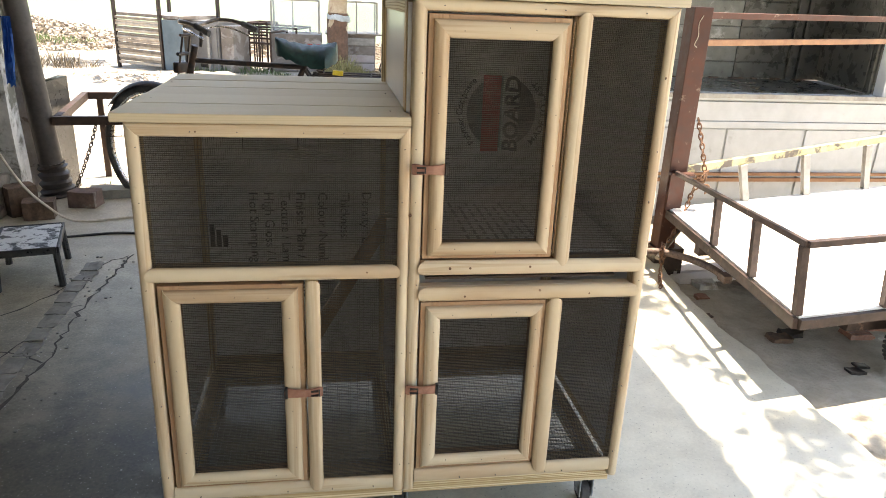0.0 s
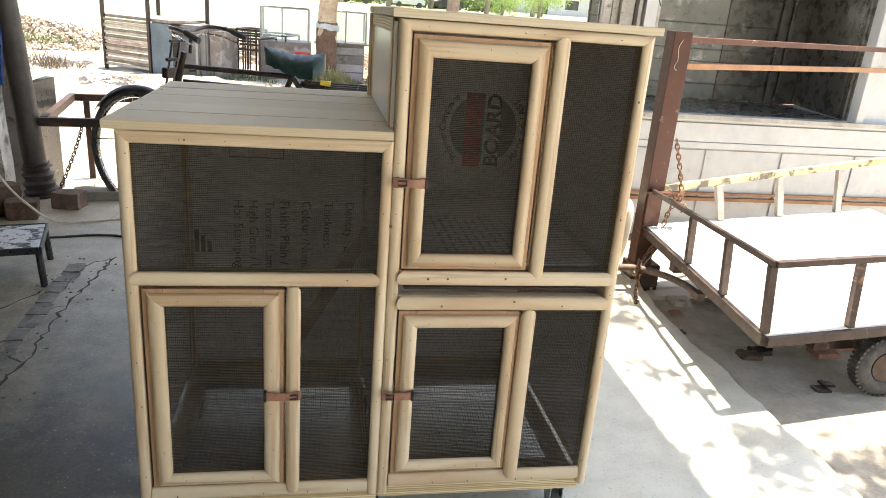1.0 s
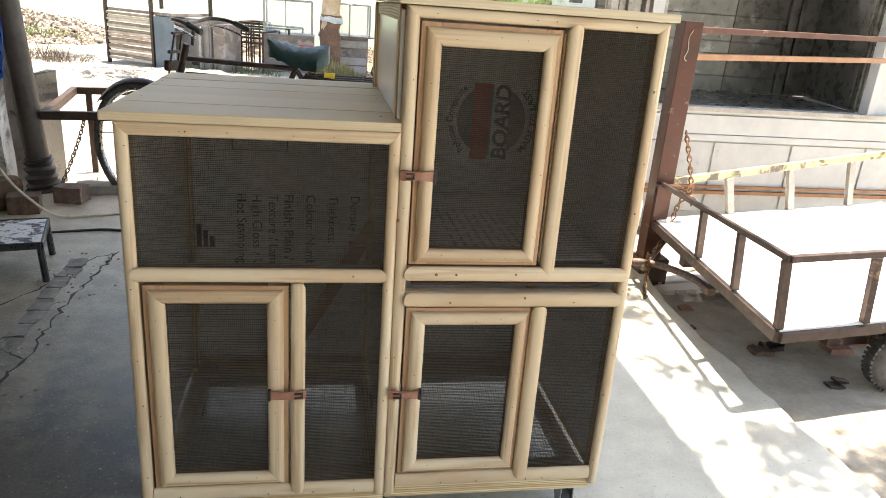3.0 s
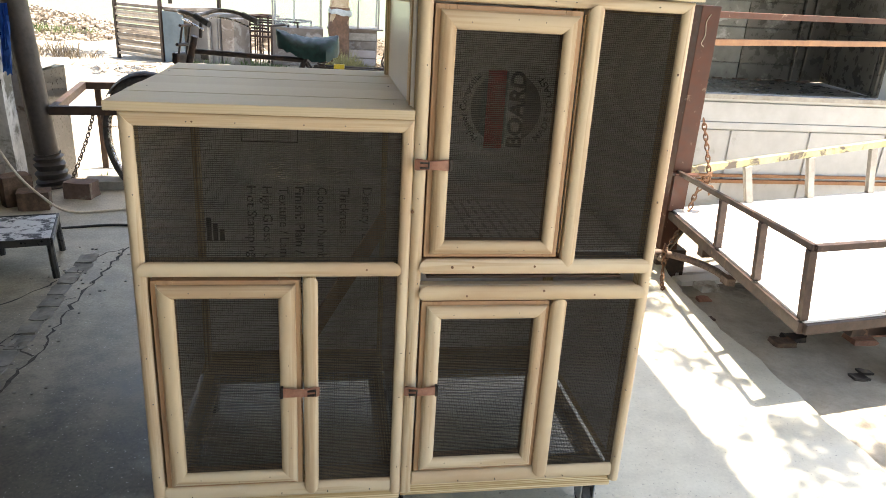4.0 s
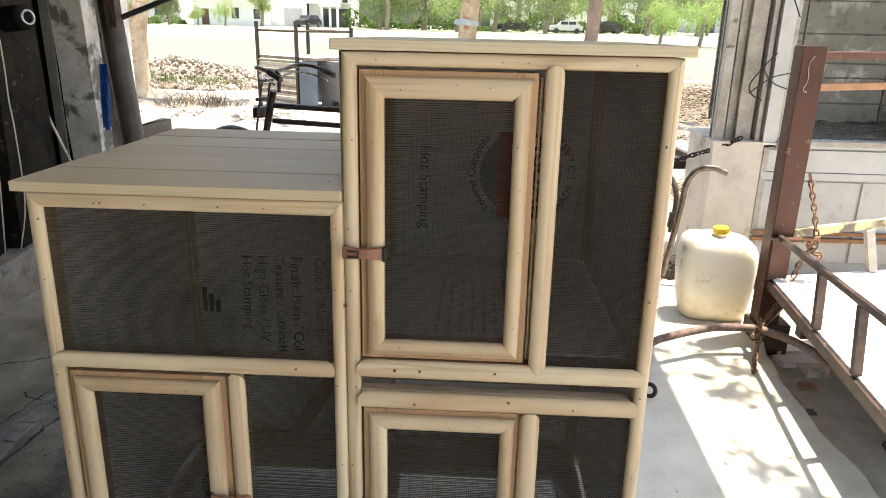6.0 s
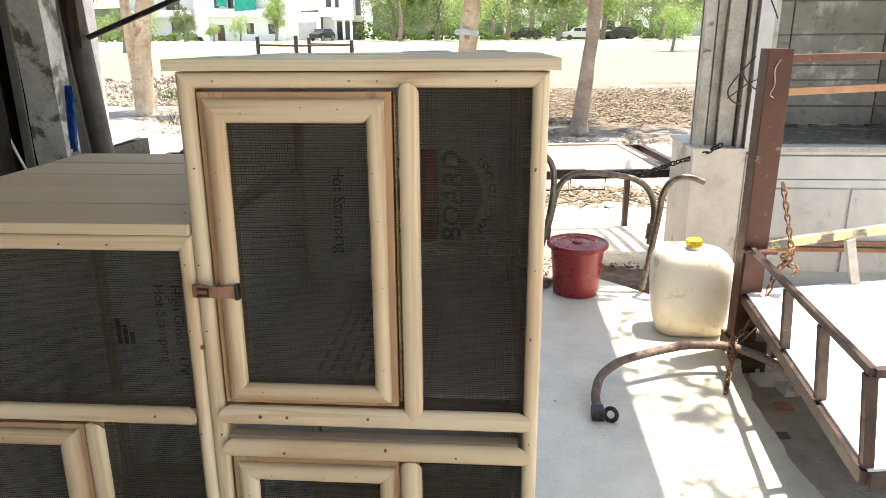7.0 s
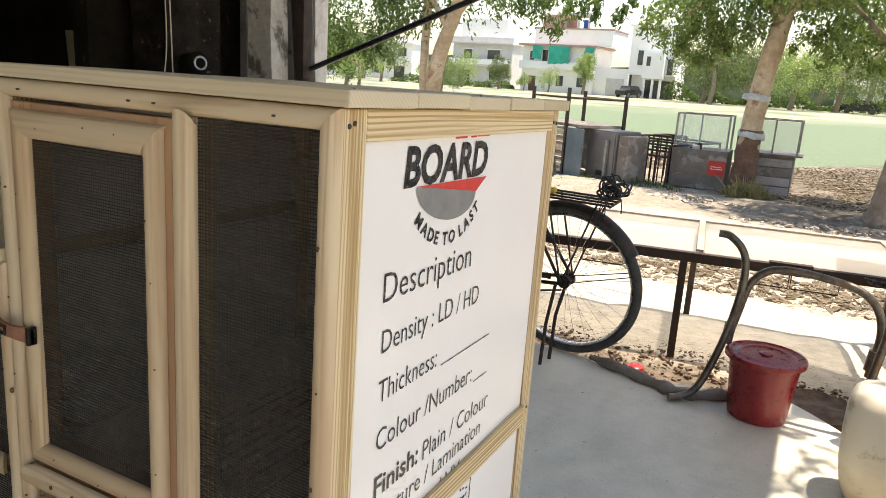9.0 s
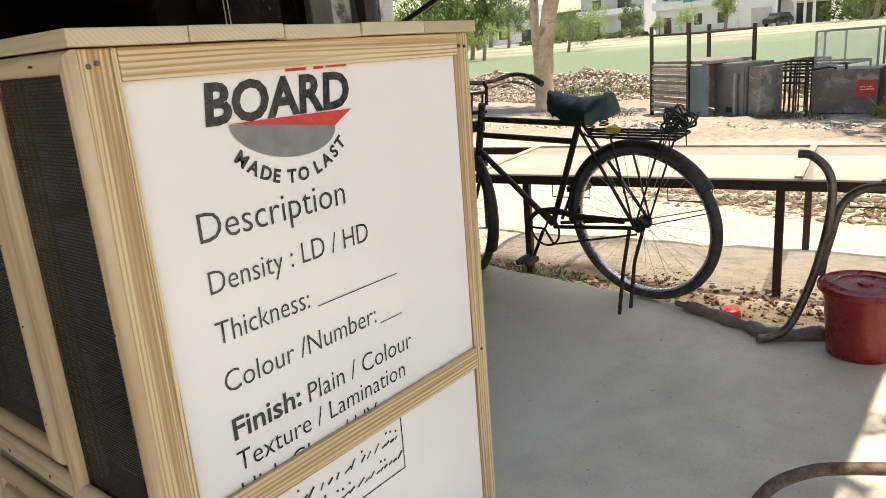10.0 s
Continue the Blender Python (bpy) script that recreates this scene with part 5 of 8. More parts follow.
    bm.faces.new(f2)
    for k in range(len(pl)):
        bm.faces.new((f1[k], f1[(k + 1) % len(pl)], f2[(k + 1) % len(pl)], f2[k]))
    part("chain_guard", bm, M_RUSTSTEEL, B, "rusty half chain guard")
    bm = ring(bmesh.new(), BB + Vector((0, 0.07, 0)), (0, 1, 0), 0.088, 0.006, 36, 6)
    for k in range(3):
        t = k * 2.094
        tube(bm, [BB + Vector((0, 0.07, 0)), BB + Vector((0.088 * math.cos(t), 0.07, 0.088 * math.sin(t)))], 0.006, 6)
    part("chainring", bm, M_RUSTSTEEL, B, smooth=True)
    for s, a in ((1, 296), (-1, 116)):
        t = radians(a)
        e = BB + Vector((0.17 * math.cos(t), s * 0.095, 0.17 * math.sin(t)))
        part("crank", tube(bmesh.new(), [BB + Vector((0, s * 0.08, 0)), e], 0.009, 8), M_RUSTSTEEL, B, smooth=True)
        bm = bmesh.new()
        for q in (-0.03, 0.03):
            box(bm, e.x + q - 0.012, e.x + q + 0.012, e.y + s * 0.01, e.y + s * 0.1, e.z - 0.013, e.z + 0.013, bevel=0.003)
        tube(bm, [e, e + Vector((0, s * 0.1, 0))], 0.006, 8)
        part("pedal", bm, M_TYRE, B, "black rubber block pedal")
    # chain
    bm = tube(bmesh.new(), [BB + Vector((0, 0.07, -0.088)), RH + Vector((0, 0.05, -0.035))], 0.005, 6)
    tube(bm, [BB + Vector((0, 0.07, 0.088)), RH + Vector((0, 0.05, 0.035))], 0.005, 6)
    part("chain", bm, M_RUSTSTEEL, B)
    # handlebar, stem, brake rods, grips
    part("stem", tube(bmesh.new(), [HT, HT + Vector((-0.015, 0, 0.09)), HT + Vector((0.02, 0, 0.11))], 0.012, 10), M_BIKE, B, smooth=True)
    bar = []
    for s in (-1, 1):
        bar.append([HT + Vector((0.02, 0, 0.11)), HT + Vector((0.03, s * 0.08, 0.115)), HT + Vector((0.0, s * 0.19, 0.135)), HT + Vector((-0.12, s * 0.23, 0.13)), HT + Vector((-0.25, s * 0.245, 0.1))])
    bm = tube(bmesh.new(), curve_points(bar[0], 6), 0.011, 10)
    tube(bm, curve_points(bar[1], 6), 0.011, 10)
    hb = part("handlebar", bm, M_BENTTUBE, B, "swept-back tarnished handlebar", smooth=True)
    for s in (-1, 1):
        part("grip", tube(bmesh.new(), [HT + Vector((-0.17, s * 0.237, 0.122)), HT + Vector((-0.285, s * 0.25, 0.09))], 0.016, 12), M_TYRE, hb, "black rubber grip", smooth=True)
        part("brake_lever", tube(bmesh.new(), curve_points([HT + Vector((0.02, s * 0.05, 0.08)), HT + Vector((0.0, s * 0.16, 0.1)), HT + Vector((-0.1, s * 0.22, 0.09)), HT + Vector((-0.23, s * 0.235, 0.06))], 5), 0.005, 6), M_CHROME, hb, smooth=True)
    bm = bmesh.new()
    for s in (-0.03, 0.03):
        tube(bm, [HT + Vector((0.05, s, 0.08)), HB + Vector((0.06, s, -0.1))], 0.006, 6)
    tube(bm, [HT + Vector((0.05, -0.05, 0.08)), HT + Vector((0.05, 0.05, 0.08))], 0.008, 8)
    tube(bm, [HT + Vector((0.07, -0.055, -0.02)), HT + Vector((0.07, 0.055, -0.02))], 0.01, 8)
    part("brake_rods", bm, M_BIKE, B)
    bm = boxed(0.95, 0.99, -0.05, 0.05, 0.78, 0.84, bevel=0.01)
    part("lamp_bracket", bm, M_BIKE, B)
    # sprung saddle under a green cover
    bm = bmesh.new()
    rows = []
    n = 20
    for k in range(n + 1):
        t = k / n
        x = 0.105 + 0.33 * t
        wid = (0.115 * (1 - t) ** 0.55 + 0.032 if t < 1 else 0.026) * min(1.0, 0.35 + 5.0 * t)
        top = 0.982 - 0.03 * math.sin(math.pi * t) + 0.018 * t
        row = []
        for j in range(13):
            a = math.pi * j / 12
            droop = 0.075 + 0.03 * (1 - t)
            row.append(bm.verts.new((x, wid * math.cos(a) * (1 + 0.07 * math.sin(9 * t + j)), top - droop + droop * math.sin(a) ** 0.7 + 0.014 * noise.noise(Vector((k * 0.6, j * 0.7, 3))) + 0.012 * noise.noise(Vector((k * 1.9, 1, 5))) * (1 - math.sin(a)))))
        rows.append(row)
    for a, b in zip(rows, rows[1:]):
        for j in range(12):
            bm.faces.new((a[j], a[j + 1], b[j + 1], b[j]))
    bm.faces.new(rows[0])
    bm.faces.new(rows[-1][::-1])
    bmesh.ops.recalc_face_normals(bm, faces=bm.faces)
    part("saddle", bm, M_GREENVINYL, B, "saddle wrapped in dark green vinyl", smooth=True)
    bm = bmesh.new()
    for s in (-0.055, 0.055):
        for k in range(5):
            ring(bm, (0.19, s, 0.825 + 0.016 * k), (0, 0, 1), 0.02, 0.0035, 14, 5)
        tube(bm, [(0.16, s, 0.9), (0.3, s * 0.5, 0.89), (0.43, 0, 0.9)], 0.005, 6)
    part("saddle_springs", bm, M_RUSTSTEEL, B, smooth=True)
    part("seat_post", tube(bmesh.new(), [ST, ST + Vector((-0.015, 0, 0.065))], 0.012, 10), M_CHROME, B, smooth=True)
    # rear carrier
    bm = bmesh.new()
    for s in (-0.065, -0.022, 0.022, 0.065):
        tube(bm, [(0.24, s * 0.5, 0.805), (0.2, s, 0.8), (-0.22, s, 0.8)], 0.0055, 6)
    for x in (0.1, -0.08, -0.22):
        tube(bm, [(x, -0.068, 0.796), (x, 0.068, 0.796)], 0.0055, 6)
    part("carrier", bm, M_BIKE, B, "black rear luggage carrier", smooth=True)
    for s in (-1, 1):
        bm = tube(bmesh.new(), [(0.08, s * 0.068, 0.796), RH + Vector((0.0, s * 0.07, 0))], 0.005, 6)
        tube(bm, [(-0.16, s * 0.068, 0.796), RH + Vector((0.0, s * 0.07, 0))], 0.005, 6)
        part("carrier_stay", bm, M_BIKE, B)
        tube_pts = [RH + Vector((0.02, s * 0.075, 0.0)), Vector((0.03, 0.09 + s * 0.05, 0.2)), Vector((0.0, 0.205 + s * 0.05, 0.012)), Vector((-0.025, 0.21 + s * 0.05, 0.008))]
        part("stand_leg", tube(bmesh.new(), tube_pts, 0.009, 8), M_RUSTSTEEL, B, smooth=True)
        part("mudguard_stay", tube(bmesh.new(), [RH + Vector((0, s * 0.06, 0)), RH + Vector((-0.34, s * 0.035, 0.1))], 0.0025, 5), M_BIKE, B)
    # the front end is turned a little away from the shed
    axis = (HT - HB).normalized()
    steer = Matrix.Translation(HB) @ Matrix.Rotation(radians(-24), 4, axis) @ Matrix.Translation(-HB)
    level = Matrix.Translation(HT + Vector((-0.035, 0, 0.025))) @ Matrix.Rotation(radians(7), 4, "X") @ Matrix.Rotation(radians(-24), 4, "Z") @ Matrix.Diagonal((0.8, 0.8, 1, 1)) @ Matrix.Translation(-HT)
    for ob in B.children:
        front = ob.name.split(".")[0]
        if front in ("fork_blade", "stem", "handlebar", "brake_rods", "lamp_bracket") or ob in (front_wheel, front_guard):
            ob.matrix_basis = level if front in ("stem", "handlebar") else steer
    return B


build_bicycle()

# bundle of cable strapped to the carrier
CBL = thing("cable_bundle", "tangled bundle of black cable on the bicycle carrier", "cable bundle", (0.2, 2.845, 0.92))
r_ = random.Random(5)
for k in range(15):
    c = Vector((r_.uniform(-0.04, 0.04), r_.uniform(-0.03, 0.03), r_.uniform(-0.01, 0.045)))
    q = r_.uniform(0.03, 0.075)
    ax = Vector((r_.uniform(-1, 1), r_.uniform(-1, 1), r_.uniform(0.3, 1))).normalized()
    u = ax.orthogonal().normalized()
    w = ax.cross(u)
    loop = [c + (u * math.cos(t) * q + w * math.sin(t) * q * 0.7) * r_.uniform(0.75, 1.25) for t in (2 * math.pi * i / 9 for i in range(10))]
    loop = [Vector((p.x, p.y, max(p.z, -0.028))) for p in loop]
    part("cable_loop", tube(bmesh.new(), curve_points(loop, 4), r_.uniform(0.003, 0.006), 6), M_CABLE, CBL, smooth=True)
for k in range(5):
    p = Vector((r_.uniform(-0.06, 0.06), -0.06, 0))
    part("loose_end", tube(bmesh.new(), curve_points([p, p + Vector((0.02, -0.03, -0.03)), p + Vector((r_.uniform(-0.03, 0.04), -0.035, -r_.uniform(0.06, 0.13)))], 5), 0.003, 5), M_CABLE, CBL, smooth=True)
tagged(link_mesh("yellow_rag", rough_block(-0.16, -0.1, 2.855, 2.895, 0.88, 0.906, 3, 0.006, 30, 2), M_YELLOW, smooth=True), "crumpled yellow rag on the bicycle carrier", "rag")


def build_table():
    T = thing("welded_table", "long low welded steel table with bright white sheet top", "work table", (-1.93, 3.245, 0.0), 7.45)
    L, DP = 3.86, 1.1
    bm = boxed(0, L, 0, 0.045, 0.475, 0.53, bevel=0.002)
    box(bm, 0, L, 0.0452, 0.07, 0.475, 0.482)
    part("front_rail", bm, M_RUSTSTEEL, T, "blackened steel channel")
    part("back_rail", boxed(0, L, DP - 0.045, DP, 0.475, 0.528, bevel=0.002), M_RUSTSTEEL, T)
    part("end_rail", boxed(0, 0.045, 0.0705, DP - 0.0455, 0.475, 0.528), M_RUSTSTEEL, T)
    part("end_rail", boxed(L - 0.045, L, 0.0705, DP - 0.0455, 0.475, 0.528), M_RUSTSTEEL, T)
    for x in (1.25, 2.5, 3.7):
        part("cross_bar", boxed(x, x + 0.04, 0.0705, DP - 0.0455, 0.48, 0.52), M_RUSTSTEEL, T)
    for x0, x1 in ((0.62, 2.52), (2.53, 3.64)):
        part("sheet", boxed(x0, x1, 0.046, DP - 0.046, 0.5295, 0.5325), M_OPAL, T, "milky white plastic sheet")
    for x0, x1, y0, y1 in ((0.6, 3.66, DP - 0.06, DP - 0.01), (3.61, 3.65, 0.05, DP - 0.0605), (2.49, 2.53, 0.05, DP - 0.0605), (0.6, 0.64, 0.05, DP - 0.0605)):
        part("edging", boxed(x0, x1, y0, y1, 0.5345, 0.548, bevel=0.003), M_CORRUG, T, "weathered timber edging strip")
    for x in (0.55, 0.95, 2.41, 3.72):
        part("leg", boxed(x, x + 0.042, 0.004, 0.046, -0.16, 0.4745, bevel=0.002), M_RUSTSTEEL, T)
    for x in (0.1, 2.47, 3.72):
        part("leg", boxed(x, x + 0.042, DP - 0.046, DP - 0.004, -0.22, 0.4745, bevel=0.002), M_RUSTSTEEL, T)
    for x in (0.3, 1.15, 1.85, 2.75, 3.0):
        bm = tube(bmesh.new(), [(x, 0.01, 0.475), (x, 0.01, 0.4), (x + 0.24, 0.01, 0.4), (x + 0.24, 0.01, 0.475)], 0.004, 6)
        part("hook_bar", bm, M_RUSTSTEEL, T)
    bm = boxed(2.88, 3.1, 0.0, 0.05, 0.531, 0.54)
    part("scrap_plate", bm, M_RUSTSTEEL, T)
    return T


build_table()

# bent tube frame leaning at the slab's edge
TF = thing("bent_tube_frame", "bent worn steel tube frame standing at the slab edge", "tube frame")
part("tube", tube(bmesh.new(), curve_points([(0.725, 2.79, 0.812), (0.775, 2.79, 0.805), (0.835, 2.785, 0.75), (0.858, 2.785, 0.66), (0.848, 2.78, 0.5), (0.81, 2.77, 0.3), (0.755, 2.745, 0.12), (0.715, 2.72, 0.05), (0.66, 2.69, 0.022), (0.625, 2.665, 0.02)], 5), 0.0175, 14), M_BENTTUBE, TF, smooth=True)
part("tube", tube(bmesh.new(), curve_points([(0.825, 2.8, 0.3), (0.855, 2.81, 0.45), (0.885, 2.82, 0.59), (0.95, 2.82, 0.665), (1.05, 2.82, 0.685), (1.2, 2.82, 0.672), (1.32, 2.815, 0.645), (1.395, 2.81, 0.58), (1.425, 2.8, 0.47), (1.41, 2.79, 0.28)], 5), 0.0175, 14), M_BENTTUBE, TF, smooth=True)
part("tube", tube(bmesh.new(), curve_points([(1.655, 2.69, 0.662), (1.575, 2.7, 0.688), (1.495, 2.71, 0.672), (1.45, 2.73, 0.59), (1.438, 2.74, 0.45), (1.41, 2.75, 0.22), (1.385, 2.76, 0.02)], 5), 0.0175, 14), M_BENTTUBE, TF, smooth=True)
for s in (0.826, 1.41):
    part("weld_sleeve", tube(bmesh.new(), [(s, 2.79, 0.31), (s + 0.008, 2.795, 0.4)], 0.026, 12), M_BENTTUBE, TF, smooth=True)

# dark branch-like pipe lying on the slab edge
bm = tube(bmesh.new(), curve_points([(0.16, 2.93, 0.02), (0.35, 2.86, 0.025), (0.52, 2.79, 0.022), (0.64, 2.74, 0.024), (0.76, 2.78, 0.02), (0.9, 2.88, 0.02)], 5), [0.014] * 2 + [0.027 + 0.006 * math.sin(k * 1.3) for k in range(22)] + [0.02] * 2, 12)
for v in bm.verts:
    v.co += Vector((noise.noise(v.co * 14), noise.noise(v.co * 14 + Vector((5, 0, 0))), noise.noise(v.co * 14 + Vector((0, 5, 0))))) * 0.012
tagged(link_mesh("scrap_pipe", bm, M_RUBBLEWALL, smooth=True), "dusty cement-crusted pipe lying along the slab edge", "pipe")
tagged(link_mesh("earth_lump", rough_block(1.14, 1.5, 2.98, 3.34, -0.26, -0.05, 6, 0.05, 7, 4), M_EARTH, smooth=True), "dark brown lump of earth below the slab edge", "earth")


def build_bucket():
    B = thing("bucket", "dark red plastic bucket with a matching lid", "bucket", (1.004, 2.755, 0.0))
    B.scale = (1.04, 1.04, 1.0)
    part("body", lathe(bmesh.new(), [(0.116, 0), (0.122, 0.004), (0.126, 0.05), (0.133, 0.14), (0.142, 0.24), (0.147, 0.268), (0.155, 0.27), (0.156, 0.285)], 44), M_REDPLASTIC, B, smooth=True)
    lid = part("lid", lathe(bmesh.new(), [(0.162, 0.276), (0.167, 0.279), (0.168, 0.292), (0.164, 0.301), (0.154, 0.303), (0.148, 0.297), (0.12, 0.297), (0.114, 0.302), (0.1, 0.302), (0.095, 0.296), (0.05, 0.297), (0.001, 0.3)], 44), M_REDPLASTIC, B, "ridged red lid", smooth=True)
    part("knob", lathe(bmesh.new(), [(0.03, 0.299), (0.028, 0.306), (0.018, 0.311), (0.001, 0.312)], 20), M_REDPLASTIC, lid, smooth=True)
    return B


build_bucket()


def build_can():
    C = thing("jerrycan", "large grimy milky-white plastic jerrycan with a yellow cap", "jerrycan", (1.5, 2.23, 0.0), -4)
    C.scale = (1.19, 1.06, 1.09)
    bm = bmesh.new()
    n = 40
    rings = []
    for z, s, e in ((0.0, 0.7, 0.004), (0.006, 0.77, 0.004), (0.022, 0.83, 0.004), (0.07, 0.9, 0.002), (0.15, 0.955, 0.0), (0.25, 0.99, 0.0), (0.315, 0.985, 0.0), (0.355, 0.95, 0.0), (0.382, 0.88, -0.002), (0.4, 0.76, -0.006), (0.41, 0.5, -0.012), (0.411, 0.1, -0.015)):
        row = []
        for k in range(n):
            t = 2 * math.pi * k / n
            c, q = math.cos(t), math.sin(t)
            p = 0.56
            x = 0.165 * s * math.copysign(abs(c) ** p, c)
            y = 0.12 * s * math.copysign(abs(q) ** p, q)
            dent = 0.004 * noise.noise(Vector((x * 12, y * 12, z * 9)))
            zz = z - 0.04 * max(0.0, x / 0.165) * (1 if z > 0.35 else 0) * 0.5
            row.append(bm.verts.new((x + e + dent, y + dent, zz)))
        rings.append(row)
    for a, b in zip(rings, rings[1:]):
        for k in range(n):
            bm.faces.new((a[k], a[(k + 1) % n], b[(k + 1) % n], b[k]))
    bm.faces.new(rings[0][::-1])
    bm.faces.new(rings[-1])
    part("body", bm, M_CANPLASTIC, C, smooth=True)
    bm = bmesh.new()
    tube(bm, [(-0.005, -0.04, 0.4), (-0.01, -0.045, 0.43)], 0.026, 20)
    part("neck", bm, M_CANPLASTIC, C, smooth=True)
    bm = tube(bmesh.new(), [(-0.008, -0.043, 0.422), (-0.0115, -0.046, 0.45)], 0.03, 14)
    for k in range(14):
        t = 2 * math.pi * k / 14
        tube(bm, [(-0.008 + 0.03 * math.cos(t), -0.043 + 0.03 * math.sin(t), 0.424), (-0.011 + 0.03 * math.cos(t), -0.046 + 0.03 * math.sin(t), 0.449)], 0.003, 5)
    part("cap", bm, M_YELLOW, C, "ribbed yellow screw cap")
    return C


build_can()

# curved rusty pipe with a coupling, arching just above the floor
PC = thing("curved_pipe", "curved rusty pipe with a black ring coupling, lying on the floor", "pipe")
part("pipe", tube(bmesh.new(), curve_points([(0.942, 1.365, 0.035), (0.945, 1.44, 0.055), (0.975, 1.53, 0.085), (1.04, 1.595, 0.11), (1.12, 1.64, 0.125), (1.33, 1.735, 0.135), (1.46, 1.765, 0.132), (1.57, 1.755, 0.13), (1.66, 1.63, 0.14), (1.7, 1.48, 0.15), (1.7, 1.36, 0.155)], 5), 0.0185, 14), M_RUSTPIPE, PC, smooth=True)
part("coupling", boxed(0.918, 0.965, 1.312, 1.372, 0.004, 0.052, bevel=0.006), M_DARKMETAL, PC, "black square coupling block")
bm = ring(bmesh.new(), (0.99, 1.33, 0.028), (-0.5, -0.8, 0.3), 0.024, 0.009, 24, 8)
part("ring", bm, M_DARKMETAL, PC, "black steel ring", smooth=True)
part("flattened_end", rough_block(1.68, 1.72, 1.31, 1.37, 0.135, 0.17, 3, 0.004, 20, 1), M_RUSTPIPE, PC, smooth=True)
tagged(link_mesh("short_rod", tube(bmesh.new(), [(1.53, 1.72, 0.11), (1.75, 1.93, 0.2)], 0.013, 10), M_BENTTUBE, smooth=True), "short steel rod tied beside the post", "rod")


def build_chain(name, pts, label, mat, size=0.02, wire=0.0042, turns=()):
    ln = curve_points(pts, 14)
    dist = [0.0]
    for a, b in zip(ln, ln[1:]):
        dist.append(dist[-1] + (b - a).length)
    C = thing(name, label, "chain")
    step, s, k = size * 1.45, 0.0, 0
    while s < dist[-1]:
        i = max(j for j in range(len(ln)) if dist[j] <= s)
        p = ln[i]
        d = (ln[min(i + 1, len(ln) - 1)] - ln[max(i - 1, 0)]).normalized()
        a = d.orthogonal().normalized()
        b = d.cross(a)
        if k % 2:
            a, b = b, a
        bm = bmesh.new()
        loop = []
        for q in range(17):
            t = 2 * math.pi * q / 16
            loop.append(p + d * (math.cos(t) * size) + a * (math.sin(t) * size * 0.55))
        tube(bm, loop, wire, 6, False)
        part("link", bm, mat, C, smooth=True)
        s += step
        k += 1
    return C


build_chain("rusty_chain", [(1.79, 2.0, 0.79), (1.81, 1.93, 0.62), (1.82, 1.9, 0.5), (1.78, 1.92, 0.42), (1.71, 1.86, 0.28), (1.6, 1.78, 0.16)], "rusty chain from the brown post to the curved pipe", M_CHAIN)
build_chain("rusty_chain", [(1.575, 1.77, 0.16), (1.565, 1.735, 0.11), (1.56, 1.72, 0.05), (1.53, 1.65, 0.008), (1.5, 1.57, 0.006)], "loose end of rusty chain on the floor", M_CHAIN)
build_chain("rusty_chain", [(1.6, 1.8, 0.125), (1.575, 1.765, 0.165), (1.55, 1.72, 0.14), (1.57, 1.74, 0.1), (1.61, 1.78, 0.12)], "rusty chain knotted round the curved pipe", M_CHAIN, 0.017)
build_chain("rusty_chain", [(1.84, 1.93, 0.5), (1.815, 1.88, 0.54), (1.79, 1.9, 0.5), (1.82, 1.92, 0.46), (1.85, 1.9, 0.45), (1.83, 1.88, 0.42)], "rusty chain knotted on the cart's yellow bar", M_CHAIN, 0.017)
build_chain("dark_chain", [(1.82, 3.05, 0.8), (1.74, 3.12, 0.735), (1.64, 3.2, 0.68), (1.55, 3.3, 0.62), (1.46, 3.45, 0.55), (1.38, 3.58, 0.535)], "dark steel chain hanging between the cabin and the table", M_DARKMETAL, 0.024, 0.005)

build_chain("dark_chain", [(-1.72, 3.42, 0.46), (-1.76, 3.45, 0.36), (-1.8, 3.46, 0.26), (-1.86, 3.46, 0.12), (-1.92, 3.48, 0.0), (-1.95, 3.5, -0.08)], "dark steel chain hanging from the table to the weeds", M_DARKMETAL, 0.02, 0.0042)

# brown post with two bars
PB = thing("steel_post", "red-brown primed box-section steel post, scraped", "post", (1.682, 1.98, EAST_Z - 0.01), 0)
part("post", boxed(-0.051, 0.051, -0.05, 0.05, 0, 1.46, bevel=0.004), M_BROWNPAINT, PB)
part("bracket", boxed(-0.06, 0.075, -0.1, -0.0505, 0.6, 0.612), M_BROWNPAINT, PB)
part("bracket", boxed(-0.045, -0.005, -0.065, -0.0505, 0.4, 0.599), M_BROWNPAINT, PB)
part("foot_sleeve", boxed(-0.066, 0.105, -0.066, 0.08, 0, 0.17, bevel=0.004), M_CARTSTEEL, PB, "dark rusty base sleeve")
bm = tube(bmesh.new(), curve_points([(0.0, -0.052, 1.42), (-0.018, -0.0525, 1.38), (-0.012, -0.0525, 1.32), (-0.025, -0.0525, 1.28), (-0.01, -0.0525, 1.265)], 5), 0.0022, 5)
part("wire_tie", bm, M_ROPE, PB, "pale wire tie")
for name, z, mat, lab in (("bar", 1.335, M_BROWNPAINT, "red-brown steel bar"), ("bar", 1.2, M_COPPERBAR, "orange-brown steel bar")):
    m = Matrix.Translation((1.734, 1.99, z)) @ Euler((0, 0, radians(23.5))).to_matrix().to_4x4()
    ob = link_mesh("guard_rail", boxed(0, 2.9, -0.015, 0.015, -0.016, 0.016, bevel=0.003, m=m), mat)
    tagged(ob, "long " + lab + " running from the post", "steel bar", "bars on the post")


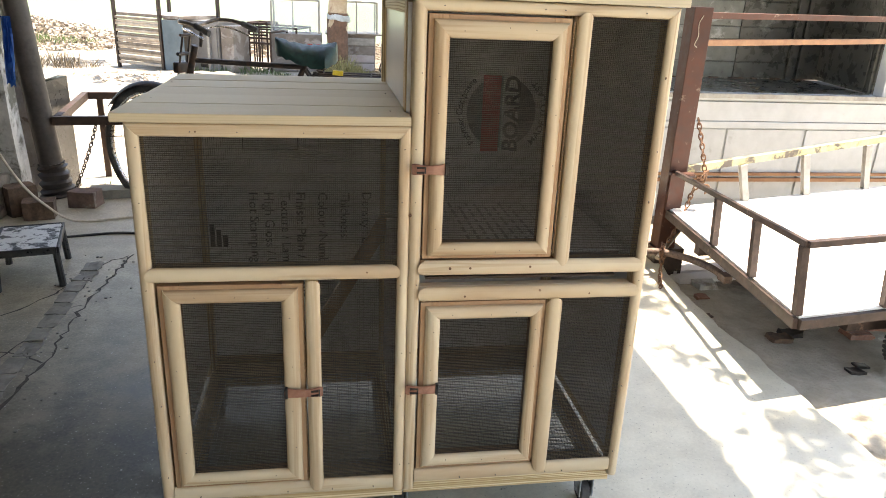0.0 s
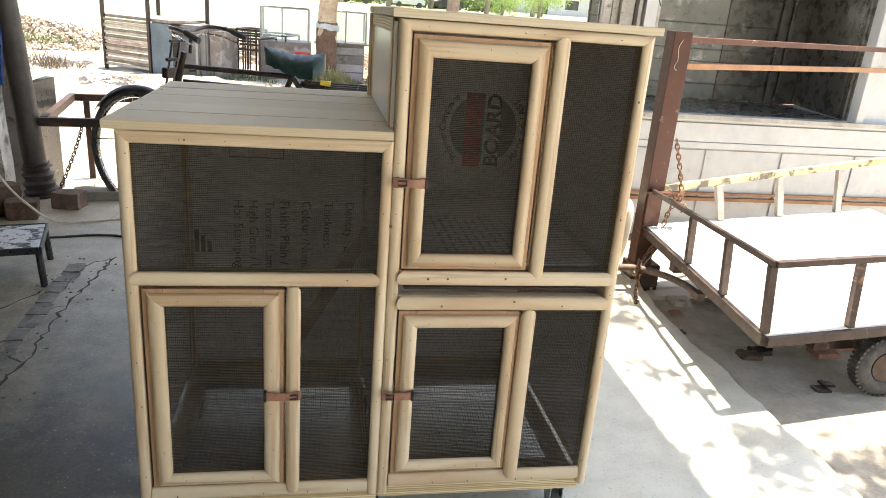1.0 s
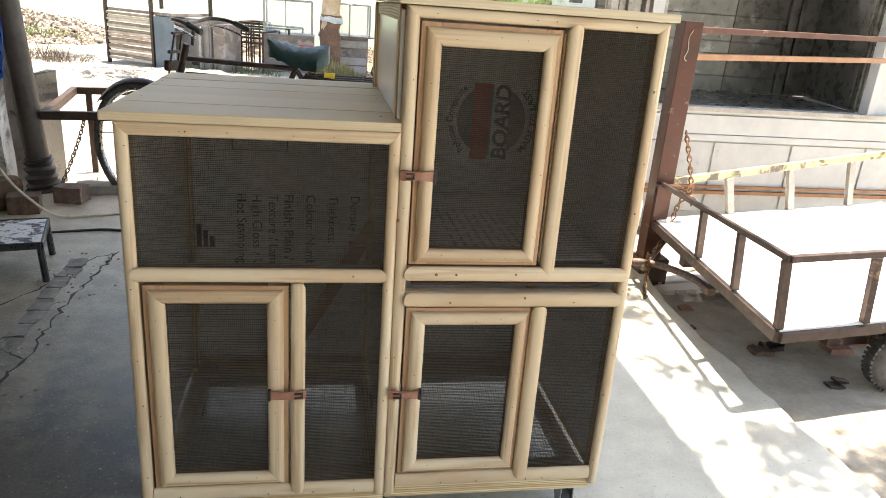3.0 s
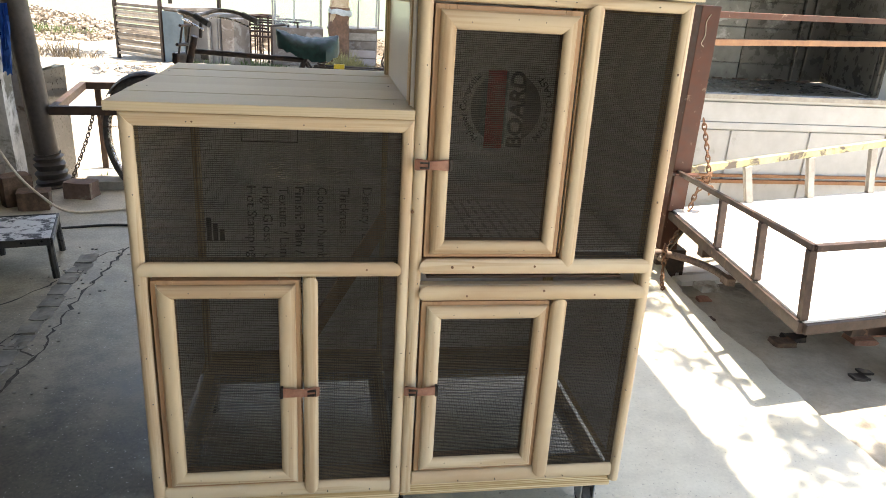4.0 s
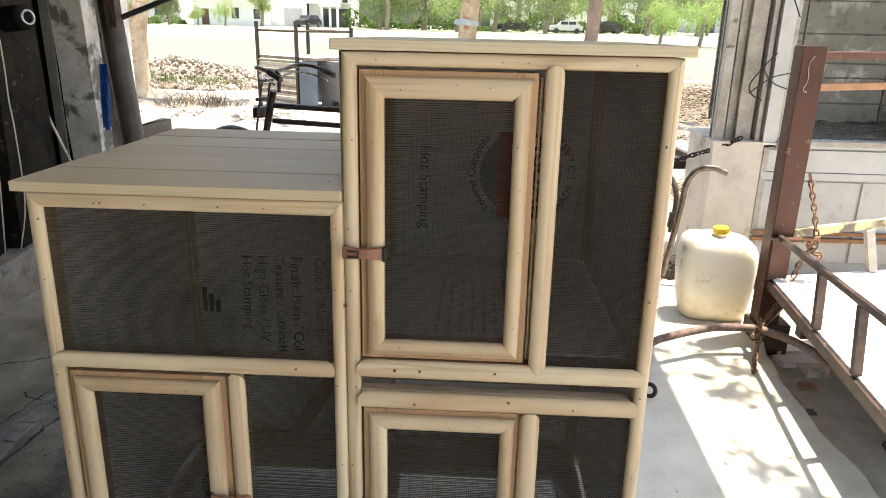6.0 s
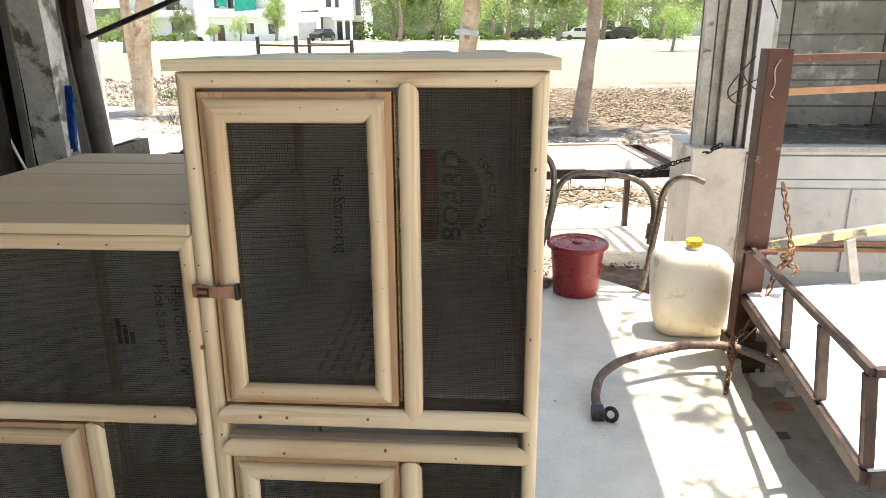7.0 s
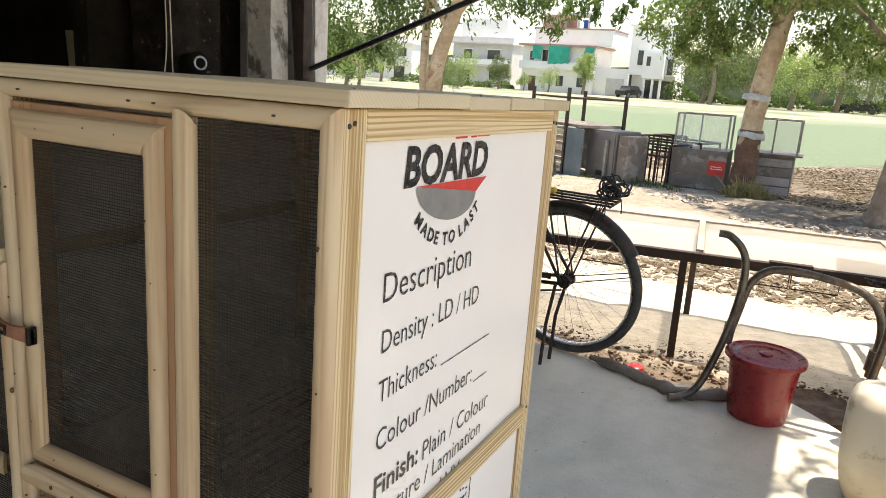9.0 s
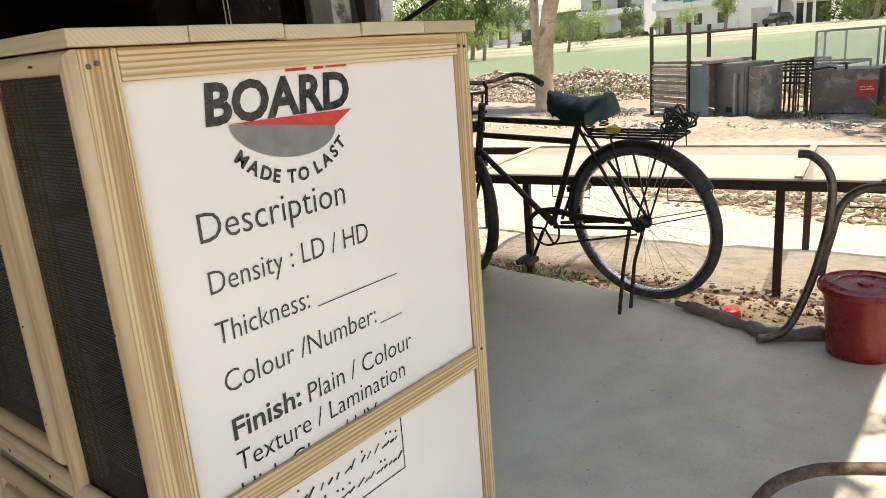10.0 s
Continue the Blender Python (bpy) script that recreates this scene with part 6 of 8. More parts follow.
def build_cart():
    C = thing("flat_cart", "flat steel cart with low brown side rails and a white deck", "cart")
    NL, FL, NR, FR = Vector((1.545, 0.58, 0)), Vector((1.665, 1.95, 0)), Vector((3.4, 0.86, 0)), Vector((3.5, 2.42, 0))
    up = Vector((0, 0, 1))

    def beam(name, a, b, w, h, mat, label=""):
        a, b = Vector(a), Vector(b)
        d = b - a
        m = Matrix.Translation(a) @ d.to_track_quat("X", "Z").to_matrix().to_4x4()
        return part(name, boxed(0, d.length, -w / 2, w / 2, -h / 2, h / 2, bevel=0.002, m=m), mat, C, label)
    zt, zd = 0.61, 0.318
    flare = Vector((-0.035, 0, 0))
    bm = bmesh.new()
    top = [bm.verts.new(p + up * (zd + 0.004)) for p in (NL, NR, FR, FL)]
    low = [bm.verts.new(p + up * (zd - 0.006)) for p in (NL, NR, FR, FL)]
    bm.faces.new(top)
    bm.faces.new(low[::-1])
    for k in range(4):
        bm.faces.new((top[k], low[k], low[(k + 1) % 4], top[(k + 1) % 4]))
    bmesh.ops.recalc_face_normals(bm, faces=bm.faces)
    part("deck", bm, M_DECK, C, "bleached white sheet deck")
    # dark boards and bearers under the sheet, added unseen to deepen the cart's shade
    for k in range(6):
        a, b, c, d = NL.lerp(NR, (k + 0.02) / 6), NL.lerp(NR, (k + 0.98) / 6), FL.lerp(FR, (k + 0.98) / 6), FL.lerp(FR, (k + 0.02) / 6)
        bm = bmesh.new()
        t8 = [bm.verts.new(p + up * z) for z in (zd - 0.0065, zd - 0.026) for p in (a, b, c, d)]
        bm.faces.new(t8[:4])
        bm.faces.new(t8[:3:-1])
        for j in range(4):
            bm.faces.new((t8[j], t8[j + 4], t8[(j + 1) % 4 + 4], t8[(j + 1) % 4]))
        bmesh.ops.recalc_face_normals(bm, faces=bm.faces)
        bmesh.ops.scale(bm, vec=(0.97, 0.97, 1), space=Matrix.Translation(-(NL + NR + FL + FR) / 4), verts=bm.verts)
        part("deck_board", bm, M_CARTSTEEL, C)
    off = up * (zd - 0.027)
    for a, b in ((NL, NR), (NR, FR), (FR, FL), (FL, NL)):
        beam("deck_edge", a + off, b + off, 0.035, 0.04, M_CARTSTEEL)
    beam("side_rail", NL + flare + up * zt, FL + up * 0.525, 0.022, 0.024, M_CARTSTEEL)
    beam("side_rail", NL + flare + up * zt, NR + up * (zt + 0.01), 0.024, 0.026, M_CARTSTEEL)
    beam("side_rail", FL + up * 0.52 + Vector((0, 0.02, 0)), FR + up * 0.655, 0.03, 0.04, M_YELLOWBAR, "bar with peeling yellow and black paint")
    for a, b, fr in ((NL, FL, (0.012, 0.28, 0.56)), (NL, NR, (0.22, 0.5, 0.78))):
        for t in fr:
            p = a.lerp(b, t)
            zz = zt + (0.525 - zt) * t if b is FL else zt
            beam("rail_post", p + up * (zd + 0.005), p + flare * (1 - t) + up * (zz - 0.012), 0.026, 0.026, M_CARTSTEEL)
    for t in (0.26, 0.515, 0.79):
        p = FL.lerp(FR, t)
        beam("rail_post", p + Vector((0.055, 0, zd + 0.005)), p + up * (0.5 + 0.135 * t), 0.034, 0.034, M_GALV)
    # axle, springs and two rubber wheels
    ax0, ax1 = Vector((2.3, 0.77, 0.148 + EAST_Z)), Vector((2.4, 2.05, 0.148 + EAST_Z))
    part("axle", tube(bmesh.new(), [ax0, ax1], 0.022, 10), M_CARTSTEEL, C, smooth=True)
    for p in (ax0.lerp(ax1, 0.1), ax0.lerp(ax1, 0.9)):
        beam("spring_block", p + up * 0.0605 + Vector((-0.3, -0.01, 0.03)), p + up * 0.0605 + Vector((0.3, 0.03, 0.03)), 0.05, 0.135, M_CARTSTEEL)
    for p, s in ((ax0, -1), (ax1, 1)):
        d = (ax1 - ax0).normalized()
        w = part("wheel", ring(bmesh.new(), p, d, 0.104, 0.042, 44, 12), M_TYRE, C, "treaded black cart tyre", smooth=True)
        bm = bmesh.new()
        for k in range(40):
            t = 2 * math.pi * k / 40
            u = d.orthogonal().normalized()
            v = d.cross(u)
            o = u * math.cos(t) + v * math.sin(t)
            m = Matrix.Translation(p + o * 0.141) @ Matrix((o, o.cross(d), d)).transposed().to_4x4()
            box(bm, -0.006, 0.006, -0.006, 0.006, -0.03, 0.03, m=m)
        tagged(part("tread", bm, M_TYRE, w), kind="stuff")
        part("rim", tube(bmesh.new(), [p - d * 0.03, p + d * 0.03], 0.07, 24), M_CARTSTEEL, w)
    # draw bar stub under the front
    beam("draw_bar", (1.62, 1.5, 0.24), (2.2, 1.5, 0.26), 0.05, 0.05, M_CARTSTEEL)
    beam("draw_bar", (1.66, 1.25, 0.27), (2.3, 1.35, 0.27), 0.045, 0.04, M_CARTSTEEL)
    return C


build_cart()


def build_cabin():
    K = thing("kiosk_cabin", "shabby roadside cabin of white and grey sheet panels behind the cart", "cabin")
    x0, x1, y0, y1, zb = 1.69, 4.5, 3.1, 4.05, 0.775
    part("base", boxed(2.0, x1, y0 + 0.02, y1, -0.12, zb - 0.03), M_SHEETWHITE, K, "white painted sheet base")
    part("chest", boxed(x0, 1.995, y0, y1 - 0.44, -0.12, zb - 0.012, bevel=0.003), M_CHEST, K, "grubby cream sheet-metal chest")
    part("ledge", boxed(x0 - 0.012, 2.06, y0 - 0.02, y1 - 0.42, zb - 0.011, zb + 0.004, bevel=0.002), M_CHEST, K)
    part("sill", boxed(2.0605, x1, y0 - 0.015, y1, zb - 0.029, zb + 0.012, bevel=0.004), M_SHEETWHITE, K, "white sill, grimy along its edge")
    part("sill_lip", boxed(2.0605, x1, y0 - 0.028, y0 - 0.0155, zb - 0.012, zb + 0.018), M_FADEDWOOD, K)
    part("band", boxed(2.0, x1, y0 - 0.004, y0 + 0.0195, 0.6, 0.735, bevel=0.003), M_SHEETWHITE, K)
    part("band", boxed(2.0, x1, y0 - 0.01, y0 + 0.0195, 0.55, 0.597, bevel=0.004), M_SHEETWHITE, K)
    for k in range(4):
        xa = 2.01 + k * 0.62
        part("panel", boxed(xa, xa + 0.6, y0 + 0.006, y0 + 0.0195, 0.02, 0.54, bevel=0.004), M_SHEETWHITE, K)
    part("low_rail", boxed(2.0, x1, y0 - 0.02, y0 + 0.005, 0.205, 0.225), M_COPPERBAR, K)
    part("low_rail", boxed(2.0, x1, y0 - 0.02, y0 + 0.005, 0.16, 0.185), M_COPPERBAR, K)
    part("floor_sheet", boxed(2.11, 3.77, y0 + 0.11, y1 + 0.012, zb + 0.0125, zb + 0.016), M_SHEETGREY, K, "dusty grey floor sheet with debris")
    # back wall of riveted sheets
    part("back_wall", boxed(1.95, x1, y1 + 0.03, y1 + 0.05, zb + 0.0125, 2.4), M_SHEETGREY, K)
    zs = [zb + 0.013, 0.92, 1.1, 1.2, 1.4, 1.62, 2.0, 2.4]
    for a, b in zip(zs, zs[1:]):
        # the two left columns of sheets are paler than the right one
        for xa, xb, mat in ((1.96, 2.53, M_SHEETPALE), (2.535, 3.15, M_SHEETPALE), (3.155, 3.615, M_SHEETGREY)):
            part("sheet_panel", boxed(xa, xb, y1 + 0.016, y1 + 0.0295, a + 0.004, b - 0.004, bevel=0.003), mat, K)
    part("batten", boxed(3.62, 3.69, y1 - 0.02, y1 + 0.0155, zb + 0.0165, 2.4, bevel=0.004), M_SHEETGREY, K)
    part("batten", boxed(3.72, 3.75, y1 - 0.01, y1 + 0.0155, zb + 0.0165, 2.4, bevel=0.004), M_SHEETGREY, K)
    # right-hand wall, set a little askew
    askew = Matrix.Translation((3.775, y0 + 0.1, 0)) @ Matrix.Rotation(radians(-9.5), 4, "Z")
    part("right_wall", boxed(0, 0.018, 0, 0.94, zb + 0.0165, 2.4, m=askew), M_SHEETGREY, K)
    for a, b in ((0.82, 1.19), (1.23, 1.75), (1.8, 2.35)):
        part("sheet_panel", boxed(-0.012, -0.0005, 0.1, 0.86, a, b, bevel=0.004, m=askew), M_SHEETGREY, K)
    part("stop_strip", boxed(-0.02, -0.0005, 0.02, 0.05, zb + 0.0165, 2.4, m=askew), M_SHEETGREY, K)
    for k in range(9):
        x = 2.15 + k * 0.19
        part("debris", rough_block(x, x + 0.05 + 0.03 * (k % 3), y1 - 0.06, y1 - 0.03 + 0.02 * (k % 2), zb + 0.0165, zb + 0.026, 2, 0.008, 20, k), M_EARTH, K, "dark flakes of debris")
    part("corner_post", boxed(3.785, 3.85, y0 + 0.0, y0 + 0.0995, zb + 0.0125, 2.4, bevel=0.005), M_SHEETWHITE, K, "white painted corner post")
    part("right_outer", boxed(3.855, x1, y0 + 0.06, y0 + 0.09, zb + 0.0125, 2.4), M_SHEETWHITE, K)
    # weathered left-hand frame
    for xa, xb, ya, yb, mat in ((1.7, 1.745, y0 + 0.03, y0 + 0.09, M_FADEDWOOD), (1.75, 1.77, y0 + 0.08, y0 + 0.12, M_FADEDWOOD), (1.785, 1.83, y0 + 0.1, y0 + 0.13, M_FADEDWOOD), (1.835, 1.925, y0 + 0.06, y0 + 0.1, M_FADEDWOOD), (1.94, 1.965, y0 + 0.02, y0 + 0.12, M_FADEDWOOD), (1.98, 2.06, y0 - 0.01, y0 + 0.05, M_SHEETWHITE), (2.065, 2.1, y0 + 0.03, y0 + 0.09, M_FADEDWOOD)):
        part("frame_board", rough_block(xa, xb, ya, yb, zb + 0.0045, 2.4, 5, 0.003, 11, xa * 7), mat, K, "weathered flaking frame board")
    part("frame_backing", boxed(1.705, 2.1, y0 + 0.135, y0 + 0.15, zb + 0.0045, 2.4), M_FADEDWOOD, K)
    part("chest_edge", boxed(1.9955, 2.03, y0 - 0.006, y0 + 0.0195, -0.12, zb - 0.03), M_FADEDWOOD, K)
    part("roof", boxed(1.66, x1 + 0.1, y0 - 0.02, y1 + 0.2, 2.405, 2.45), M_ROOFTIN, K)
    for pts in ([(1.9, 3.12, 1.75), (1.98, 3.06, 1.66), (2.02, 3.05, 1.58), (2.06, 3.05, 1.5)], [(1.97, 3.06, 1.3), (1.9, 3.05, 1.22), (1.84, 3.06, 1.12), (1.86, 3.05, 1.06), (1.92, 3.05, 1.03)], [(1.84, 3.06, 1.07), (1.95, 3.04, 1.16), (2.05, 3.04, 1.19)], [(1.9, 3.06, 1.3), (1.91, 3.05, 1.2), (1.97, 3.04, 1.13), (2.05, 3.04, 1.1)]):
        part("loose_wire", tube(bmesh.new(), curve_points(pts, 6), 0.004, 6), M_CABLE, K, smooth=True)
    return K


build_cabin()

# scraps under and beside the cart
for k, (x, y, s, mat, lab) in enumerate([(1.9, 1.12, 0.05, M_EARTH, "dark broken brick lump in the cart's shade"), (1.98, 1.16, 0.05, M_DARKMETAL, "dark lump of scrap metal"), (1.66, 1.38, 0.03, M_BRICK, "small dusty grey stone lump"), (2.3, 1.12, 0.06, M_LEATHER, "crumpled brown leather scrap"), (2.06, 0.81, 0.035, M_DARKMETAL, "crumpled dark metal scrap"), (2.12, 0.85, 0.03, M_DARKMETAL, "small crumpled dark scrap"), (1.75, 1.6, 0.035, M_LEATHER, "dry leaf litter clump"), (2.45, 1.2, 0.05, M_LEATHER, "crumpled brown leather scrap"), (1.85, 1.75, 0.06, M_CHEST, "flat torn brown cardboard scrap")]):
    z = EAST_Z - 0.008 if x > 1.62 else 0.0
    ob = link_mesh("scrap", rough_block(x - s, x + s, y - s * 0.7, y + s * 0.7, z, z + s * 0.6, 3, s * 0.28, 18, k * 3.1), mat, smooth=(k in (0, 1, 2)))
    tagged(ob, lab, "scrap", "scraps on the floor")
tagged(link_mesh("red_cap", lathe(bmesh.new(), [(0.05, 0.0), (0.052, 0.02), (0.045, 0.05), (0.025, 0.062), (0.001, 0.064)], 20, (0.36, 3.17, -0.118)), M_REDPLASTIC, smooth=True), "small dull red plastic cap lying beyond the slab", "cap")

for k, (x, y, w, turn) in enumerate(((1.95, 1.86, 0.09, 8), (1.98, 1.98, 0.1, 4))):
    bm = rough_block(-0.24, 0.24, -w / 2, w / 2, 0, 0.03, 3, 0.004, 9, k + 3)
    ob = link_mesh("pale_board", bm, M_WHITEPAINT)
    ob.matrix_world = pose(x, y, EAST_Z - 0.004, 0, 0, turn)
    tagged(ob, "short pale painted board lying under the cart", "board", "boards under the cart")

# stool
ST_ = thing("footstool", "low black stool with a chipped white-painted top", "stool", (-1.63, 1.91, 0.0), 14)
part("top", boxed(-0.13, 0.13, -0.18, 0.18, 0.175, 0.197, bevel=0.004), M_STOOLTOP, ST_, "chipped white and black top")
for a in ((-0.142, -0.1305, -0.19, 0.19), (0.1305, 0.142, -0.19, 0.19)):
    part("frame_bar", boxed(*a, 0.165, 0.2, bevel=0.003), M_BLACKPAINT, ST_)
for a in ((-0.13, 0.13, -0.192, -0.1805), (-0.13, 0.13, 0.1805, 0.192)):
    part("frame_bar", boxed(*a, 0.165, 0.2, bevel=0.003), M_BLACKPAINT, ST_)
for sx in (-1, 1):
    for sy in (-1, 1):
        part("leg", tube(bmesh.new(), [(sx * 0.125, sy * 0.175, 0.174), (sx * 0.135, sy * 0.185, 0.0)], 0.016, 8), M_BLACKPAINT, ST_, smooth=True)

# bricks and stones at the column's foot
def brick(x, y, z, turn, sx, sy, sz, mat, lab, seed):
    bm = rough_block(-sx / 2, sx / 2, -sy / 2, sy / 2, 0, sz, 3, 0.007, 16, seed)
    ob = link_mesh("brick", bm, mat, smooth=True)
    ob.matrix_world = pose(x, y, z, 0, 0, turn)
    tagged(ob, lab, "brick", "bricks by the column")
brick(-1.92, 2.82, 0, 12, 0.17, 0.12, 0.11, M_EARTH, "dark broken block by the plinth", 1)
brick(-1.73, 3.06, 0, -8, 0.17, 0.12, 0.1, M_BRICK, "old dusty brown brick lump", 2)
brick(-1.62, 3.28, 0, 10, 0.3, 0.16, 0.06, M_PATCH, "flat pale cement-covered stone", 3)
brick(-1.86, 2.42, 0, 5, 0.28, 0.16, 0.05, M_PATCH, "flat cement-covered slab by the stool", 4)
brick(-2.05, 2.9, 0, 40, 0.16, 0.12, 0.18, M_EARTH, "rough stone against the pier", 5)

# cables
tagged(link_mesh("cream_cable", tube(bmesh.new(), curve_points([(-2.36, 2.58, 2.2), (-2.34, 2.58, 1.6), (-2.29, 2.6, 1.33), (-2.22, 2.6, 1.13), (-2.13, 2.61, 0.82), (-2.06, 2.72, 0.45), (-1.98, 2.78, 0.22), (-1.85, 2.74, 0.1), (-1.7, 2.7, 0.02), (-1.5, 2.76, 0.008), (-1.25, 2.84, 0.008), (-1.05, 2.8, 0.008)], 8), 0.0075, 8), M_ROPE, smooth=True), "cream cable trailing from the workshop across the floor", "cable")
tagged(link_mesh("black_cable", tube(bmesh.new(), curve_points([(-2.0, 2.32, 0.06), (-1.75, 2.42, 0.008), (-1.4, 2.5, 0.008), (-1.2, 2.46, 0.008), (-1.0, 2.44, 0.008)], 8), 0.0075, 8), M_CABLE, smooth=True), "black cable lying on the floor", "cable")

# tin jug on the plinth, blue cloth, bin, prop pole
J = thing("tin_jug", "dull dented tin jug on the plinth", "jug", (-2.2, 2.62, 0.24))
part("body", lathe(bmesh.new(), [(0.048, 0), (0.052, 0.004), (0.05, 0.07), (0.046, 0.11), (0.048, 0.114), (0.04, 0.112), (0.04, 0.02)], 24), M_TIN, J, smooth=True)
part("grip", tube(bmesh.new(), curve_points([(-0.05, 0, 0.1), (-0.085, 0, 0.08), (-0.08, 0, 0.04), (-0.05, 0, 0.03)], 5), 0.005, 6), M_TIN, J, smooth=True)
bm = bmesh.new()
rows = []
for k in range(13):
    z = 1.15 - 0.39 * k / 12
    rows.append([bm.verts.new((-2.034 + 0.05 * j / 8 - 0.02 * k / 12 + 0.008 * math.sin(j * 1.7 + k * 0.4), 3.0 + 0.012 * math.sin(j * 2.1 + k * 0.7), z + 0.015 * math.sin(j * 1.3) * (k / 12))) for j in range(9)])
for a, b in zip(rows, rows[1:]):
    for j in range(8):
        bm.faces.new((a[j], a[j + 1], b[j + 1], b[j]))
g = bmesh.ops.solidify(bm, geom=bm.faces[:], thickness=0.004)
tagged(link_mesh("blue_cloth", bm, M_BLUE, smooth=True), "scrap of bright blue cloth stuffed behind the column", "cloth")
bm = bmesh.new()
for y in (3.185, 3.199):
    row = [bm.verts.new((x, y + 0.004 * k, z)) for k, (x, z) in enumerate(((-4.33, 0.88), (-4.1, 0.88), (-3.88, 1.6), (-4.4, 1.6)))]
    bm.faces.new(row if y < 3.19 else row[::-1])
bm.verts.ensure_lookup_table()
for k in range(4):
    bm.faces.new((bm.verts[k], bm.verts[k + 4], bm.verts[(k + 1) % 4 + 4], bm.verts[(k + 1) % 4]))
bmesh.ops.recalc_face_normals(bm, faces=bm.faces[:])
tagged(link_mesh("hanging_sheet", bm, M_OLIVE), "dull olive tapering sheet hung on the near-black workshop wall", "sheet")
BN = thing("metal_bin", "dark sheet-metal bin with a bright lid, outside the shed", "bin", (-2.15, 3.72, -0.16), -6)
part("body", boxed(-0.33, 0.06, -0.2, 0.3, 0, 0.85, bevel=0.006), M_BLACKPAINT, BN)
bm = boxed(-0.36, 0.09, -0.24, 0.33, 0.0, 0.014, bevel=0.003, m=Matrix.Translation((0, 0, 0.868)) @ Euler((radians(2), radians(-3), 0)).to_matrix().to_4x4())
part("lid", bm, M_SHEETWHITE, BN, "sunlit pale lid")
tagged(link_mesh("prop_pole", tube(bmesh.new(), [(-1.96, 3.22, 1.42), (1.85, 2.95, 2.8)], 0.018, 10), M_BLACKPAINT, smooth=True), "black prop pole from the column up to the eaves", "pole")
bm = boxed(-2.0, -1.975, 3.16, 3.24, 1.36, 2.95)
box(bm, -2.035, -2.001, 3.16, 3.185, 1.36, 2.95)
tagged(link_mesh("angle_iron", bm, M_RUSTSTEEL), "rusty angle iron fixed to the pipe column", "angle iron")

# dark machine and post inside the workshop
MC = thing("drilling_machine", "dark greasy workshop machine with a pale ring, in shadow", "machine", (-2.2, 2.3, 0.22))
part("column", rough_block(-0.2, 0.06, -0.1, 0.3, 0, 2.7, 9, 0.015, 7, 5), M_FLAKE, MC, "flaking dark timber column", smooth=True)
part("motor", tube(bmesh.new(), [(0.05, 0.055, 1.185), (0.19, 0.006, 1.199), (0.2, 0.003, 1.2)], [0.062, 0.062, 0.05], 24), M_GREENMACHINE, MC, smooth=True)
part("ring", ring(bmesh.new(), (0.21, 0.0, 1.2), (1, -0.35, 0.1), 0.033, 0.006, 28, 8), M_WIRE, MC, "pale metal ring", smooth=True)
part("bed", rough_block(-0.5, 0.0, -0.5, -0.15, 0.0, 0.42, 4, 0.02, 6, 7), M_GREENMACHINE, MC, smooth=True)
for pts in ([(-2.1, 2.19, 2.3), (-2.085, 2.19, 1.6), (-2.08, 2.19, 1.21), (-2.085, 2.19, 1.03), (-2.08, 2.19, 0.86), (-2.09, 2.19, 0.5), (-2.14, 2.17, 0.25)], [(-2.14, 2.17, 2.6), (-2.12, 2.18, 1.95), (-2.1, 2.17, 1.5), (-2.12, 2.14, 1.2), (-2.15, 2.12, 0.7), (-2.18, 2.1, 0.25)]):
    tagged(link_mesh("thin_cable", tube(bmesh.new(), curve_points(pts, 6), 0.0035, 6), M_ROPE, smooth=True), "thin pale cable hanging in the dark workshop", "cable", "workshop cables")


# ---- outside: carts, trees, rubble, houses ----
def steel(name, bars, parent, r=0.018, mat=None):
    for a, b in bars:
        part(name, tube(bmesh.new(), [a, b], r, 6), mat or M_RUSTSTEEL, parent)


def build_slat_cart():
    K = thing("vendor_stall", "derelict vendor stall with rusty posts and slatted sheet front", "market stall", (-4.1, 13.0, -0.36), -34)
    for x, y, h in ((0, 0, 1.66), (1.12, 0, 1.68), (1.62, 0.95, 1.58), (0.36, 1.0, 1.62)):
        part("post", boxed(x - 0.026, x + 0.026, y - 0.026, y + 0.026, 0, h), M_BIKE, K, "rusty dark post")
    steel("top_bar", [((0, 0, 1.5), (1.12, 0, 1.5)), ((1.12, 0, 1.5), (1.62, 0.95, 1.5)), ((0.36, 1.0, 1.5), (1.62, 0.95, 1.5))], K, 0.02)
    for k in range(15):
        z = 0.12 + k * 0.057 + 0.006 * math.sin(k * 2.7)
        part("slat", boxed(0.03, 1.09, -0.03 + 0.014 * (k % 2), 0.02, z, z + 0.05, bevel=0.012), (M_CORRUG, M_SLAT, M_CORRUG, M_CORRUG, M_SLAT)[k % 5], K)
    part("counter", boxed(-0.03, 1.55, 0.04, 1.0, 0.98, 1.03), M_KIOSKTIN, K, "sagging counter top")
    part("blue_panel", boxed(1.16, 1.62, 0.0, 0.04, 0.08, 0.96), M_BLUEDRUM, K, "blue-grey sheet side")
    part("rear_panel", boxed(0.24, 1.44, 0.94, 0.96, 0.1, 0.96), M_KIOSKTIN, K)
    return K


build_slat_cart()

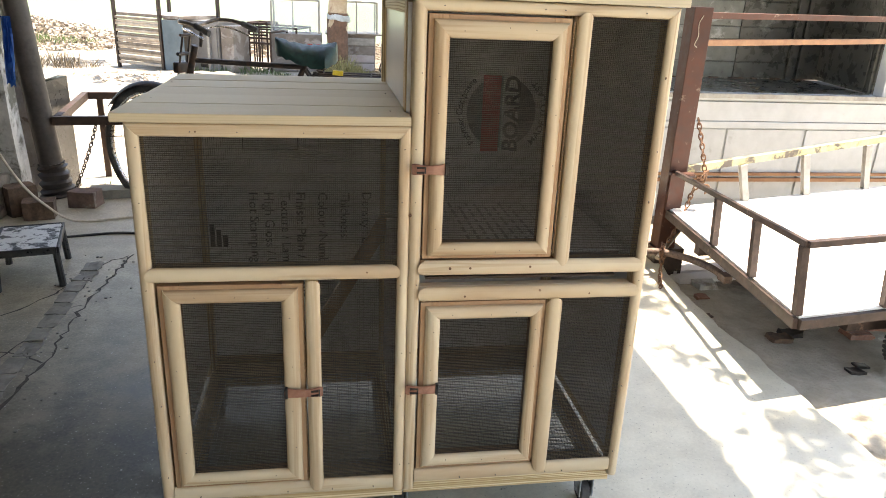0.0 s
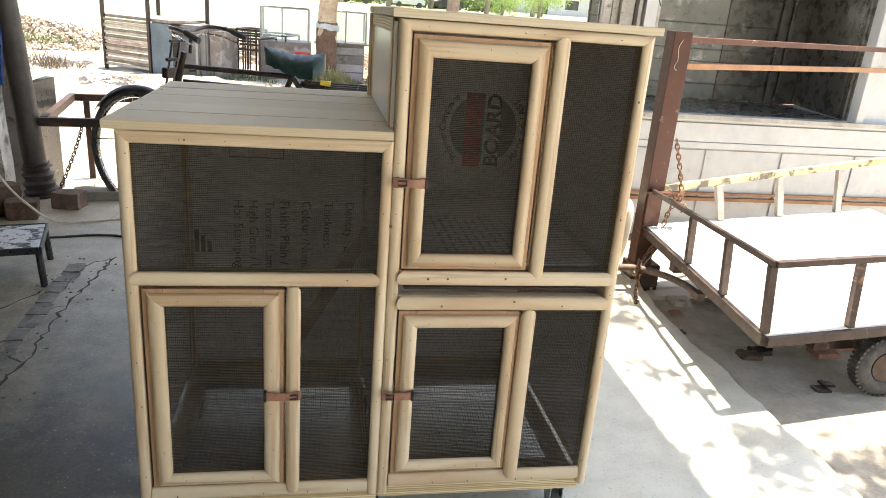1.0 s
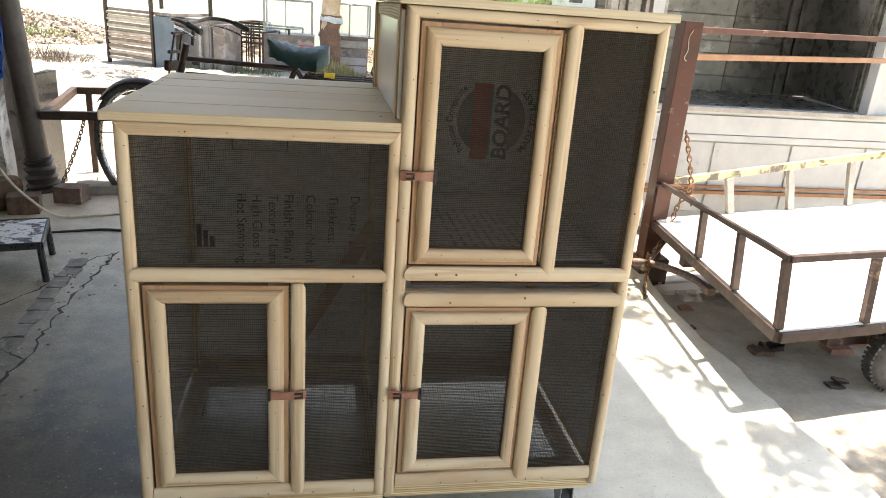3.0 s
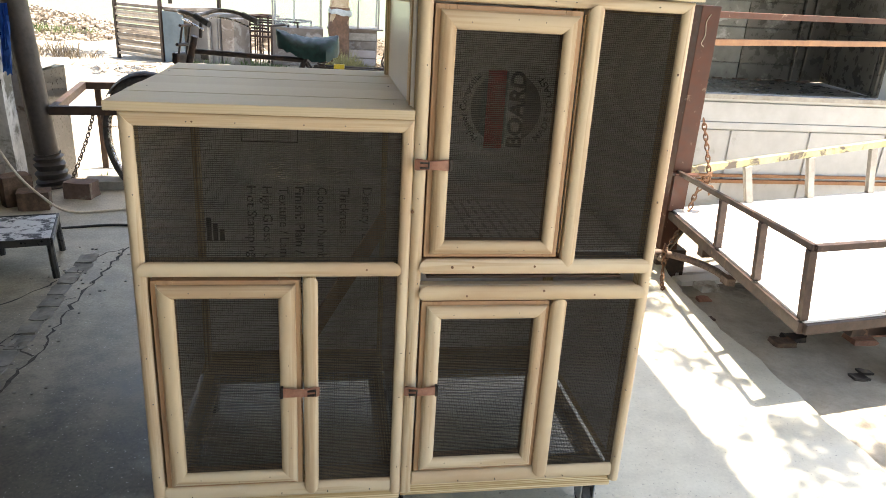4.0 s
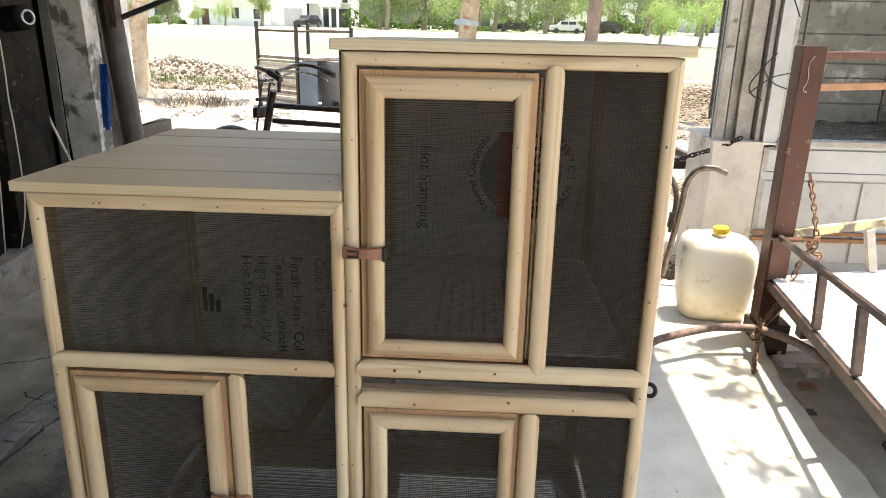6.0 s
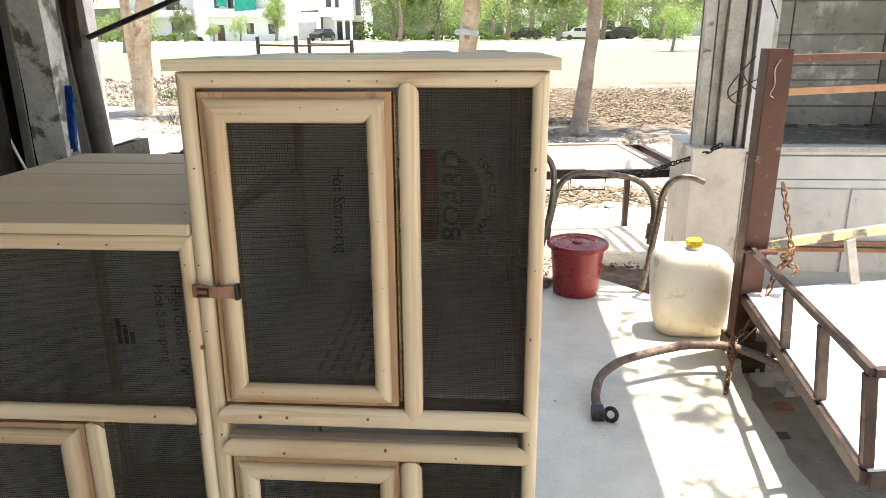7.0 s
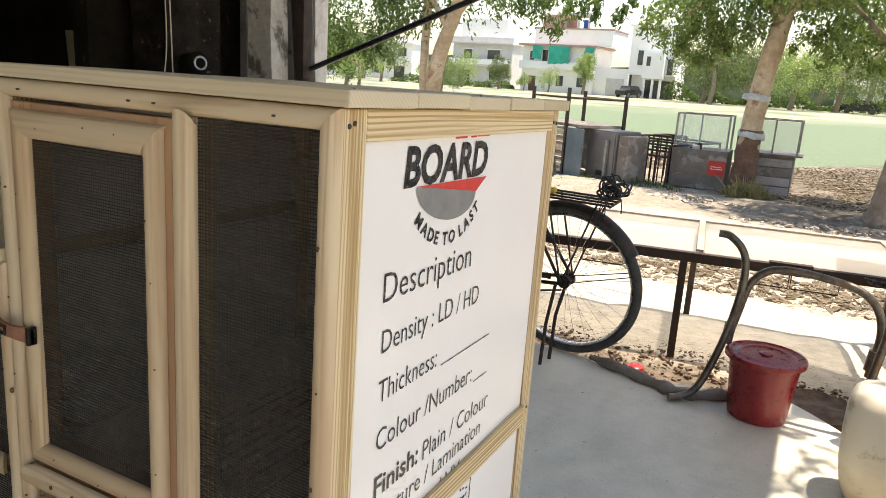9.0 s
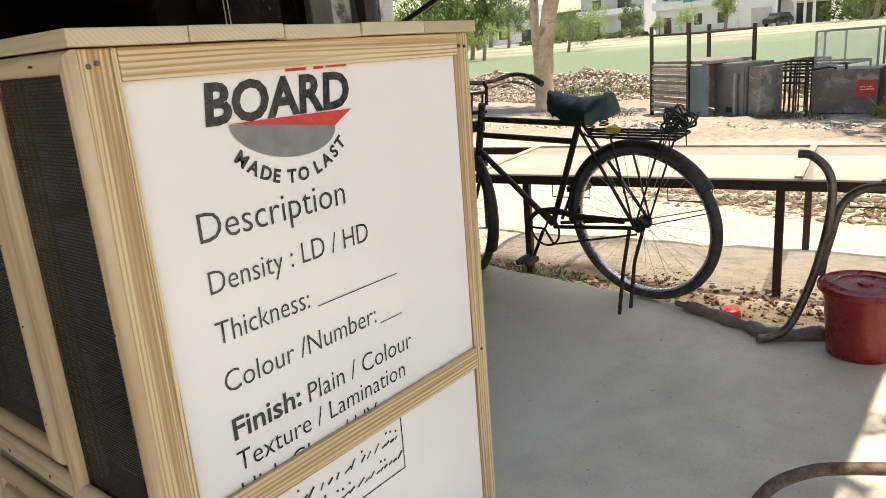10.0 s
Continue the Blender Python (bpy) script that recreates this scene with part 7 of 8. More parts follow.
CB = thing("sheet_cabinet", "plain grey sheet-metal cabinet standing on the earth", "cabinet", (-2.76, 12.5, -0.34), -30)
CB.scale = (1.0, 1.0, 0.93)
part("body", boxed(0, 0.72, 0, 0.6, 0, 1.02, bevel=0.01), M_GREYCAB, CB)
part("door", boxed(0.03, 0.69, -0.018, -0.0005, 0.05, 0.98, bevel=0.004), M_GREYCAB, CB)
part("slot", boxed(0.3, 0.52, -0.022, -0.0185, 0.14, 0.24), M_DARKMETAL, CB, "dark slot")
part("side_board", boxed(0.74, 1.0, 0.04, 0.5, 0, 0.95), M_KIOSKTIN, CB, "brown board leaning on its side")
part("white_upright", boxed(0.52, 0.57, -0.08, -0.03, 0, 0.85), M_GALV, CB)

for x, y, w, d, h, turn in ((-1.98, 12.6, 0.8, 0.7, 0.8, -22), (-2.2, 13.3, 1.5, 0.7, 0.85, -20), (-1.75, 13.4, 0.4, 0.5, 0.9, -20)):
    F = thing("frame_table", "rusty bare steel table frame on the earth", "table frame", (x, y, -0.36), turn, "bare table frames")
    steel("leg", [((a, b, 0), (a, b, h)) for a in (0, w) for b in (0, d)], F, 0.02)
    steel("leg", [((w * q, 0, 0), (w * q, 0, h)) for q in (0.3, 0.42, 0.7)], F, 0.014)
    steel("top_bar", [((0, 0, h), (w, 0, h)), ((0, d, h), (w, d, h)), ((0, 0, h), (0, d, h)), ((w, 0, h), (w, d, h)), ((0, 0, h * 0.75), (w, 0, h * 0.75))], F, 0.02)


def build_glass_cart():
    K = thing("snack_cart", "grimy tin snack cart with a glazed upper frame and red sign", "vendor cart", (-1.27, 12.75, -0.36), 0)
    K.scale = (1.16, 1.0, 0.77)
    part("body", boxed(0, 0.82, 0.0, 0.75, 0.08, 0.98, bevel=0.008), M_KIOSKTIN, K, "grimy tin body")
    s = part("sign", boxed(0.56, 0.8, -0.014, -0.0005, 0.42, 0.76), M_REDSIGN, K, "red painted sign")
    bm = bmesh.new()
    r = random.Random(9)
    for z in (0.61, 0.56):
        x = 0.6
        while x < 0.75:
            w = r.uniform(0.012, 0.03)
            box(bm, x, x + w, -0.017, -0.0142, z, z + r.uniform(0.012, 0.03))
            x += w + 0.008
    tagged(part("sign_bars", bm, M_WHITEPAINT, s), kind="stuff")
    part("front", boxed(0.95, 1.72, 0.25, 1.0, 0.06, 0.98, bevel=0.006), M_KIOSKTIN, K)
    for k, m in ((0, M_PINKTIN), (1, M_PINKTIN), (2, M_KIOSKTIN), (3, M_GALV)):
        part("panel", boxed(0.97, 1.7, 0.232, 0.2495, 0.1 + k * 0.21, 0.28 + k * 0.21, bevel=0.008), m, K, "faded red and grey tin strip")
    part("counter", boxed(0.88, 1.82, 0.18, 1.1, 0.985, 1.02), M_KIOSKTIN, K)
    for a, b in (((0.02, 0.05), (0.78, 0.7)), ((0.98, 0.3), (1.74, 1.0))):
        for x in (a[0], b[0]):
            for y in (a[1], b[1]):
                part("upright", boxed(x - 0.015, x + 0.015, y - 0.015, y + 0.015, 1.0, 1.78), M_GALV, K)
        steel("top_bar", [((a[0], a[1], 1.77), (b[0], a[1], 1.77)), ((b[0], a[1], 1.77), (b[0], b[1], 1.77)), ((b[0], b[1], 1.77), (a[0], b[1], 1.77)), ((a[0], b[1], 1.77), (a[0], a[1], 1.77))], K, 0.015, M_GALV)
        part("pane", boxed(a[0] + 0.02, b[0] - 0.02, a[1] - 0.003, a[1] + 0.003, 1.03, 1.75), M_GLASS, K, "dusty glass pane")
    for x in (0.35, 1.4):
        part("upright", boxed(x - 0.012, x + 0.012, 0.29, 0.314, 1.02, 1.77), M_GALV, K)
    return K


build_glass_cart()


# trees
def build_tree(name, base, trunk, limbs, crown, leaf, bark, label, seed, leaf_size=0.05, clump=0.5, count=4000, droop=0.5, lower=None):
    """trunk: points with radii; limbs: count of boughs; crown: centres and radii of leaf masses."""
    r = random.Random(seed)
    g = np.random.default_rng(seed)
    T = thing(name, label, "tree", base)
    pts = curve_points([p for p, _ in trunk], 6)
    rad = np.interp(np.linspace(0, 1, len(pts)), np.linspace(0, 1, len(trunk)), [q for _, q in trunk])
    bm = tube(bmesh.new(), pts, list(rad), 14)
    for v in bm.verts:
        v.co += Vector((noise.noise(v.co * 3), noise.noise(v.co * 3 + Vector((7, 0, 0))), 0)) * 0.12 * float(rad[0])
    part("trunk", bm, bark, T, smooth=True)
    if lower:
        k = max(2, int(len(pts) * lower[0]))
        bm = tube(bmesh.new(), pts[:k], [q * 1.07 for q in rad[:k]], 14)
        for v in bm.verts:
            v.co += Vector((noise.noise(v.co * 4), noise.noise(v.co * 4 + Vector((7, 0, 0))), 0)) * 0.18 * float(rad[0])
        part("lower_bark", bm, lower[1], T, "stripped reddish lower bark", smooth=True)
    for c, q in crown[:limbs]:
        s = pts[int(len(pts) * r.uniform(0.6, 0.95))]
        c = Vector(c)
        mid = s.lerp(c, 0.5) + Vector((0, 0, 0.25 * q))
        part("limb", tube(bmesh.new(), curve_points([s, mid, c], 4), [rad[-1] * 0.8] * 4 + [rad[-1] * 0.5] * 3 + [rad[-1] * 0.25] * 2, 7), bark, T, smooth=True)
    cs, us, vs = [], [], []
    total = sum(q**2 for _, q in crown)
    for c, q in crown:
        n = int(count * q * q / total)
        twigs = max(6, int(n / 45))
        th, ph = g.uniform(0, 2 * math.pi, twigs), np.arccos(g.uniform(-1, 1, twigs))
        rr = q * g.uniform(0.35, 1.0, twigs) ** 0.6
        tw = np.stack([rr * np.sin(ph) * np.cos(th), rr * np.sin(ph) * np.sin(th), rr * np.cos(ph) * 0.75], 1) + np.array(c)
        pick = g.integers(0, twigs, n)
        off = g.normal(0, clump * q * 0.16, (n, 3))
        off[:, 2] = off[:, 2] * 1.2 - droop * np.abs(g.normal(0, clump * q * 0.35, n))
        cs.append(tw[pick] + off)
        d = g.normal(0, 1, (n, 3))
        d[:, 2] -= 1.2 * droop
        d /= np.linalg.norm(d, axis=1)[:, None]
        e = np.cross(d, g.normal(0, 1, (n, 3)))
        e /= np.linalg.norm(e, axis=1)[:, None]
        sz = leaf_size * g.uniform(0.6, 1.4, n)[:, None]
        us.append(d * sz)
        vs.append(e * sz * 0.75)
    tagged(quads("crown", np.concatenate(cs), np.concatenate(us), np.concatenate(vs), leaf, T), kind="stuff")
    return T


# pale twin-stemmed gum by the rubble
build_tree("gum_tree", (-6.85, 13.7, -0.3), [((0, 0, 0), 0.23), ((0.02, 0, 0.5), 0.18), ((0.06, 0, 1.2), 0.17), ((0.2, 0, 2.1), 0.17), ((0.55, 0.1, 3.3), 0.14), ((0.8, 0.2, 5.0), 0.09)], 5,
           [((-0.6, 0, 3.5), 1.0), ((0.7, 0.4, 4.1), 1.3), ((2.0, -0.3, 3.8), 1.05), ((-1.8, 0.3, 3.4), 1.15), ((0.2, -0.2, 5.5), 1.4), ((-2.7, -0.8, 2.6), 0.9), ((2.7, 0, 3.3), 0.7), ((-1.75, -1.1, 2.2), 0.75), ((-3.5, -0.9, 1.85), 0.7), ((4.0, -2.6, 3.1), 0.42), ((4.8, -3.0, 2.9), 0.38), ((-0.9, -1.0, 2.2), 0.5)], M_LEAF, M_BARKPALE, "tall gum tree with a pale peeling trunk and drooping leaves", 3, 0.055, 0.6, 21000, 0.9)
build_tree("gum_tree", (-6.98, 13.78, -0.3), [((0, 0, 0), 0.15), ((-0.05, 0, 0.9), 0.11), ((-0.1, 0, 2.0), 0.1), ((-0.12, 0.1, 3.4), 0.09), ((-0.12, 0.2, 5.0), 0.07)], 2,
           [((-1.1, 0, 4.0), 0.9), ((-0.5, 0.4, 5.0), 1.0)], M_LEAF, M_BARKPALE, "pale second gum stem beside its taller neighbour", 4, 0.065, 0.6, 2500, 0.9)
# gum tree by the snack cart
build_tree("gum_tree", (-0.04, 12.75, -0.36), [((0, 0, 0), 0.2), ((0.02, 0, 0.9), 0.185), ((0.06, 0, 1.7), 0.17), ((0.18, 0, 2.6), 0.16), ((0.36, 0.2, 3.8), 0.12)], 5,
           [((-0.7, 0, 3.5), 0.95), ((0.5, 0.3, 3.9), 1.1), ((1.7, 0.2, 3.6), 0.95), ((-1.3, -0.2, 3.0), 0.7), ((2.5, 0.2, 3.2), 0.75), ((0.3, 0, 4.9), 1.3), ((-1.0, 0, 2.6), 0.5), ((-0.4, -0.2, 2.75), 0.45), ((0.9, 0, 2.65), 0.45), ((1.6, 0.1, 2.6), 0.45), ((2.3, 0.1, 2.7), 0.4)], M_LEAFLIGHT, M_BARKPALE, "leafy gum tree wrapped with rags, beside the snack cart", 5, 0.043, 0.6, 34000, 0.8, (0.36, M_BARKRED))
for k, z in enumerate((0.72, 1.35)):
    bm = ring(bmesh.new(), (-0.01, 12.75, z), (0.1, 0.05, 1), 0.19, 0.035, 24, 6, 1.6)
    for v in bm.verts:
        v.co += Vector((noise.noise(v.co * 6), noise.noise(v.co * 6 + Vector((5, 0, 0))), noise.noise(v.co * 6 + Vector((0, 5, 0))))) * 0.025
    tagged(link_mesh("tree_rag", bm, M_GREYRAG, smooth=True), "pale plastic rag tied round the tree trunk", "rag", "rags on the tree")
# leaning grey tree on the straw
build_tree("leaning_tree", (1.93, 11.05, -0.3), [((0, 0, 0), 0.19), ((0.03, 0, 0.25), 0.145), ((0.1, 0, 1.0), 0.115), ((0.17, 0, 1.8), 0.105), ((0.22, 0, 3.2), 0.095), ((0.3, 0.1, 4.6), 0.07)], 4,
           [((-0.4, 0, 3.55), 0.8), ((1.1, 0, 3.7), 0.9), ((0.4, 0.4, 4.6), 1.2), ((-1.4, 0.2, 3.4), 0.6), ((0.9, 0, 2.8), 0.45), ((1.7, 0.2, 2.85), 0.5), ((-0.5, 0.1, 2.75), 0.45), ((2.5, 0.4, 3.0), 0.6)], M_LEAFLIGHT, M_BARK, "leaning grey-barked tree on the straw litter", 7, 0.047, 0.6, 15000, 0.8)
# tree added out of view, only to cast dapples on the floor
# shade tree beside the shed: leaf masses named by the spot of ground that each one shades
SHADE = [(1.6, -0.15, 0.6), (2.5, -0.25, 0.75), (0.9, -0.35, 0.7), (3.4, -0.6, 0.9), (4.4, -0.9, 1.1), (5.4, -1.4, 1.2), (1.3, 0.22, 0.3), (1.75, 0.2, 0.32), (2.2, 0.2, 0.4), (1.22, 1.62, 0.3), (1.38, 1.5, 0.2), (1.22, 0.93, 0.13), (1.31, 0.82, 0.17), (1.4, 0.72, 0.13), (1.18, 2.2, 0.16), (1.25, 2.5, 0.14), (1.17, 2.72, 0.13)]


def shade_at(x, y, q, height=4.3):
    """Where, seen from the tree's foot, a leaf mass stands that shades (x, y)."""
    return (x + SUN.x / SUN.z * height - 7.2, y + SUN.y / SUN.z * height + 2.2, height)


build_tree("shade_tree", (7.2, -2.2, -0.08), [((0, 0, 0), 0.24), ((-0.2, 0.1, 1.6), 0.2), ((-0.9, 0.5, 2.9), 0.17), ((-2.6, 1.2, 4.1), 0.1)], 6,
           [(shade_at(*a), a[2]) for a in SHADE], M_LEAFDULL, M_BARK, "broad unseen tree set to dapple the yard", 11, 0.04, 1.5, 18000, 0.15)

# far line of trees and bushes
r_ = random.Random(31)
FAR = [(-31, 46, 4.2, 1, M_LEAFFARPALE), (-27, 52, 3.6, 1, M_LEAFFAR), (-35, 50, 5.5, 1, M_LEAFFAR),
       (-44, 90, 5.2, 1.15, M_LEAFFARPALE), (-40.2, 94, 5.6, 0.45, M_LEAFFAR), (-36.4, 94, 3.0, 0.7, M_LEAFFARPALE), (-32.8, 94, 3.5, 0.9, M_LEAFFARPALE), (-28.3, 95, 6.2, 0.35, M_LEAFFARPALE), (-50, 92, 4.6, 1.1, M_LEAFFARPALE), (-56, 88, 6.5, 1, M_LEAFFAR), (-64, 92, 9.0, 1, M_LEAFFAR),
       (-12.5, 93, 8.5, 1, M_LEAFFAR), (-11, 88, 8.0, 1, M_LEAFFAR), (-7, 94, 9.5, 1, M_LEAFFAR), (-2.5, 88, 8.0, 1, M_LEAFFARPALE), (2, 92, 9.0, 1, M_LEAFFAR), (8, 88, 8.5, 1, M_LEAFFAR), (14, 94, 9.0, 1, M_LEAFFARPALE), (20, 88, 8.5, 1, M_LEAFFAR), (27, 92, 9.5, 1, M_LEAFFAR),
       (0, 106, 7.0, 1, M_LEAFFAR), (10, 104, 6.5, 1, M_LEAFFAR), (18, 104, 7.5, 1, M_LEAFFAR), (25, 100, 6.5, 1, M_LEAFFAR), (30, 98, 7.0, 1, M_LEAFFAR), (12.5, 50, 3.4, 1, M_LEAFFARPALE), (15.5, 51, 4.2, 1, M_LEAFFARPALE),
       (36, 90, 10.0, 1, M_LEAFFAR), (-76, 94, 11.0, 1, M_LEAFFAR), (-70, 104, 12.0, 1, M_LEAFFAR), (-10, 116, 12.0, 1, M_LEAFFAR), (6, 118, 13.0, 1, M_LEAFFAR), (20, 114, 12.0, 1, M_LEAFFAR), (46, 100, 11.0, 1, M_LEAFFAR)]
for k, (x, y, h, wide, mat) in enumerate(FAR):
    cr = [((r_.uniform(-0.35, 0.35) * h * wide, r_.uniform(-0.3, 0.3) * h * wide, h * r_.uniform(0.36, 0.78)), h * r_.uniform(0.2, 0.34) * min(1.0, 0.4 + 0.6 * wide)) for _ in range(8)]
    build_tree("field_tree", (x, y, -0.3), [((0, 0, 0), 0.035 * h), ((0.03 * h, 0, 0.3 * h), 0.03 * h), ((0, 0, 0.55 * h), 0.018 * h)], 3, cr, mat, M_BARK, "bushy haze-pale tree at the far side of the field", 50 + k, 0.016 * h, 0.8, 6000, 0.4)


# rubble heaps: many broken pieces
def heap(name, cx, cy, rx, ry, height, count, mat, label, seed, size=0.09, flat=0.6):
    g = np.random.default_rng(seed)
    verts, faces = [], []
    base = np.array([[-1, -1, -1], [1, -1, -1], [1, 1, -1], [-1, 1, -1], [-1, -1, 1], [1, -1, 1], [1, 1, 1], [-1, 1, 1]], float) * 0.72
    tri = [(3, 2, 1, 0), (4, 5, 6, 7), (0, 1, 5, 4), (1, 2, 6, 5), (2, 3, 7, 6), (3, 0, 4, 7)]
    for k in range(count):
        a, q = g.uniform(0, 2 * math.pi), math.sqrt(g.uniform(0, 1))
        x, y = cx + rx * q * math.cos(a), cy + ry * q * math.sin(a)
        z = -0.11 - 0.2 * min(1.0, max(0.0, (y - 2.8) / 6.0)) + height * (1 - q) ** 0.8 * g.uniform(0.4, 1.0)
        s = size * g.uniform(0.35, 1.5)
        p = base * g.uniform(0.35, 1.25, (8, 3)) * s * np.array([1, g.uniform(0.5, 1.0), flat])
        t = g.uniform(0, math.pi)
        c, n_ = math.cos(t), math.sin(t)
        p = p @ np.array([[c, -n_, 0], [n_, c, 0], [0, 0, 1]])
        e = g.normal(0, 0.35)
        p = p @ np.array([[math.cos(e), 0, -math.sin(e)], [0, 1, 0], [math.sin(e), 0, math.cos(e)]])
        faces += [tuple(len(verts) + i for i in f) for f in tri]
        verts += [tuple(v + (x, y, z)) for v in p]
    me = bpy.data.meshes.new(name)
    me.from_pydata(verts, [], faces)
    me.materials.append(mat)
    return tagged(new(name, me), label, "rubble", kind="stuff")


heap("rubble_heap", -7.4, 16.8, 3.6, 1.3, 0.72, 9000, M_RUBBLE, "long heap of broken rubble and soil", 1, 0.062)
heap("rubble_heap", -10.5, 17.2, 2.6, 1.3, 0.78, 5600, M_RUBBLE, "heap of broken brick rubble", 2, 0.062)
heap("rubble_heap", -1.4, 15.6, 1.6, 0.6, 0.6, 1300, M_RUBBLE, "pale rubble behind the carts", 3, 0.07)
heap("earth_clods", 0.4, 3.4, 2.3, 0.3, 0.04, 700, M_EARTH, "clods and litter under the table", 4, 0.02, 0.5)
heap("straw_litter", 0.2, 3.45, 2.4, 0.4, 0.03, 1300, M_EARTH, "dry chips and rubble beyond the slab", 5, 0.011, 0.35)
heap("straw_litter", 4.5, 15.5, 5.5, 5.2, 0.05, 11000, M_STRAW, "trampled straw over dark earth", 6, 0.06, 0.25)
heap("straw_litter", 1.2, 6.1, 2.8, 0.6, 0.04, 1500, M_STRAW, "line of straw chips on the track", 7, 0.045, 0.3)
heap("earth_bank", -3.5, 11.2, 6.0, 0.5, 0.1, 1500, M_RUBBLE, "low bank of clods along the track", 8, 0.07, 0.5)
heap("earth_bank", 3.0, 10.0, 3.0, 0.5, 0.1, 350, M_RUBBLE, "low bank of clods along the track", 9, 0.05, 0.5)


# dark leaf strip painting the shade under the far trees, and a low hedge
def scrub(x0, x1, y, height, count, mat, label, seed):
    g = np.random.default_rng(seed)
    x = g.uniform(x0, x1, count)
    top = height * (0.55 + 0.45 * np.sin(x * 0.9 + seed) * np.sin(x * 0.37 + 1.3))
    c = np.stack([x, y + g.normal(0, 0.6, count), -0.3 + np.maximum(top, 0.5) * g.uniform(0.05, 1.0, count)], 1)
    u, w = g.normal(0, 0.13, (count, 3)), g.normal(0, 0.13, (count, 3))
    return tagged(quads("scrub", c, u, w, mat), label, "shrubs", kind="stuff")


scrub(-18, 24, 97.5, 2.6, 9000, M_LEAF, "dark leaf strip standing in for shade under the far trees", 4)
scrub(-60, -39.5, 97.5, 1.6, 3000, M_LEAF, "low dark hedge before the grey house", 5)


# tufts of grass and fodder
def tuft(name, cx, cy, rx, ry, height, count, mat, label, seed, z0=-0.33):
    g = np.random.default_rng(seed)
    a, q = g.uniform(0, 2 * math.pi, count), np.sqrt(g.uniform(0, 1, count))
    c = np.stack([cx + rx * q * np.cos(a), cy + ry * q * np.sin(a), np.full(count, z0)], 1)
    h = height * g.uniform(0.4, 1.0, count) * (1.05 - q * 0.7)
    d = np.stack([g.normal(0, 0.45, count), g.normal(0, 0.45, count), np.ones(count)], 1)
    u = d * (h / 2)[:, None]
    w = np.stack([np.cos(a * 3), np.sin(a * 3), np.zeros(count)], 1) * 0.018
    return tagged(quads(name, c + u, u, w, mat), label, "grass", kind="stuff")


def stalks(name, cx, cy, rx, ry, count, length, mat, label, seed):
    """Thin straws lying about on the ground."""
    g = np.random.default_rng(seed)
    a, q = g.uniform(0, 2 * math.pi, count), np.sqrt(g.uniform(0, 1, count))
    x, y = cx + rx * q * np.cos(a), cy + ry * q * np.sin(a)
    z = -0.085 - 0.2 * np.clip((y - 2.8) / 6.0, 0, 1) + g.uniform(0, 0.03, count)
    t = g.uniform(0, math.pi, count)
    ln = length * g.uniform(0.4, 1.2, count)
    u = np.stack([np.cos(t) * ln, np.sin(t) * ln, g.normal(0, 0.18, count) * ln], 1)
    v = np.stack([-np.sin(t), np.cos(t), np.full(count, 0.6)], 1) * (length * 0.06)
    return tagged(quads(name, np.stack([x, y, z], 1), u, v, mat), label, "straw", kind="stuff")


stalks("straw_stalks", 0.3, 3.5, 2.5, 0.45, 1100, 0.04, M_STRAW, "loose straw stalks along the broken slab edge", 1)
stalks("straw_stalks", 1.2, 6.2, 2.9, 0.8, 4200, 0.07, M_STRAW, "line of loose straw on the sandy track", 2)
stalks("straw_stalks", 4.5, 14.5, 5.5, 4.4, 9000, 0.14, M_STRAW, "trampled straw stalks round the tree", 3)
tuft("fodder_heap", 0.1, 12.35, 0.42, 0.25, 0.5, 800, M_DRYGRASS, "heap of cut green-brown fodder at the tree's foot", 1)
tuft("grass_tufts", -1.9, 12.2, 1.0, 0.4, 0.3, 500, M_LEAFDULL, "tufts of green grass by the carts", 2)
tuft("grass_tufts", -6.6, 15.2, 1.6, 0.7, 0.3, 380, M_LEAFDULL, "green weeds on the rubble", 3, -0.1)
tuft("grass_tufts", -0.9, 3.35, 0.55, 0.12, 0.11, 130, M_LEAFDULL, "weeds along the broken slab edge", 4, -0.12)
tuft("grass_tufts", -1.75, 3.5, 0.2, 0.12, 0.17, 120, M_LEAFDULL, "small green weed by the column", 5, -0.1)
tuft("dry_twigs", -5.2, 12.6, 0.9, 0.4, 0.5, 300, M_STRAW, "dry twigs and stalks on the bank", 6)


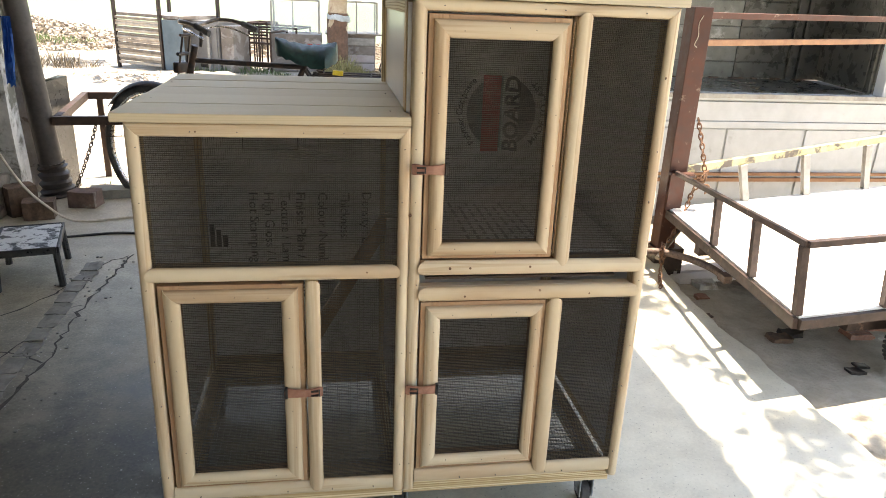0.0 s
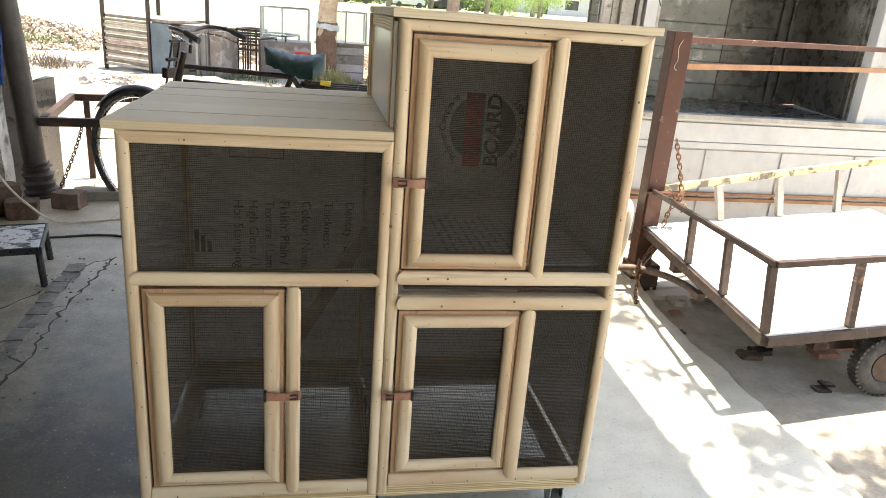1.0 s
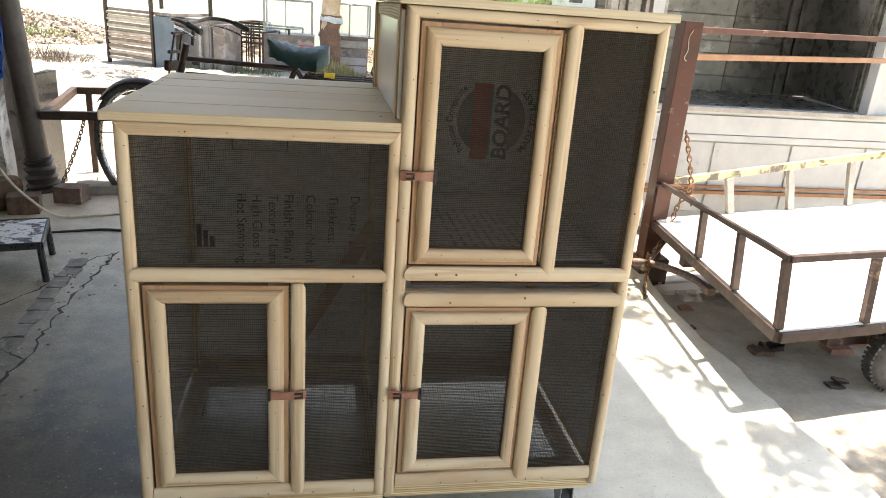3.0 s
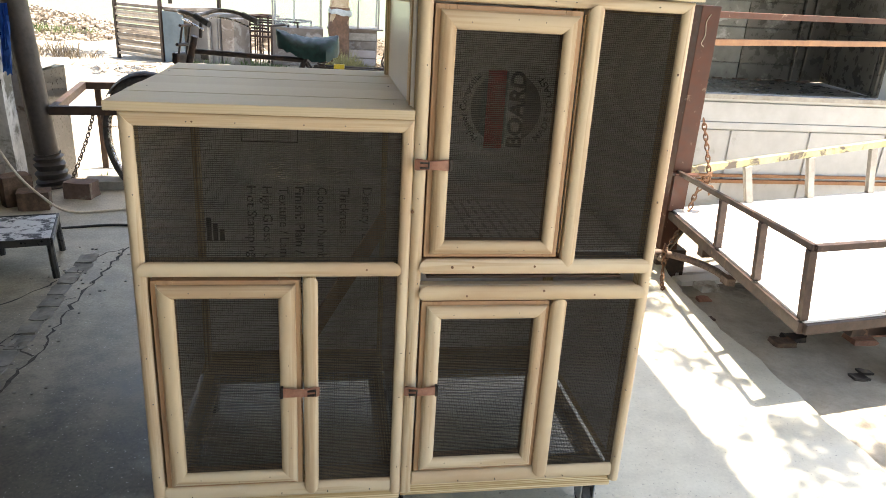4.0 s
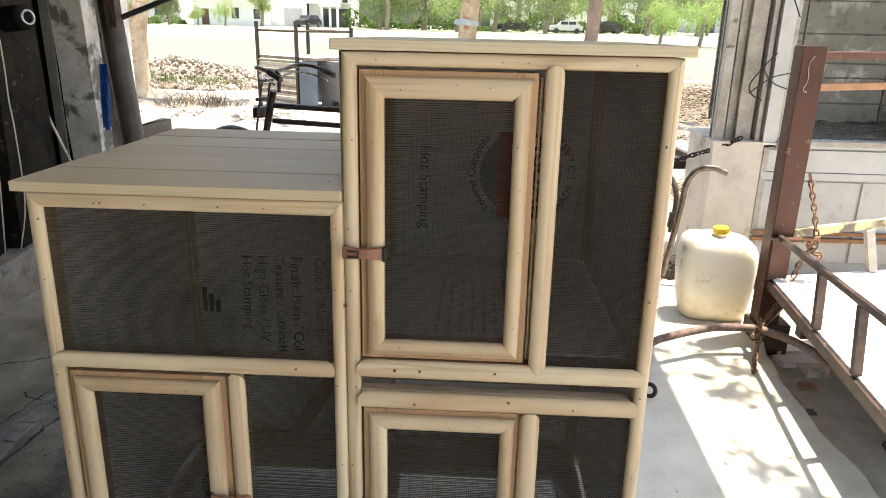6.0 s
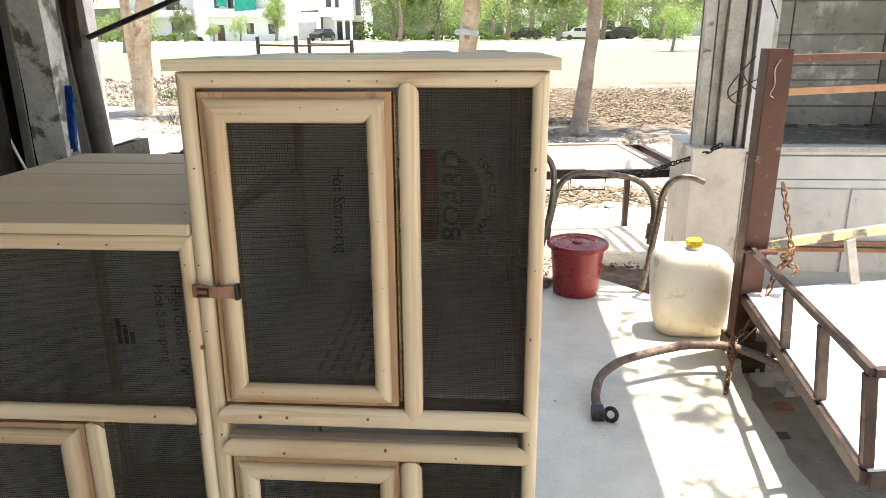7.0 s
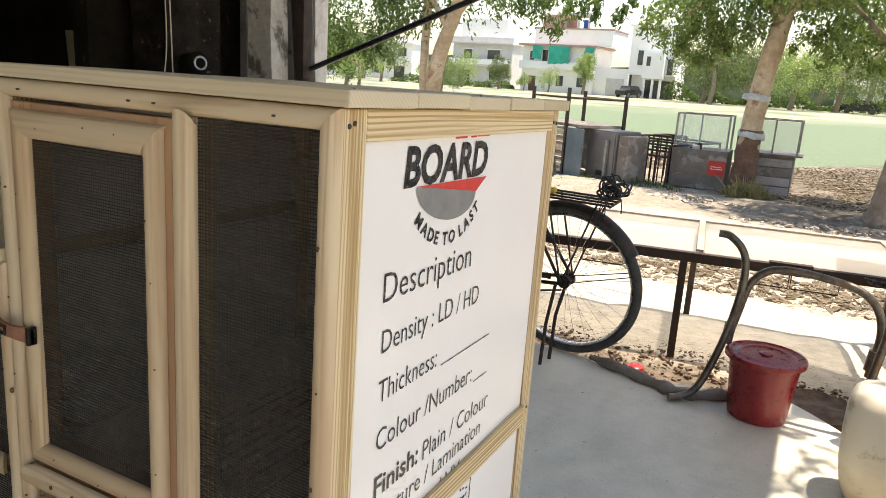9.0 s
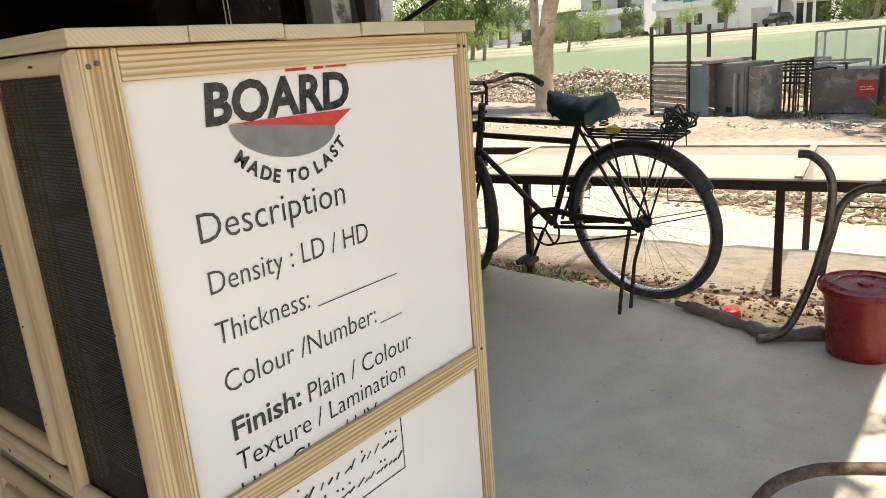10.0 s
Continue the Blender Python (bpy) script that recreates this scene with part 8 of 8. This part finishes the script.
# houses
def build_house(at, turn, w, d, floors, mat, label, extra, seed):
    r = random.Random(seed)
    H = thing("house", label, "house", at, turn)
    hh = 3.4
    part("wall", boxed(0, w, 0, d, 0, floors * hh), mat, H)
    part("roof", boxed(-0.3, w + 0.3, -0.9, d + 0.2, floors * hh, floors * hh + 0.25), mat, H, "flat concrete roof")
    part("parapet", boxed(-0.2, w + 0.2, -0.2, 0.0, floors * hh + 0.255, floors * hh + 1.1), mat, H)
    for f in range(floors):
        n = max(2, int(w / 4.5))
        if f:
            part("balcony", boxed(-0.2, w + 0.2, -1.2, -0.01, f * hh - 0.15, f * hh + 0.1), mat, H)
            part("balcony", boxed(-0.2, w + 0.2, -1.2, -1.05, f * hh + 0.101, f * hh + 0.95), M_HOUSE, H, "white balcony parapet")
        for k in range(n):
            x = w * (k + 0.5) / n + r.uniform(-0.6, 0.6)
            ww, z0, z1 = r.uniform(0.7, 1.2), f * hh + (1.0 if f or k % 2 else 0.05), f * hh + 2.5
            win = part("window", boxed(x - ww, x + ww, -0.06, -0.005, z0, z1), M_WINDOW, H, "dark window")
            part("frame", boxed(x - ww - 0.15, x + ww + 0.15, -0.1, -0.061, z1 + 0.02, z1 + 0.2), M_HOUSE, win)
    for name, a, m in extra:
        part(name, boxed(*a), m, H)
    return H


def build_balcony_house():
    """White two-storey house with a terrace, a brick roof room and a garage wing."""
    H = thing("house", "white two-storey house with green cloth hung from its balcony", "house", (-38.5, 98, -0.3))
    part("wall", boxed(0, 10.5, 0, 9, 0, 6.25), M_HOUSE, H)
    part("ledge", boxed(-0.2, 10.7, -0.7, -0.005, 3.1, 3.3), M_HOUSE, H)
    part("balcony", boxed(-0.2, 10.7, -0.7, -0.58, 3.305, 4.15), M_HOUSE, H, "white balcony parapet")
    part("roof", boxed(-0.4, 10.9, -0.9, 9.2, 6.255, 6.5), M_HOUSEBRICK, H, "pinkish roof edge")
    terrace = part("terrace", boxed(1.4, 12.6, 0.6, 8.6, 6.505, 8.6), M_HOUSE, H)
    part("coping", boxed(1.3, 12.7, 0.5, 8.7, 8.605, 8.8), M_HOUSEBRICK, terrace)
    part("roof_room", boxed(2.2, 5.7, 1.2, 6, 8.81, 10.6), M_HOUSEBRICK, H, "pinkish brick room on the roof")
    part("slab", boxed(4.2, 9.2, 0.9, 6.2, 10.605, 10.85), M_HOUSEGREY, H)
    for x in (7.2, 8.8):
        part("pillar", boxed(x, x + 0.3, 1.1, 1.4, 8.81, 10.6), M_HOUSEGREY, H)
    part("water_tank", boxed(7.95, 8.55, 1.6, 2.2, 8.81, 10.0, bevel=0.12), M_BLUE, H, "blue water tank")
    for x0, x1, z0, z1 in ((1.1, 1.75, 4.3, 5.5), (3.0, 3.75, 4.2, 5.7), (9.0, 9.6, 4.6, 5.6), (5.3, 6.3, 0.9, 2.3), (8.3, 9.2, 0.9, 2.2)):
        win = part("window", boxed(x0, x1, -0.05, -0.005, z0, z1), M_WINDOW, H, "dark window")
        part("frame", boxed(x0 - 0.12, x1 + 0.12, -0.16, -0.055, z1 + 0.01, z1 + 0.14), M_HOUSE, win)
    part("door", boxed(1.2, 2.2, -0.07, -0.005, 0.05, 2.1), M_BARKRED, H, "brown wooden door")
    part("wing_wall", boxed(10.505, 15.0, 1.0, 8, 0, 3.7), M_HOUSE, H, "white garage wing")
    door = part("garage_door", boxed(12.2, 14.6, 0.92, 0.995, 0.05, 2.35), M_HOUSEGREY, H, "grey ribbed garage door")
    for k in range(7):
        part("rib", boxed(12.25, 14.55, 0.89, 0.918, 0.1 + k * 0.32, 0.34 + k * 0.32), M_HOUSEGREY, door)
    for k, (x0, x1, z0, z1) in enumerate(((1.75, 3.1, 4.5, 6.3), (4.2, 7.1, 3.9, 6.4), (9.4, 10.6, 5.3, 6.4))):
        part("cloth", rough_block(x0, x1, -0.86, -0.8, z0, z1, 5, 0.22, 1.7, k), M_GREENNET, H, "green shade cloth", smooth=True)
    return H


def build_porch_house():
    """Tall white house whose upper storey juts over a dark porch."""
    H = thing("house", "tall white house jutting out over a dark pillared porch", "house", (-23.4, 98, -0.3))
    part("lower_wall", boxed(0.2, 6.0, 2.4, 9, 0, 3.0), M_HOUSE, H)
    part("wall", boxed(0, 6.0, 0.8, 9, 3.01, 9.3), M_HOUSE, H)
    part("roof", boxed(-0.3, 6.3, 0.5, 9.3, 9.305, 9.5), M_HOUSE, H)
    bay = part("bay", boxed(2.2, 4.9, -0.9, 0.795, 2.6, 5.9), M_HOUSE, H, "white jutting bay")
    part("window", boxed(2.7, 3.2, -0.95, -0.905, 4.2, 5.4), M_WINDOW, bay)
    for x0, z0, z1 in ((1.1, 4.3, 6.2), (5.1, 3.2, 5.2)):
        part("window", boxed(x0, x0 + 0.7, 0.74, 0.795, z0, z1), M_WINDOW, H, "dark window")
    for x in (0.2, 2.4, 3.5, 4.5):
        part("pillar", boxed(x, x + 0.3, -0.6, -0.3, 0, 2.595 if x > 1 else 3.005), M_HOUSE, H)
    part("gate", boxed(2.0, 5.9, 2.3, 2.395, 0.05, 2.4), M_WINDOW, H, "dark gate under the porch")
    return H


build_balcony_house()
build_porch_house()
build_house((-57, 112, -0.3), 0, 11, 9, 2, M_HOUSEGREY, "grey two-storey house behind the trees", [("roof_room", (0.5, 9, 2, 7, 7.06, 11.0), M_HOUSE)], 3)
build_house((2, 125, -0.3), 0, 24, 9, 1, M_HOUSE, "low white building behind the trees", [], 4)
build_house((34, 120, -0.3), 0, 20, 9, 2, M_HOUSEGREY, "grey house behind the trees", [], 5)
build_house((-95, 118, -0.3), 12, 24, 9, 2, M_HOUSE, "white house behind the trees", [], 6)
tagged(link_mesh("backdrop_hedge", rough_block(-160, 160, 132, 136, -0.3, 5.0, 12, 1.6, 0.06, 4), M_HEDGE), "dim line of distant trees closing the field", "trees", kind="structure")


def build_car(at, turn, mat, label):
    C = thing("parked_car", label, "car", at, turn)
    bm = bmesh.new()
    prof = [(-2.0, 0.35), (-2.05, 0.8), (-1.9, 0.95), (-1.1, 1.0), (-0.6, 1.5), (1.0, 1.52), (1.7, 1.0), (2.0, 0.9), (2.05, 0.35)]
    a = [bm.verts.new((x, -0.8, z)) for x, z in prof]
    b = [bm.verts.new((x, 0.8, z)) for x, z in prof]
    bm.faces.new(a)
    bm.faces.new(b[::-1])
    for k in range(len(prof)):
        bm.faces.new((a[k], b[k], b[(k + 1) % len(prof)], a[(k + 1) % len(prof)]))
    bmesh.ops.recalc_face_normals(bm, faces=bm.faces)
    bmesh.ops.bevel(bm, geom=bm.edges[:], offset=0.06, segments=2, affect="EDGES")
    part("body", bm, mat, C, smooth=True)
    for x0, x1 in ((-0.75, 0.15), (0.22, 1.15)):
        part("window", boxed(x0, x1, -0.815, -0.801, 1.05, 1.42, bevel=0.005), M_WINDOW, C)
    for x in (-1.25, 1.3):
        for y in (-0.75, 0.75):
            part("wheel", tube(bmesh.new(), [(x, y - 0.1, 0.32), (x, y + 0.1, 0.32)], 0.32, 20), M_TYRE, C)
    return C


build_car((-22.1, 95.0, -0.3), 72, M_CARDARK, "dark car parked before the white house")
build_car((11, 93, -0.3), 0, M_CARWHITE, "white car parked under the trees")
build_car((16.5, 96, -0.3), 10, M_CARDARK, "dark car parked under the trees")
build_car((4.5, 95, -0.3), -5, M_CARDARK, "dark car parked under the trees")
